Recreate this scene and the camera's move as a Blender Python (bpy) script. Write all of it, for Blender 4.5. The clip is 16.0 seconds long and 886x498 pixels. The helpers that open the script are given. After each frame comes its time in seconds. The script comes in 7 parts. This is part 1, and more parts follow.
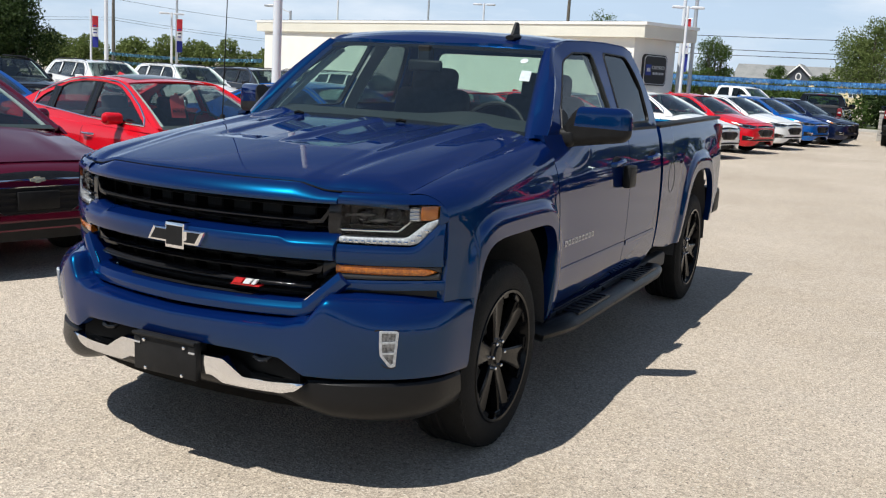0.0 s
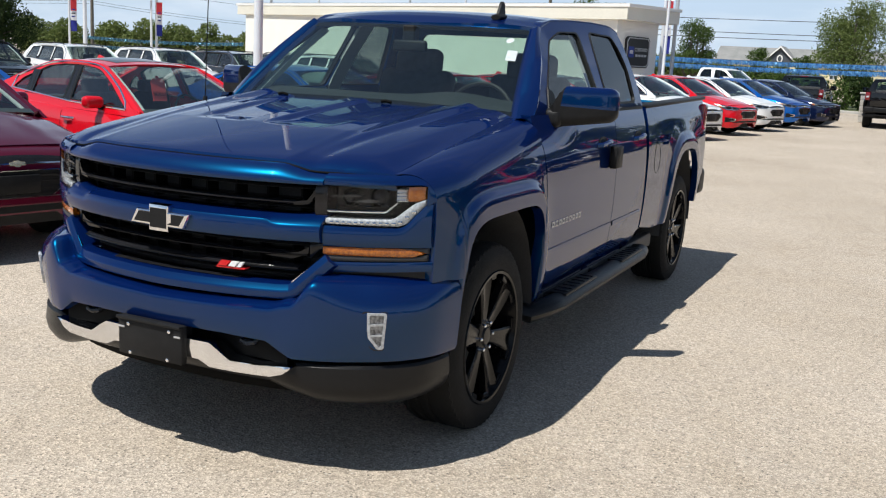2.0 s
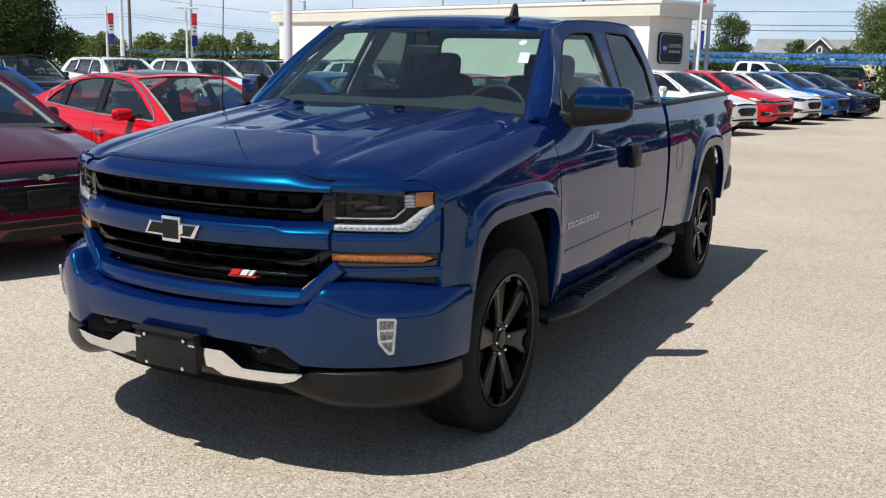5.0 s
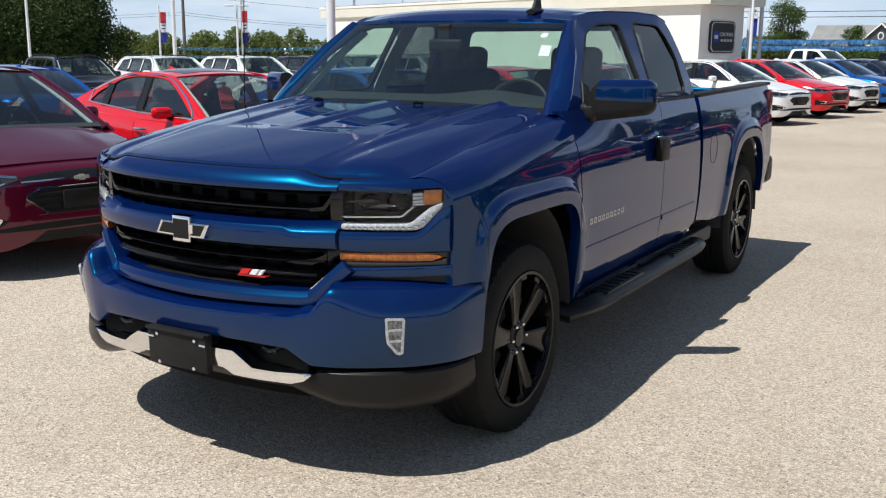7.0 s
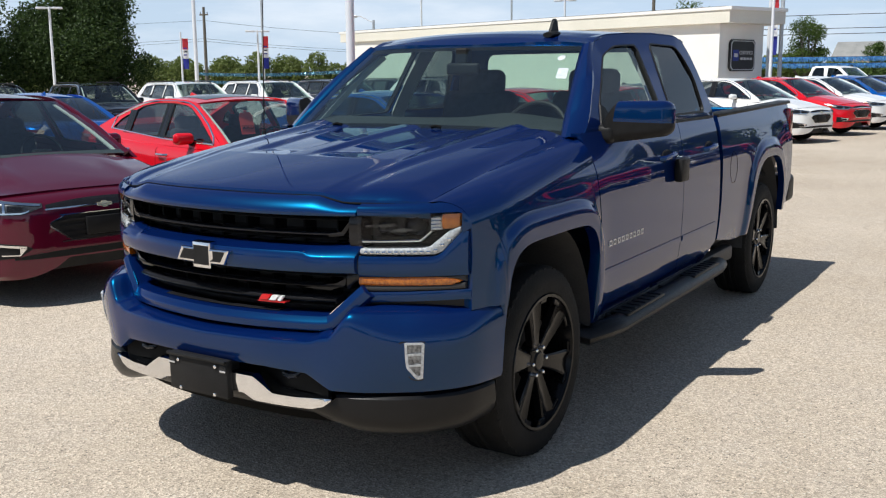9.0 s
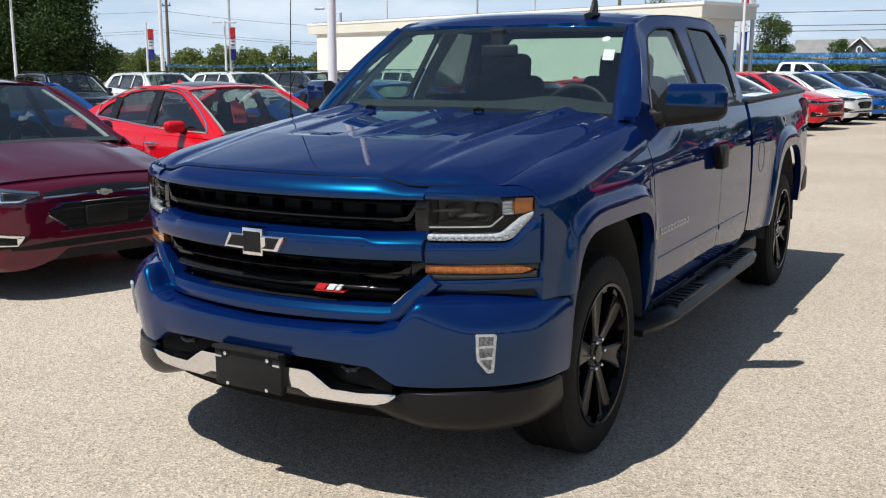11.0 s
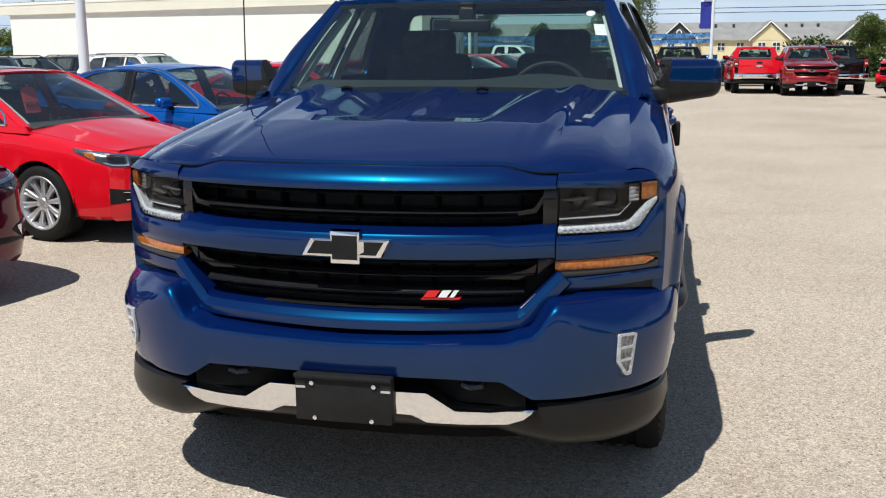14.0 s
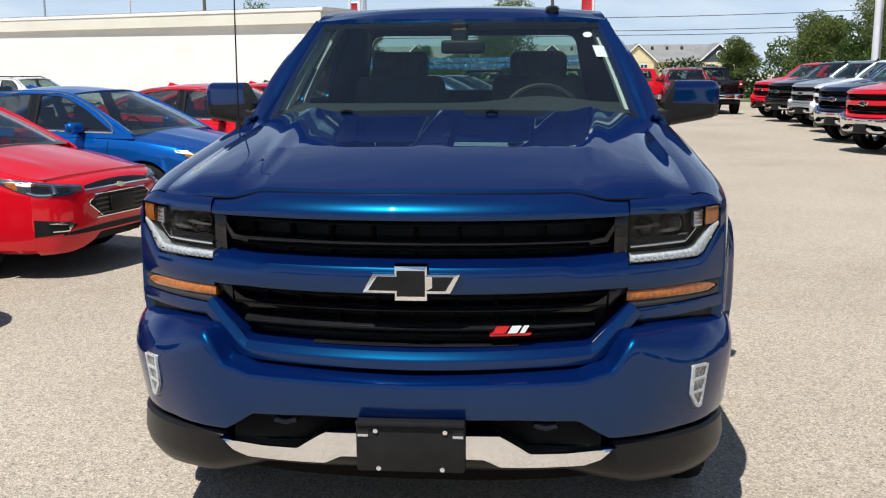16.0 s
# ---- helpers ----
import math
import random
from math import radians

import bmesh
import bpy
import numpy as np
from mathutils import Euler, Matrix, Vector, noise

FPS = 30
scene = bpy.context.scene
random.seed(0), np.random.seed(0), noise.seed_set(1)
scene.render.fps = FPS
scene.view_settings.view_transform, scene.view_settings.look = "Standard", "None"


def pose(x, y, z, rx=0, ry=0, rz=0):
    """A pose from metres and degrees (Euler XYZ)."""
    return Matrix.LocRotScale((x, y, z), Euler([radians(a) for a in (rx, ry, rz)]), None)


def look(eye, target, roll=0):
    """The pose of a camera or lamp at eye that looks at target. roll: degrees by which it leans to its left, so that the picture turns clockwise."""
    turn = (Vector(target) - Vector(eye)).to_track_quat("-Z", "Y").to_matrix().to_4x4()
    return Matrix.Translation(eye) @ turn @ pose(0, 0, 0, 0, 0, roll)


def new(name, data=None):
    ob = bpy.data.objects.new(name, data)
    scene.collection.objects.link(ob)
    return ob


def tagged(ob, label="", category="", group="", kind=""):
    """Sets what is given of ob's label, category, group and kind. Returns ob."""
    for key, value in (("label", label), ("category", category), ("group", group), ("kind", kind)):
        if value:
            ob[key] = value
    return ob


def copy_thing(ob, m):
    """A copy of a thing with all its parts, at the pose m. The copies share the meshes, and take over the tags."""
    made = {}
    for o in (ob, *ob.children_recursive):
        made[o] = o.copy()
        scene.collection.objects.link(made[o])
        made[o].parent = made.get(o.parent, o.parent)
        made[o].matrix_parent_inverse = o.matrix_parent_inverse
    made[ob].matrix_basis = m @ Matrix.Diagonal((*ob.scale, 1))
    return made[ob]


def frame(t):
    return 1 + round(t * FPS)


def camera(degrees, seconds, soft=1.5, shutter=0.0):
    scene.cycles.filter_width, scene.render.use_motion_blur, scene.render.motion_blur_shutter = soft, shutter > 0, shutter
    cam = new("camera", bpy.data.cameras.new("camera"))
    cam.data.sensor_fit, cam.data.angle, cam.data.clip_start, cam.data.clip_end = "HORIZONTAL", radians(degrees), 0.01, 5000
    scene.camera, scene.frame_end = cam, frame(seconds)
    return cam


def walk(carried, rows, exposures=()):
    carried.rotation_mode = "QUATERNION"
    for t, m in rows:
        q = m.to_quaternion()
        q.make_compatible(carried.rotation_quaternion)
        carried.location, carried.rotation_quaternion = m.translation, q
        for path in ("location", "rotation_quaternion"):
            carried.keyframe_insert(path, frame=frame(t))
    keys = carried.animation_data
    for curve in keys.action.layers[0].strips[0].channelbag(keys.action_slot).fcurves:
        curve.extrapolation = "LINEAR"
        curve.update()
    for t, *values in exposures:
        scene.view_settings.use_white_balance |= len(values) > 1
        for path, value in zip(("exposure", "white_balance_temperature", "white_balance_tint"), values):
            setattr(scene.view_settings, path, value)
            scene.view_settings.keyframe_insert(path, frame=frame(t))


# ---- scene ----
cam = camera(49.1, 16.0, 1.2)
PATH = [
    (0, (2.496, -2.764, 1.587), (1.628, -0.998, 1.234), 3.3),
    (0.5, (2.494, -2.764, 1.58), (1.629, -0.997, 1.218), 3.1),
    (1, (2.492, -2.76, 1.577), (1.635, -0.991, 1.207), 3.0),
    (1.5, (2.48, -2.753, 1.574), (1.635, -0.979, 1.198), 3.0),
    (2, (2.47, -2.746, 1.57), (1.636, -0.968, 1.186), 3.1),
    (2.5, (2.467, -2.741, 1.574), (1.633, -0.965, 1.186), 2.9),
    (3, (2.468, -2.744, 1.585), (1.628, -0.969, 1.205), 2.5),
    (3.5, (2.471, -2.744, 1.585), (1.627, -0.97, 1.209), 2.3),
    (4, (2.484, -2.751, 1.584), (1.637, -0.978, 1.211), 1.9),
    (6.5, (2.686, -2.578, 1.588), (1.684, -0.895, 1.185), 0.8),
    (7, (2.685, -2.57, 1.594), (1.684, -0.885, 1.196), 0.4),
    (7.5, (2.68, -2.567, 1.603), (1.678, -0.879, 1.22), -0.0),
    (8, (2.679, -2.563, 1.602), (1.669, -0.878, 1.225), -0.2),
    (8.5, (2.687, -2.559, 1.606), (1.666, -0.88, 1.236), -0.4),
    (9, (2.694, -2.565, 1.604), (1.651, -0.896, 1.249), -0.4),
    (9.5, (2.669, -2.58, 1.596), (1.631, -0.905, 1.255), -0.2),
    (11.8, (1.874, -2.607, 1.515), (1.057, -0.828, 1.108), 0.6),
    (12, (1.764, -2.653, 1.513), (1.015, -0.846, 1.096), 0.5),
    (12.5, (1.542, -2.729, 1.518), (0.888, -0.887, 1.096), -0.1),
    (13, (1.327, -2.7, 1.5), (0.709, -0.841, 1.098), -0.7),
    (13.5, (1.13, -2.656, 1.489), (0.583, -0.774, 1.09), -0.2),
    (14, (0.882, -2.697, 1.505), (0.471, -0.78, 1.108), -0.2),
    (14.5, (0.699, -2.716, 1.504), (0.381, -0.782, 1.107), -0.2),
    (15, (0.539, -2.626, 1.491), (0.26, -0.683, 1.106), -0.3),
    (15.5, (0.414, -2.546, 1.485), (0.184, -0.597, 1.099), -0.0),
    (16, (0.313, -2.598, 1.507), (0.146, -0.636, 1.152), -0.3),
]
walk(cam, [(t, look(eye, target, roll)) for t, eye, target, roll in PATH])

# ---- light ----
SUN_WAY = Vector((0.207, 0.520, -1.0)).normalized()
world = bpy.data.worlds.new("sky")
scene.world = world
world.use_nodes = True
wn = world.node_tree.nodes
sky = wn.new("ShaderNodeTexSky")
sky.sky_type, sky.sun_disc = "NISHITA", False
sky.sun_elevation = math.asin(-SUN_WAY.z)
sky.sun_rotation = math.atan2(-SUN_WAY.x, -SUN_WAY.y)
sky.air_density, sky.dust_density, sky.ozone_density = 1.0, 0.1, 3.0
wn["Background"].inputs["Strength"].default_value = 0.056
# thin high cloud over the blue
wtc = wn.new("ShaderNodeTexCoord")
wmap = wn.new("ShaderNodeMapping")
wmap.inputs["Scale"].default_value = (1.0, 1.0, 4.5)
wno = wn.new("ShaderNodeTexNoise")
wno.inputs["Scale"].default_value, wno.inputs["Detail"].default_value, wno.inputs["Roughness"].default_value = 2.2, 7, 0.6
wramp = wn.new("ShaderNodeMapRange")
wramp.inputs["From Min"].default_value, wramp.inputs["From Max"].default_value = 0.45, 0.85
wramp.inputs["To Min"].default_value, wramp.inputs["To Max"].default_value = 0.80, 0.98
wmix = wn.new("ShaderNodeMix")
wmix.data_type = "RGBA"
wmix.inputs["B"].default_value = (9.2, 11.6, 14.7, 1)
wl = world.node_tree.links
wl.new(wtc.outputs["Generated"], wmap.inputs["Vector"])
wl.new(wmap.outputs["Vector"], wno.inputs["Vector"])
wl.new(wno.outputs["Fac"], wramp.inputs["Value"])
wsep = wn.new("ShaderNodeSeparateXYZ")
whigh = wn.new("ShaderNodeMapRange")
whigh.inputs["From Min"].default_value, whigh.inputs["From Max"].default_value = 0.08, 0.42
whigh.inputs["To Min"].default_value, whigh.inputs["To Max"].default_value = 1.0, 0.10
wmul = wn.new("ShaderNodeMath")
wmul.operation = "MULTIPLY"
wl.new(wtc.outputs["Generated"], wsep.inputs[0])
wl.new(wsep.outputs["Z"], whigh.inputs["Value"])
wl.new(whigh.outputs["Result"], wmul.inputs[0])
wl.new(wramp.outputs["Result"], wmul.inputs[1])
wl.new(wmul.outputs[0], wmix.inputs["Factor"])
wl.new(sky.outputs["Color"], wmix.inputs["A"])
wcl = wn.new("ShaderNodeTexNoise")
wcl.inputs["Scale"].default_value, wcl.inputs["Detail"].default_value, wcl.inputs["Roughness"].default_value = 3.4, 8, 0.58
wclr = wn.new("ShaderNodeMapRange")
wclr.inputs["From Min"].default_value, wclr.inputs["From Max"].default_value = 0.47, 0.68
wclr.inputs["To Min"].default_value, wclr.inputs["To Max"].default_value = 0.0, 0.75
wclm = wn.new("ShaderNodeMath")
wclm.operation = "MULTIPLY"
wcmix = wn.new("ShaderNodeMix")
wcmix.data_type = "RGBA"
wcmix.inputs["B"].default_value = (13.4, 14.5, 15.9, 1)
wl.new(wmap.outputs["Vector"], wcl.inputs["Vector"])
wl.new(wcl.outputs["Fac"], wclr.inputs["Value"])
wl.new(wclr.outputs["Result"], wclm.inputs[0])
wl.new(whigh.outputs["Result"], wclm.inputs[1])
wl.new(wclm.outputs[0], wcmix.inputs["Factor"])
wl.new(wmix.outputs["Result"], wcmix.inputs["A"])
wl.new(wcmix.outputs["Result"], wn["Background"].inputs["Color"])
sun = new("sun", bpy.data.lights.new("sun", "SUN"))
sun.data.energy, sun.data.angle, sun.data.color = 4.6, radians(0.53), (1.0, 0.98, 0.93)
sun.matrix_world = look((0, 0, 30), Vector((0, 0, 30)) + SUN_WAY)
scene.view_settings.exposure = 0.25

# ---- materials ----
def nodes_of(name):
    m = bpy.data.materials.new(name)
    m.use_nodes = True
    nt = m.node_tree
    return m, nt, nt.nodes["Principled BSDF"]


def mottled(name, a, b, scale=8.0, rough=0.6, metal=0.0, fine=120.0, bump=0.0, coat=0.0, spread=0.12, spec=0.5):
    """A surface between two colours, broken up at a coarse and a fine scale, with a little relief."""
    m, nt, p = nodes_of(name)
    n, l = nt.nodes, nt.links
    tc = n.new("ShaderNodeTexCoord")
    n1, n2 = n.new("ShaderNodeTexNoise"), n.new("ShaderNodeTexNoise")
    n1.inputs["Scale"].default_value, n1.inputs["Detail"].default_value = scale, 6
    n2.inputs["Scale"].default_value, n2.inputs["Detail"].default_value = fine, 3
    add = n.new("ShaderNodeMath")
    add.operation = "MULTIPLY_ADD"
    add.inputs[1].default_value = 0.5
    half = n.new("ShaderNodeMath")
    half.operation = "MULTIPLY"
    half.inputs[1].default_value = 0.5
    ramp = n.new("ShaderNodeMapRange")
    ramp.inputs["From Min"].default_value, ramp.inputs["From Max"].default_value = 0.5 - spread, 0.5 + spread
    mix = n.new("ShaderNodeMix")
    mix.data_type = "RGBA"
    mix.inputs["A"].default_value, mix.inputs["B"].default_value = (*a, 1), (*b, 1)
    l.new(tc.outputs["Object"], n1.inputs["Vector"])
    l.new(tc.outputs["Object"], n2.inputs["Vector"])
    l.new(n2.outputs["Fac"], half.inputs[0])
    l.new(n1.outputs["Fac"], add.inputs[0])
    l.new(half.outputs[0], add.inputs[2])
    l.new(add.outputs[0], ramp.inputs["Value"])
    l.new(ramp.outputs["Result"], mix.inputs["Factor"])
    l.new(mix.outputs["Result"], p.inputs["Base Color"])
    p.inputs["Roughness"].default_value, p.inputs["Metallic"].default_value = rough, metal
    p.inputs["Coat Weight"].default_value, p.inputs["Coat Roughness"].default_value = coat, 0.04
    p.inputs["Specular IOR Level"].default_value = spec
    if bump:
        bn = n.new("ShaderNodeBump")
        bn.inputs["Strength"].default_value, bn.inputs["Distance"].default_value = bump, 0.01
        l.new(n2.outputs["Fac"], bn.inputs["Height"])
        l.new(bn.outputs["Normal"], p.inputs["Normal"])
    return m


def car_paint(name, colour, flake=0.55, rough=0.32, edge=None, under=None):
    """Clear-coated paint; metal flake shifts its tone a little from place to place."""
    m, nt, p = nodes_of(name)
    n, l = nt.nodes, nt.links
    tc = n.new("ShaderNodeTexCoord")
    no = n.new("ShaderNodeTexNoise")
    no.inputs["Scale"].default_value, no.inputs["Detail"].default_value = 900, 2
    mix = n.new("ShaderNodeMix")
    mix.data_type = "RGBA"
    mix.inputs["A"].default_value = (*[c * 0.85 for c in colour], 1)
    mix.inputs["B"].default_value = (*[min(1, c * 1.15) for c in colour], 1)
    l.new(tc.outputs["Object"], no.inputs["Vector"])
    l.new(no.outputs["Fac"], mix.inputs["Factor"])
    l.new(mix.outputs["Result"], p.inputs["Base Color"])
    dust = n.new("ShaderNodeTexNoise")
    dust.inputs["Scale"].default_value, dust.inputs["Detail"].default_value = 3, 8
    mr = n.new("ShaderNodeMapRange")
    mr.inputs["To Min"].default_value, mr.inputs["To Max"].default_value = 0.0, 0.015
    l.new(tc.outputs["Object"], dust.inputs["Vector"])
    l.new(dust.outputs["Fac"], mr.inputs["Value"])
    l.new(mr.outputs["Result"], p.inputs["Coat Roughness"])
    p.inputs["Metallic"].default_value, p.inputs["Roughness"].default_value = flake, rough
    p.inputs["Coat Weight"].default_value = 1.0
    if edge:
        p.inputs["Specular Tint"].default_value = (*edge, 1)
        p.inputs["Specular IOR Level"].default_value = 0.1
        p.inputs["Coat Weight"].default_value = 1.0
        p.inputs["Coat IOR"].default_value = 1.42 if under else 1.5
    if under:
        # pigment of another hue between the flakes, under the same clear coat
        q, ms = n.new("ShaderNodeBsdfPrincipled"), n.new("ShaderNodeMixShader")
        q.inputs["Base Color"].default_value = (*under, 1)
        q.inputs["Roughness"].default_value, q.inputs["Specular IOR Level"].default_value = 0.5, 0.0
        q.inputs["Coat Weight"].default_value, q.inputs["Coat IOR"].default_value = 1.0, 1.42
        l.new(mr.outputs["Result"], q.inputs["Coat Roughness"])
        p.inputs["Metallic"].default_value, ms.inputs[0].default_value = 1.0, flake
        l.new(q.outputs[0], ms.inputs[1])
        l.new(p.outputs[0], ms.inputs[2])
        l.new(ms.outputs[0], n["Material Output"].inputs["Surface"])
    return m


def thin_glass(name, tint, gloss=1.0, face=0.075):
    """Thin pane: tinted see-through with a mirror reflection that grows towards grazing."""
    m, nt, p = nodes_of(name)
    n, l = nt.nodes, nt.links
    n.remove(p)
    tr, gl, lw, mx = (n.new(k) for k in ("ShaderNodeBsdfTransparent", "ShaderNodeBsdfGlossy", "ShaderNodeLayerWeight", "ShaderNodeMixShader"))
    tr.inputs["Color"].default_value = (*tint, 1)
    gl.inputs["Roughness"].default_value = 0.005
    gl.inputs["Color"].default_value = (gloss, gloss, gloss, 1)
    lw.inputs["Blend"].default_value = 0.5
    po, ma = n.new("ShaderNodeMath"), n.new("ShaderNodeMath")
    po.operation, ma.operation = "POWER", "MULTIPLY_ADD"
    po.inputs[1].default_value = 5.0
    ma.inputs[1].default_value, ma.inputs[2].default_value = 0.995 - face, face
    l.new(lw.outputs["Facing"], po.inputs[0])
    l.new(po.outputs[0], ma.inputs[0])
    l.new(ma.outputs[0], mx.inputs[0])
    l.new(tr.outputs[0], mx.inputs[1])
    l.new(gl.outputs[0], mx.inputs[2])
    l.new(mx.outputs[0], n["Material Output"].inputs["Surface"])
    return m


PAINT = car_paint("blue_metallic_paint", (0.0008, 0.056, 0.118), 0.46, 0.32, (0.04, 0.34, 0.60), (0.002, 0.012, 0.094))
P_RED = car_paint("red_paint", (0.62, 0.004, 0.014), 0.0, 0.35, (1, 1, 1))
P_MAROON = car_paint("maroon_metallic_paint", (0.095, 0.004, 0.020), 0.35, 0.28, (0.5, 0.1, 0.2))
P_DKRED = car_paint("dark_red_metallic_paint", (0.30, 0.01, 0.018), 0.4, 0.3)
P_BLUE = car_paint("bright_blue_metallic_paint", (0.003, 0.125, 0.50), 0.65, 0.30, (0.05, 0.4, 0.9))
P_NAVY = car_paint("navy_metallic_paint", (0.006, 0.012, 0.045), 0.4, 0.3, (0.3, 0.4, 0.6))
P_BLACK = car_paint("black_paint", (0.005, 0.005, 0.006), 0.1, 0.3, (0.5, 0.5, 0.5))
P_GREY = car_paint("charcoal_metallic_paint", (0.035, 0.037, 0.042), 0.5, 0.3)
P_WHITE = car_paint("white_paint", (0.80, 0.80, 0.79), 0.0, 0.4)
P_SILVER = car_paint("silver_metallic_paint", (0.45, 0.46, 0.48), 0.7, 0.3)
BLACK = mottled("black_grained_plastic", (0.010, 0.010, 0.0105), (0.017, 0.017, 0.0175), 20, 0.46, fine=400, bump=0.12, spec=0.16)
GLOSSBLACK = mottled("gloss_black_plastic", (0.010, 0.010, 0.012), (0.015, 0.015, 0.017), 10, 0.12, spec=0.36)
WHEELBLACK = mottled("gloss_black_wheel_paint", (0.004, 0.004, 0.0045), (0.006, 0.006, 0.0065), 10, 0.14, spec=0.16)
VALANCE = mottled("satin_black_valance", (0.005, 0.005, 0.0056), (0.008, 0.008, 0.0086), 16, 0.36, fine=400, bump=0.08, spec=0.28)
DARK = mottled("underbody_black", (0.028, 0.028, 0.029), (0.042, 0.042, 0.043), 10, 0.8)
LAMPBLACK = mottled("black_lamp_housing", (0.010, 0.010, 0.011), (0.016, 0.016, 0.017), 20, 0.5, spec=0.3)
SMOKED = mottled("smoked_lamp_housing", (0.05, 0.052, 0.056), (0.13, 0.135, 0.14), 24, 0.22, metal=0.6)
FRIT = mottled("black_ceramic_border", (0.003, 0.003, 0.003), (0.005, 0.005, 0.005), 10, 0.6, spec=0.05)
GREYPL = mottled("dark_grey_plastic", (0.020, 0.020, 0.021), (0.034, 0.034, 0.036), 14, 0.55, fine=300, bump=0.1)
RUBBER = mottled("tyre_rubber", (0.006, 0.006, 0.006), (0.013, 0.0128, 0.0125), 12, 0.75, fine=150, bump=0.3, spec=0.2)
CHROME = mottled("chrome", (0.80, 0.81, 0.83), (0.88, 0.88, 0.90), 6, 0.06, metal=1.0)
ALU = mottled("machined_alloy", (0.58, 0.59, 0.61), (0.72, 0.72, 0.74), 9, 0.34, metal=0.75)
CLOTH = mottled("dark_seat_cloth", (0.045, 0.046, 0.048), (0.075, 0.076, 0.08), 30, 0.9, fine=300, bump=0.3)
DASH = mottled("grey_dashboard_vinyl", (0.008, 0.011, 0.0115), (0.014, 0.018, 0.0185), 20, 0.7, fine=300, bump=0.2)
TRIMGREY = mottled("pale_grey_pillar_trim", (0.36, 0.37, 0.36), (0.44, 0.45, 0.44), 20, 0.8)
LINER = mottled("light_grey_headliner", (0.35, 0.35, 0.34), (0.45, 0.45, 0.43), 20, 0.9)
AMBER = mottled("amber_lens", (0.28, 0.068, 0.004), (0.50, 0.145, 0.008), 60, 0.15, coat=0.8)
REDLENS = mottled("red_lens", (0.14, 0.002, 0.003), (0.22, 0.004, 0.006), 40, 0.15, coat=0.8)
CLEARLENS = mottled("frosted_clear_lens", (0.40, 0.42, 0.44), (0.62, 0.64, 0.66), 60, 0.18, coat=0.8)
FOGLENS = mottled("clear_ribbed_lens", (0.06, 0.062, 0.065), (0.30, 0.31, 0.32), 90, 0.12, coat=0.8, fine=60)
GLASS = thin_glass("windshield_glass", (0.70, 0.89, 0.82), 1.0, 0.11)
REARGLASS = thin_glass("rear_window_glass", (0.55, 0.66, 0.61), 0.8)
TINT = thin_glass("tinted_side_glass", (0.13, 0.15, 0.155), 0.8, 0.10)
LAMPGLASS = thin_glass("lamp_cover", (0.92, 0.94, 0.95), 0.20)
BADGERED = mottled("red_enamel", (0.55, 0.01, 0.012), (0.62, 0.015, 0.02), 30, 0.3)
WHITEP = mottled("white_enamel", (0.72, 0.72, 0.72), (0.80, 0.80, 0.80), 30, 0.35)
STICKER = mottled("pale_sticker_paper", (0.42, 0.46, 0.48), (0.55, 0.60, 0.62), 40, 0.6)
TAGRED = mottled("red_card", (0.60, 0.05, 0.05), (0.68, 0.07, 0.06), 10, 0.7)

# ---- mesh helpers ----
def part(name, bm, material, parent=None, label="", smooth=True):
    """Links a bmesh as one mesh object, under a thing or part where one is given."""
    me = bpy.data.meshes.new(name)
    for f in bm.faces:
        f.smooth = smooth
    bm.to_mesh(me)
    bm.free()
    me.materials.append(material)
    ob = new(name, me)
    if parent is not None:
        ob.parent = parent
    if label:
        ob["label"] = label
    if smooth:
        me.set_sharp_from_angle(angle=radians(32))
    return ob


def thing(name, label, category, group="", kind="", at=None):
    ob = new(name)
    ob.empty_display_size = 0.1
    if at is not None:
        ob.matrix_basis = at
    return tagged(ob, label, category, group, kind)


def grid_bm(P, close_i=False, close_j=False, bm=None):
    """A skin over rows of points."""
    bm = bm or bmesh.new()
    V = [[bm.verts.new(p) for p in row] for row in P]
    ni, nj = len(V), len(V[0])
    for i in range(ni if close_i else ni - 1):
        for j in range(nj if close_j else nj - 1):
            q = [V[i][j], V[(i + 1) % ni][j], V[(i + 1) % ni][(j + 1) % nj], V[i][(j + 1) % nj]]
            if len({tuple(round(c, 6) for c in v.co) for v in q}) == 4:
                bm.faces.new(q)
            else:
                u = []
                for v in q:
                    if all((v.co - w.co).length > 1e-6 for w in u):
                        u.append(v)
                if len(u) == 3:
                    bm.faces.new(u)
    return bm


def shell_bm(P, back, bm=None):
    """A skin with a rim: its border is carried on by the offset back (a vector or a function of the point)."""
    off = back if callable(back) else (lambda p: Vector(back))
    ni, nj = len(P), len(P[0])
    bm = grid_bm(P, bm=bm)
    ring = [(0, j) for j in range(nj)] + [(i, nj - 1) for i in range(1, ni)] + [(ni - 1, j) for j in range(nj - 2, -1, -1)] + [(i, 0) for i in range(ni - 2, 0, -1)]
    pts = [Vector(P[i][j]) for i, j in ring]
    grid_bm([pts, [p + off(p) for p in pts]], close_j=True, bm=bm)
    bmesh.ops.remove_doubles(bm, verts=bm.verts, dist=1e-5)
    bmesh.ops.recalc_face_normals(bm, faces=bm.faces)
    return bm


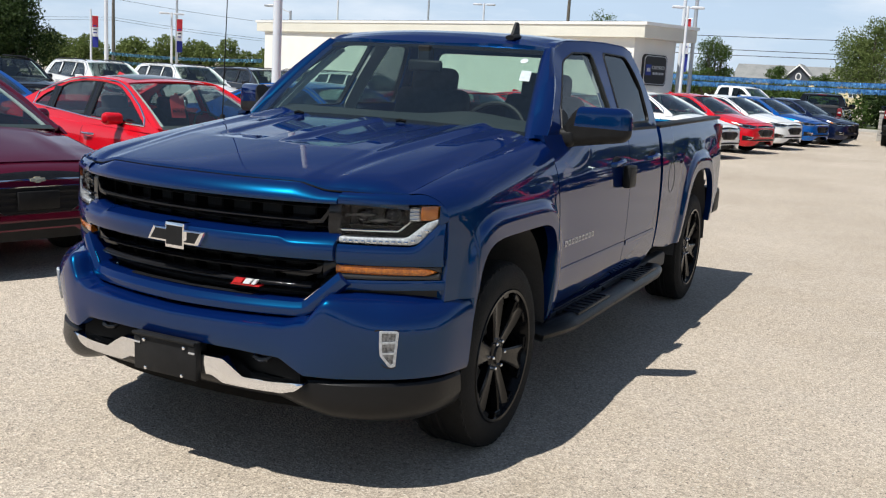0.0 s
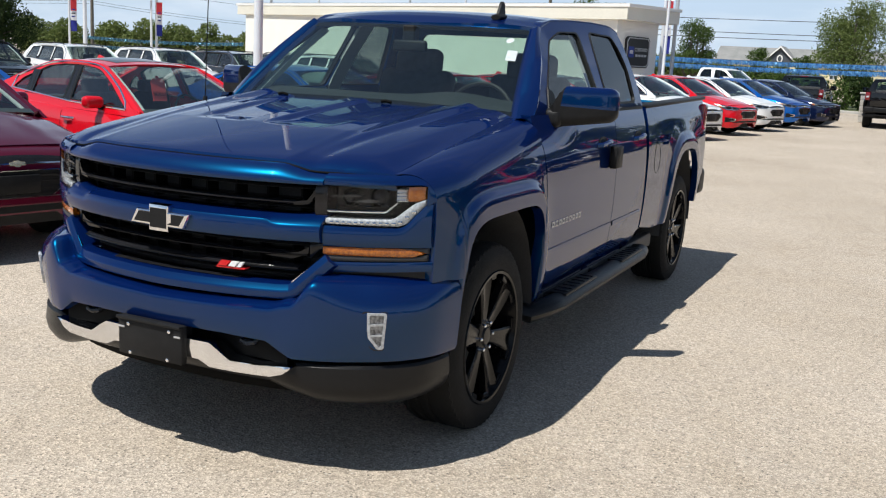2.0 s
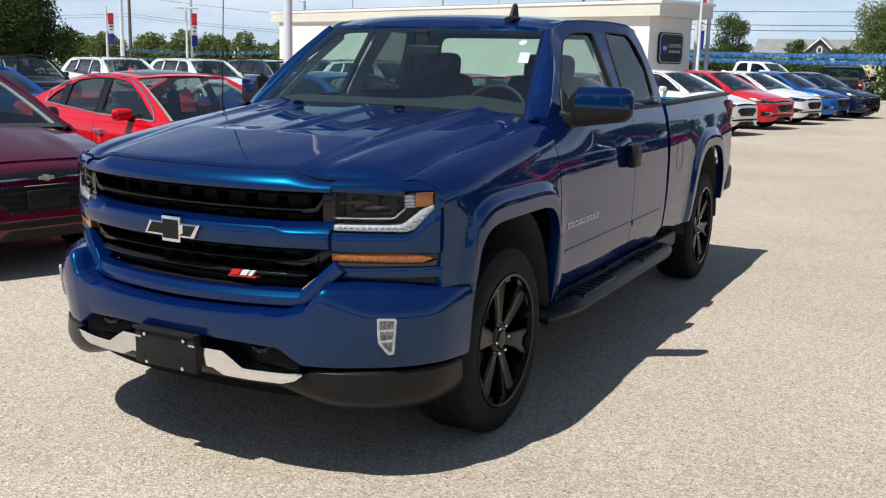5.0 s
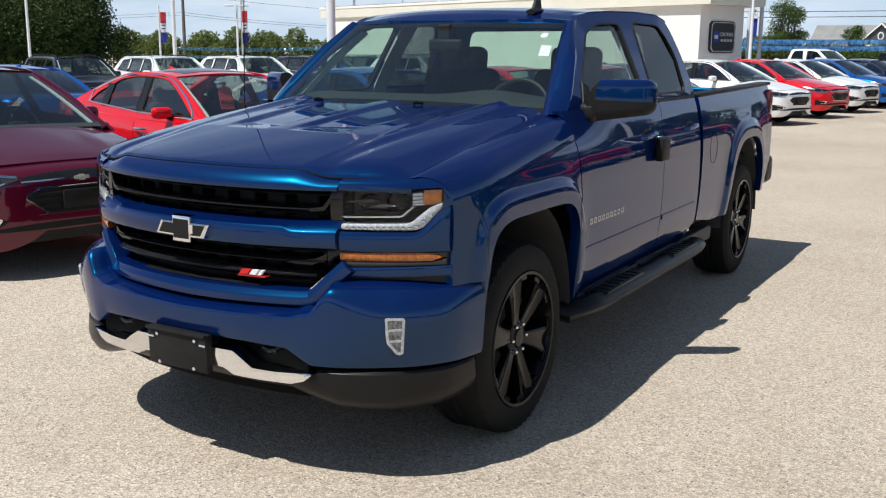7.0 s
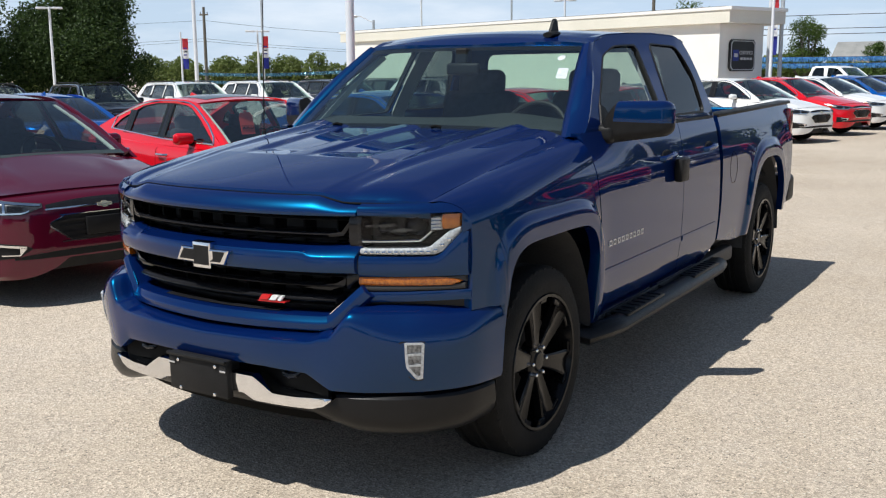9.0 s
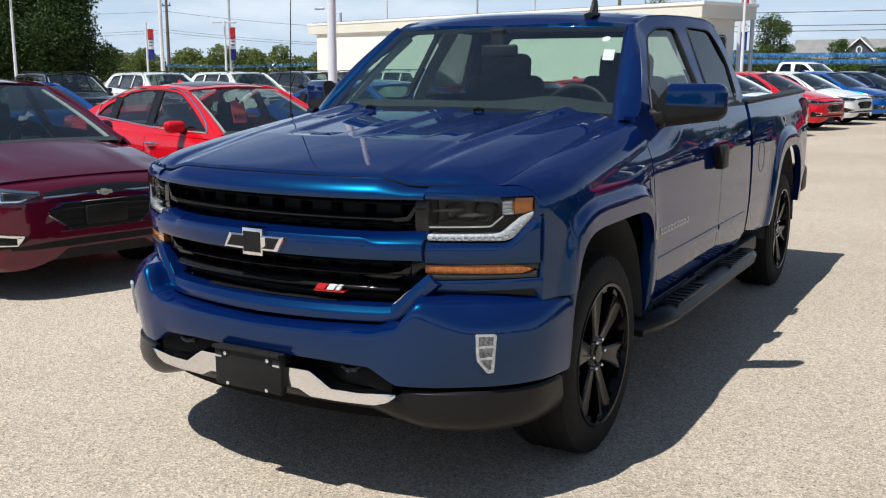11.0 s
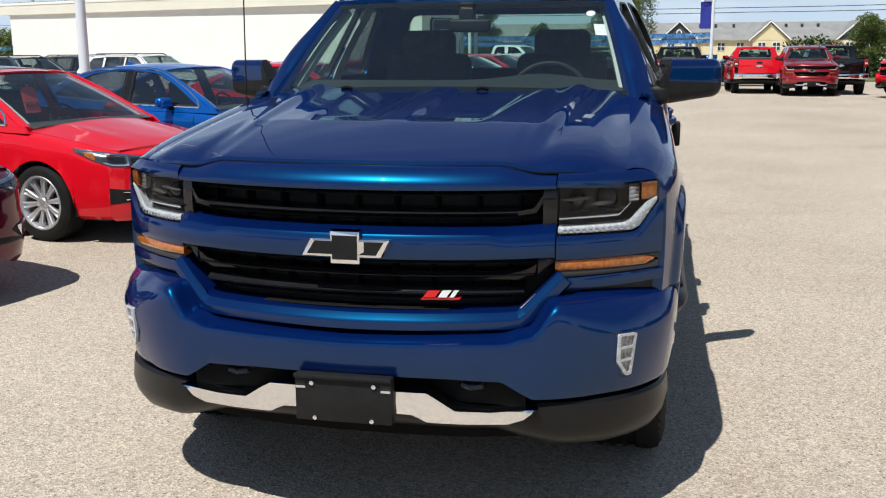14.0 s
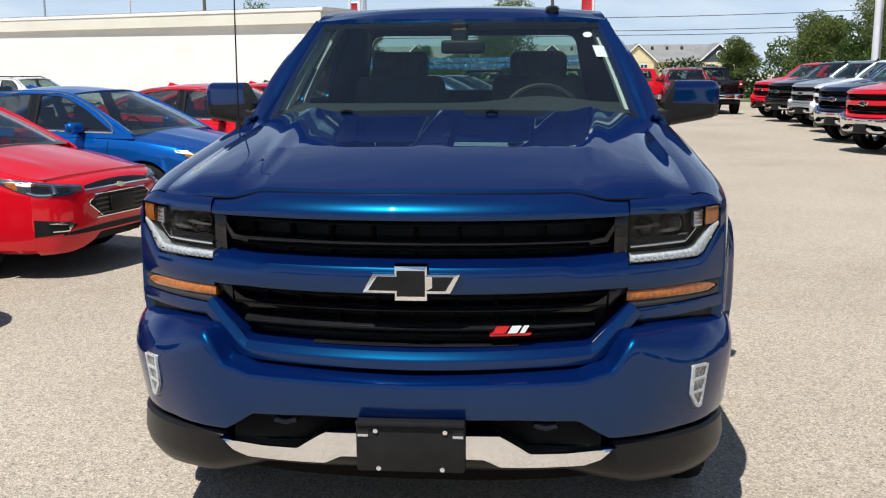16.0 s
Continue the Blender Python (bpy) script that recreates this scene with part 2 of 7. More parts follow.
def box_bm(x0, x1, y0, y1, z0, z1, bevel=0.0, seg=2, bm=None):
    b = bmesh.new()
    bmesh.ops.create_cube(b, size=1)
    for v in b.verts:
        v.co = ((x0 + x1) / 2 + v.co.x * (x1 - x0), (y0 + y1) / 2 + v.co.y * (y1 - y0), (z0 + z1) / 2 + v.co.z * (z1 - z0))
    if bevel:
        bmesh.ops.bevel(b, geom=b.edges[:], offset=bevel, segments=seg, affect="EDGES", profile=0.5)
    if bm is None:
        return b
    join_bm(bm, b)
    return bm


def join_bm(bm, other, m=None):
    if m is not None:
        other.transform(m)
    me = bpy.data.meshes.new("tmp")
    other.to_mesh(me)
    other.free()
    bm.from_mesh(me)
    bpy.data.meshes.remove(me)
    return bm


def tube_bm(points, radius, n=10, caps=True, flat=1.0, bm=None):
    """A tube along a line of points; radius may vary; flat squeezes it in its own up direction."""
    pts = [Vector(p) for p in points]
    rows = []
    for i, p in enumerate(pts):
        d = (pts[min(i + 1, len(pts) - 1)] - pts[max(i - 1, 0)]).normalized()
        side = d.cross(Vector((0, 0, 1)))
        side = side.normalized() if side.length > 1e-4 else Vector((1, 0, 0))
        up = side.cross(d)
        r = radius[i] if isinstance(radius, (list, tuple)) else radius
        rows.append([p + side * r * math.cos(a) + up * r * flat * math.sin(a) for a in (k * 2 * math.pi / n for k in range(n))])
    b = grid_bm(rows, close_j=True, bm=bm)
    if caps:
        for row in (rows[0], rows[-1]):
            b.faces.new([b.verts.new(q) for q in row])
    bmesh.ops.remove_doubles(b, verts=b.verts, dist=1e-6)
    bmesh.ops.recalc_face_normals(b, faces=b.faces)
    return b


def lathe_bm(profile, n=40, axis="x", bm=None):
    """Turns a profile of (along, radius) about an axis."""
    rows = []
    for k in range(n):
        a = 2 * math.pi * k / n
        c, s = math.cos(a), math.sin(a)
        rows.append([(u, r * c, r * s) if axis == "x" else ((r * c, u, r * s) if axis == "y" else (r * c, r * s, u)) for u, r in profile])
    b = grid_bm(rows, close_i=True, bm=bm)
    bmesh.ops.remove_doubles(b, verts=b.verts, dist=1e-6)
    bmesh.ops.recalc_face_normals(b, faces=b.faces)
    return b


def orient(bm, inside):
    """Turns every face to look away from the point inside."""
    c = Vector(inside)
    bm.normal_update()
    for f in bm.faces:
        if f.normal.dot(f.calc_center_median() - c) < 0:
            f.normal_flip()
    return bm


def sheet_bm(outline, place, inside):
    """A single sheet of glass within an outline."""
    b = bmesh.new()
    b.faces.new([b.verts.new(place(u, v, 0)) for u, v in outline])
    return orient(b, inside)


def prism_bm(outline, place, depth, bm=None):
    """A flat outline of (u, v) set in space by place(u, v, w), with thickness depth along w."""
    b = bmesh.new()
    a = [b.verts.new(place(u, v, 0)) for u, v in outline]
    c = [b.verts.new(place(u, v, depth)) for u, v in outline]
    b.faces.new(a)
    b.faces.new(list(reversed(c)))
    for i in range(len(a)):
        k = (i + 1) % len(a)
        b.faces.new([a[i], c[i], c[k], a[k]])
    bmesh.ops.recalc_face_normals(b, faces=b.faces)
    return b if bm is None else join_bm(bm, b)


def holed_bm(outer, holes, place, depth):
    """A sheet with openings: outlines of (u, v), with thickness depth along w."""
    b = bmesh.new()
    for loop in [outer, *holes]:
        vs = [b.verts.new((u, v, 0)) for u, v in loop]
        for i in range(len(vs)):
            b.edges.new((vs[i], vs[(i + 1) % len(vs)]))
    bmesh.ops.triangle_fill(b, edges=b.edges[:], use_beauty=True, use_dissolve=False)
    faces = b.faces[:]
    ext = bmesh.ops.extrude_face_region(b, geom=faces)
    moved = {v for v in ext["geom"] if isinstance(v, bmesh.types.BMVert)}
    for v in b.verts:
        v.co = place(v.co.x, v.co.y, depth if v in moved else 0)
    bmesh.ops.recalc_face_normals(b, faces=b.faces)
    return b


def lerp(table, t):
    """Straight-line reading of a table of (t, value)."""
    if t <= table[0][0]:
        return table[0][1]
    for (a, va), (b, vb) in zip(table, table[1:]):
        if t <= b:
            return va + (vb - va) * (t - a) / (b - a)
    return table[-1][1]


def smooth_lerp(table, t):
    if t <= table[0][0]:
        return table[0][1]
    for (a, va), (b, vb) in zip(table, table[1:]):
        if t <= b:
            s = (t - a) / (b - a)
            return va + (vb - va) * s * s * (3 - 2 * s)
    return table[-1][1]


def spread(a, b, n):
    return [a + (b - a) * i / (n - 1) for i in range(n)]


def rounded(outline, r, n=4):
    """The outline with its corners rounded."""
    out = []
    k = len(outline)
    for i in range(k):
        p, q, s = Vector(outline[i - 1]), Vector(outline[i]), Vector(outline[(i + 1) % k])
        a, b = (p - q), (s - q)
        d = min(r, a.length * 0.45, b.length * 0.45)
        a, b = q + a.normalized() * d, q + b.normalized() * d
        for j in range(n + 1):
            t = j / n
            out.append(tuple(a * (1 - t) ** 2 + q * 2 * t * (1 - t) + b * t * t))
    return out

# ---- pickup truck ----
def front_y(x):
    return 0.06 + 0.28 * x * x + 0.18 * x ** 4


def hood_front(x):
    """Plan line of the gap in front of the hood."""
    return front_y(x) + 0.052 - 0.026 * smooth_lerp([(0.40, 0), (0.62, 1)], abs(x))


def fascia_bm(x0, x1, top, bot, off=0.0, bulge=0.0, tilt=0.0, nx=28, nz=7, back=0.05, power=4):
    """A piece of the truck's face between two lines z(x), bowed out and leaning back by tilt at its top."""
    P = []
    for x in spread(x0, x1, nx):
        zt, zb = (top(x) if callable(top) else top), (bot(x) if callable(bot) else bot)
        row = []
        for v in spread(0, 1, nz):
            w = abs(2 * v - 1) ** power
            row.append((x, front_y(x) + off - bulge * (1 - w) + tilt * v * v, zb + (zt - zb) * v))
        P.append(row)
    return shell_bm(P, (0, back, 0))


BUMP = [(0.0, 0.0, -0.01), (0.3, 0.30, 0.005), (0.5, 0.52, 0.05), (0.62, 0.68, 0.105), (0.74, 0.82, 0.20), (0.84, 0.915, 0.31), (0.92, 0.97, 0.43), (1.0, 0.993, 0.60)]


def bumper_at(u):
    """Plan place and outward direction of the bumper line, u from -1 to 1."""
    def at(w):
        a = abs(w)
        return Vector((math.copysign(smooth_or([(k, x) for k, x, _ in BUMP], a), w), smooth_or([(k, y) for k, _, y in BUMP], a), 0))
    d = (at(min(u + 0.01, 1)) - at(max(u - 0.01, -1))).normalized()
    return at(u), Vector((d.y, -d.x, 0))


def smooth_or(table, t):
    """Reading of a table along a rounded curve (Catmull-Rom)."""
    k = 0
    while k < len(table) - 2 and t > table[k + 1][0]:
        k += 1
    (a, va), (b, vb) = table[k], table[k + 1]
    (c, vc), (d, vd) = table[max(k - 1, 0)], table[min(k + 2, len(table) - 1)]
    s = (t - a) / (b - a)
    h = b - a
    ma = (vb - vc) / (b - c) * h if b > c else vb - va
    mb = (vd - va) / (d - a) * h if d > a else vb - va
    if k == 0:
        ma = 0.0
    return (2 * s ** 3 - 3 * s * s + 1) * va + (s ** 3 - 2 * s * s + s) * ma + (3 * s * s - 2 * s ** 3) * vb + (s ** 3 - s * s) * mb


def bumper_bm(u0, u1, profile, nu=60):
    """A band round the bumper line. profile(|u|) gives (out, z) points from top to bottom."""
    P = []
    for u in spread(u0, u1, nu):
        p, o = bumper_at(u)
        P.append([p + o * a + Vector((0, 0, z)) for a, z in profile(abs(u))])
    return shell_bm(P, lambda q: Vector((-0.03 * (1 if q.x > 0 else -1) * min(1, abs(q.x)), 0.05, 0)))


ARCH_F, ARCH_R = (1.045, 0.433, 0.545), (4.600, 0.470, 0.600)   # middle, half width and rise of the wheel openings


def arch_z(y, ys, half, rise, low):
    """Underside of the body side: a squared arch over the wheel."""
    d = abs(y - ys) / half
    if d >= 1:
        return low
    return max(low, 0.41 + rise * ((1 - d ** 6) ** (1 / 6) if ys < 2 else (1 - d ** 3.2) ** (1 / 2.4)))


def arch_near(y, z, ys, half, rise):
    """How near a point is to the wheel opening's lip, 0 to 1."""
    e = 5.0 if ys < 2 else 2.9
    r = (abs((y - ys) / half) ** e + abs((z - 0.41) / rise) ** e) ** (1 / e)
    lip = 1 - smooth_lerp([(1.13, 0), (1.22, 1)], r)
    return 0.62 * lip + 0.38 * (1 - min(1.0, max(0.0, (r - 1.10) / 0.40))) ** 2 if z > 0.40 else 0.0


SIDE = [(0.44, 0.925), (0.52, 0.952), (0.65, 0.970), (0.80, 0.979), (0.95, 0.981), (1.06, 0.979), (1.12, 0.973), (1.18, 0.964), (1.26, 0.950), (1.335, 0.928)]


def shoulder_z(y):
    """Height of the fender's top along the hood's edge."""
    return 1.146 + 0.172 * max(0, (y - 0.34) / 1.19) ** 0.85


def side_x(y, z):
    x = smooth_or(SIDE, z)
    x += 0.030 * max(arch_near(y, z, *ARCH_F), arch_near(y, z, *ARCH_R))
    if y < 0.75:
        x -= 0.45 * (0.75 - y) ** 2.0
    if z > 1.15:
        x -= 0.045 * smooth_lerp([(1.15, 0), (1.335, 1)], z) * (1 - smooth_lerp([(1.50, 0), (2.05, 1)], y))
    if y > 5.0:
        x -= 0.05 * (y - 5.0) ** 2
    return x


def cab_x(z, y=2.5):
    """Half width of the cab above the belt; its top draws in towards the windshield."""
    k = max(0.0, z - 1.335)
    w = min(1.0, k / 0.35)
    return 0.926 - 0.20 * k - 0.42 * k * k - (1 - w) * 0.055 * (1 - smooth_lerp([(1.50, 0), (2.10, 1)], y)) - w * 0.085 * min(1.0, max(0.0, (3.2 - y) / 1.1))


def side_panel(name, s, y0, y1, top, bot, parent, material, ny=30, nz=22, lean0=0.0, lean1=0.0, label=""):
    """A body-side panel on side s between two lines z(y); lean moves its upright edges forward with height."""
    P = []
    for t in spread(0, 1, ny):
        row = []
        for v in spread(0, 1, nz):
            ya = y0 + (y1 - y0) * t
            zt, zb = top(ya), bot(ya)
            z = zb + (zt - zb) * v
            y = ya + (lean0 * (1 - t) + lean1 * t) * (z - 0.9)
            row.append((s * side_x(y, z), y, z))
        P.append(row)
    bm = shell_bm(P, lambda p: Vector((-s * 0.045, 0, 0.0)))
    return part(name, bm, material, parent, label)


def tyre_bm(radius, width, rim, n=56):
    h, b = width / 2, 0.022
    prof = [(-h + 0.02, rim - 0.012), (-h, rim + 0.012), (-h - 0.004, rim + 0.05), (-h + 0.004, radius - 0.035), (-h + b, radius - 0.008), (-h + 2 * b, radius)]
    for k in range(4):
        c = -h + 2 * b + (width - 4 * b) * (k + 0.5) / 4
        prof += [(c - 0.018, radius), (c - 0.012, radius - 0.010), (c + 0.012, radius - 0.010), (c + 0.018, radius)] if k < 3 else [(c, radius)]
    prof += [(h - 2 * b, radius), (h - b, radius - 0.008), (h - 0.004, radius - 0.035), (h + 0.004, rim + 0.05), (h, rim + 0.012), (h - 0.02, rim - 0.012)]
    bm = lathe_bm(prof, n)
    # shoulder blocks of the tread
    for k in range(n):
        a = 2 * math.pi * (k + 0.5) / n
        for sgn in (-1, 1):
            blk = box_bm(sgn * h - 0.034 if sgn > 0 else sgn * h + 0.016, sgn * h - 0.016 if sgn > 0 else sgn * h + 0.034, -0.008, 0.008, radius - 0.030, radius - 0.0095)
            join_bm(bm, blk, Matrix.Rotation(a, 4, "X"))
    return bm


def spoke_bm(s, rim, face, hub_face, width_in, width_out, twist=0.0, groove=0.012):
    """One wheel spoke from the hub to the rim, facing +x on side s, with a groove down its middle."""
    P = []
    for t in spread(0, 1, 7):
        r = 0.055 + (rim - 0.055) * t
        w = width_in + (width_out - width_in) * t ** 1.3
        x = hub_face + (face - hub_face) * t ** 0.8
        c = twist * t
        P.append([(s * (x - 0.035), c - w, r), (s * (x - 0.004), c - w, r), (s * x, c - w * 0.8, r), (s * (x - groove * t), c - w * 0.25, r), (s * (x - groove * t), c + w * 0.25, r), (s * x, c + w * 0.8, r), (s * (x - 0.004), c + w, r), (s * (x - 0.035), c + w, r)])
    bm = grid_bm(P, close_j=True)
    bmesh.ops.recalc_face_normals(bm, faces=bm.faces)
    return bm


def wheel(parent, s, x, y, radius, width, rim_r, spokes, rim_mat, face_mat, nuts=6, wide=(0.022, 0.050), label="black alloy wheel"):
    """A road wheel standing at (x, y), its outer face to the side s."""
    hold = part("wheel", lathe_bm([(-s * 0.02, rim_r - 0.006), (s * (width / 2 - 0.03), rim_r - 0.012), (s * (width / 2 - 0.002), rim_r + 0.008), (s * (width / 2 + 0.004), rim_r + 0.004), (s * (width / 2 + 0.002), rim_r - 0.008), (s * (width / 2 - 0.05), rim_r - 0.028), (-s * 0.06, rim_r - 0.035)], 56), rim_mat, parent, label)
    hold.location = (s * (x - width / 2), y, radius)
    part("tyre", tyre_bm(radius, width, rim_r), RUBBER, hold, "black rubber tyre")
    face, hub = width / 2 - 0.008, width / 2 - 0.035
    for k in range(spokes):
        bm = spoke_bm(s, rim_r - 0.010, face, hub, wide[0], wide[1])
        bm.transform(Matrix.Rotation(2 * math.pi * (k + 0.25) / spokes, 4, "X"))
        part("spoke", bm, face_mat, hold)
    for k in range(spokes * 2 if face_mat is WHEELBLACK else 0):
        an = 2 * math.pi * (k // 2 + 0.25) / spokes + (0.27 if k % 2 else -0.27)
        bm = box_bm(min(s * (face - 0.03), s * face), max(s * (face - 0.03), s * face), -0.028, 0.028, rim_r - 0.034, rim_r - 0.004, 0.004, 1)
        bm.transform(Matrix.Rotation(an, 4, "X"))
        part("rim_tab", bm, face_mat, hold)
    part("hub", lathe_bm([(s * (hub - 0.05), 0.085), (s * (hub - 0.004), 0.080), (s * hub, 0.070), (s * (hub + 0.004), 0.045), (s * (hub + 0.012), 0.036), (s * (hub + 0.014), 0.0)], 32), face_mat, hold)
    part("brake_disc", lathe_bm([(-s * 0.02, rim_r - 0.05), (s * 0.0, rim_r - 0.05), (s * 0.0, 0.05)], 32), DARK, hold)
    for k in range(nuts):
        bm = lathe_bm([(s * (hub - 0.01), 0.009), (s * (hub + 0.014), 0.008), (s * (hub + 0.018), 0.005), (s * (hub + 0.018), 0.0)], 10)
        bm.transform(Matrix.Rotation(2 * math.pi * (k + 0.5) / nuts, 4, "X") @ Matrix.Translation((0, 0, 0.062)))
        part("lug_nut", bm, CHROME, hold, "chrome lug nut")
    return hold


def seat(parent, x, y, z, w, mat, name="seat"):
    """A front seat with its head restraint."""
    ob = part(name, box_bm(x - w / 2, x + w / 2, y - 0.28, y + 0.25, z, z + 0.16, 0.05, 3), mat, parent, "dark cloth seat")
    b = box_bm(-w / 2, w / 2, -0.07, 0.07, 0, 0.64, 0.055, 3)
    b.transform(Matrix.Translation((x, y + 0.24, z + 0.10)) @ Matrix.Rotation(radians(-16), 4, "X"))
    part("backrest", b, mat, ob)
    b = box_bm(-0.155, 0.155, -0.055, 0.055, -0.02, 0.19, 0.045, 3)
    b.transform(Matrix.Translation((x, y + 0.40, z + 0.66)) @ Matrix.Rotation(radians(-8), 4, "X"))
    part("head_restraint", b, mat, ob)
    return ob


def steering(parent, x, y, z, r, tilt):
    bm = bmesh.new()
    pts = [(r * math.cos(a), 0, r * math.sin(a)) for a in spread(0, 2 * math.pi, 33)]
    b = grid_bm([[Vector(p) * (1 + 0.075 * math.cos(k)) + Vector((0, 0.013 * math.sin(k), 0)) for k in spread(0, 2 * math.pi, 9)] for p in pts])
    join_bm(bm, b)
    box_bm(-0.09, 0.09, -0.02, 0.02, -0.06, 0.05, 0.02, 2, bm)
    box_bm(-r, r, -0.008, 0.008, -0.02, 0.02, 0.005, 1, bm)
    box_bm(-0.02, 0.02, -0.008, 0.008, -r, 0, 0.005, 1, bm)
    bm.transform(Matrix.Translation((x, y, z)) @ Matrix.Rotation(radians(tilt), 4, "X"))
    return part("steering_wheel", bm, BLACK, parent)


def pickup():
    T = thing("pickup_truck", "dark blue metallic double-cab pickup with black wheels on the lot", "pickup truck")
    # --- hood ---
    def hood_z(x, y, yf):
        t = max(0.0, min(1.0, (y - yf) / (1.53 - yf)))
        a = abs(x)
        lip = lerp([(0, 1.186), (0.455, 1.184), (0.55, 1.162), (0.82, 1.158)], a)
        zb = lip + (1.318 - lip) * (t ** 0.85)
        zb += 0.030 * (1 - (a / 0.82) ** 2) * math.sin(min(1, t * 1.2) * math.pi / 2)
        # the outer front rolls over to its lip
        zb += 0.026 * smooth_lerp([(0.46, 0), (0.60, 1)], a) * (1 - 0.8 * smooth_lerp([(0.70, 0), (0.815, 1)], a)) * (1 - math.exp(-max(0.0, y - yf) / 0.045))
        # raised middle panel, its flank running out from the front corner of the panel
        edge = 0.55 + 0.10 * t
        zb += 0.020 * (1 - smooth_lerp([(edge - 0.07, 0.0), (edge, 1.0)], a)) * min(1, t * 3)
        zb -= 0.010 * max(0.0, (a - 0.60) / 0.215) ** 2
        # two sunken scoops towards the windshield
        wide = 0.305 + 0.10 * max(0, t - 0.32) / 0.68
        sx = smooth_lerp([(0.040, 0), (0.075, 1)], a) * (1 - smooth_lerp([(wide - 0.03, 0), (wide + 0.03, 1)], a))
        sy = lerp([(0.325, 0), (0.335, 0.12), (0.43, 0.95), (0.45, 1)], t)
        zb -= 0.014 * sx * sy
        return zb
    P = []
    for x in spread(-0.815, 0.815, 121):
        yf = hood_front(x) + 0.007
        row = [(x, yf + 0.004, hood_z(x, yf, yf) - 0.030), (x, yf - 0.004, hood_z(x, yf, yf) - 0.012)]
        for t in spread(0, 1, 96):
            y = yf + (1.53 - 0.10 * (1 - (x / 0.815) ** 2) - yf) * t
            row.append((x, y, hood_z(x, y, yf)))
        P.append(row)
    part("hood", shell_bm(P, (0, 0, -0.03)), PAINT, T, "blue metallic hood with two sunken scoops")
    part("hood_seam", tube_bm([(x, hood_front(x) + 0.003, hood_z(x, 0, 1) - 0.014) for x in spread(-0.815, 0.815, 61)], 0.0046, 6), FRIT, T)
    for s in (-1, 1):
        yf = hood_front(0.815) + 0.007
        part("hood_seam", tube_bm([(s * 0.8185, y, hood_z(0.815, y, yf) - 0.008) for y in spread(yf, 1.50, 30)], 0.0042, 6), FRIT, T)
    # --- face ---
    kink = lambda x: lerp([(0, 1.173), (0.455, 1.171), (0.55, 1.150), (0.7, 1.148)], abs(x))
    part("grille_header", fascia_bm(-0.610, 0.610, kink, 1.105, -0.006, 0.006, 0.051, 61, 13, 0.06), PAINT, T)
    part("grille_backing", fascia_bm(-0.61, 0.61, 1.12, 0.72, 0.15, nx=16), DARK, T)
    P = []
    for x in spread(-0.612, 0.612, 81):
        a, y = abs(x), front_y(x)
        zt = 0.988 + 0.006 * smooth_lerp([(0.45, 0), (0.60, 1)], a)
        zc = 0.964 - 0.012 * smooth_lerp([(0.415, 0), (0.465, 1)], a)
        P.append([(x, y + o, z) for o, z in ((0.075, zt + 0.004), (0.030, zt), (-0.020, zc + 0.010), (-0.027, zc), (-0.029, zc - 0.022), (-0.027, 0.912), (-0.020, 0.899), (-0.004, 0.893), (0.05, 0.891))])
    part("grille_bar", shell_bm(P, (0, 0.02, 0)), PAINT, T, "blue metallic bar across the grille")
    for z, w, h in ((1.034, 0.555, 0.010), (0.842, 0.550, 0.009), (0.790, 0.520, 0.014)):
        part("grille_slat", fascia_bm(-w, w, z + h, z - h, 0.035, 0.014, 0.02, 24, 5, 0.06), GLOSSBLACK, T)
        part("slat_edge", fascia_bm(-w, w, z + 0.002, z - 0.002, 0.020, 0.003, 0.0, 24, 4, 0.02), GLOSSBLACK, T)
    for z, w in ((1.083, 0.57), (1.012, 0.57), (0.872, 0.56), (0.758, 0.48)):
        part("grille_slat", fascia_bm(-w, w, z + 0.005, z - 0.005, 0.075, 0.006, 0.01, 24, 5, 0.05), LAMPBLACK, T)
    for k in range(9):
        x = -0.5 + k * 0.125
        part("grille_fin", box_bm(x - 0.004, x + 0.004, front_y(x) + 0.075, front_y(x) + 0.14, 0.995, 1.103), FRIT, T)
        part("grille_fin", box_bm(x * 0.93 - 0.004, x * 0.93 + 0.004, front_y(x) + 0.075, front_y(x) + 0.14, 0.755, 0.893), FRIT, T)
    for s in (-1, 1):
        part("grille_end", fascia_bm(s * 0.572, s * 0.612, 1.106, 0.985, 0.03, 0.01, nx=8, back=0.1), GLOSSBLACK, T)
        # swept-up tip where the slat meets the grille's end
        part("slat_tip", prism_bm([(s * 0.50, 1.036), (s * 0.545, 1.044), (s * 0.574, 1.086), (s * 0.574, 1.066), (s * 0.552, 1.030), (s * 0.50, 1.024)], lambda u, v, w: (u, front_y(u) + 0.022 + w, v), 0.05), GLOSSBLACK, T)
        part("grille_end", fascia_bm(s * 0.560, s * 0.61, 0.893, lambda x: 0.75 + 0.115 * smooth_lerp([(0.48, 0), (0.61, 1)], abs(x)), 0.03, 0.01, nx=8, back=0.1), GLOSSBLACK, T)
        # bright-edged blade in the lower grille's corner
        part("corner_blade", prism_bm([(s * 0.40, 0.832), (s * 0.52, 0.852), (s * 0.556, 0.872), (s * 0.552, 0.846), (s * 0.50, 0.826)], lambda u, v, w: (u, front_y(u) + 0.024 + w, v), 0.03), GLOSSBLACK, T)
    # bright U round the lower grille
    path = [(-0.640, 0.834), (-0.624, 0.818), (-0.575, 0.768), (-0.532, 0.724), (-0.512, 0.711), (-0.480, 0.708), (0.0, 0.704), (0.480, 0.708), (0.512, 0.711), (0.532, 0.724), (0.575, 0.768), (0.624, 0.818), (0.640, 0.834)]
    pts = []
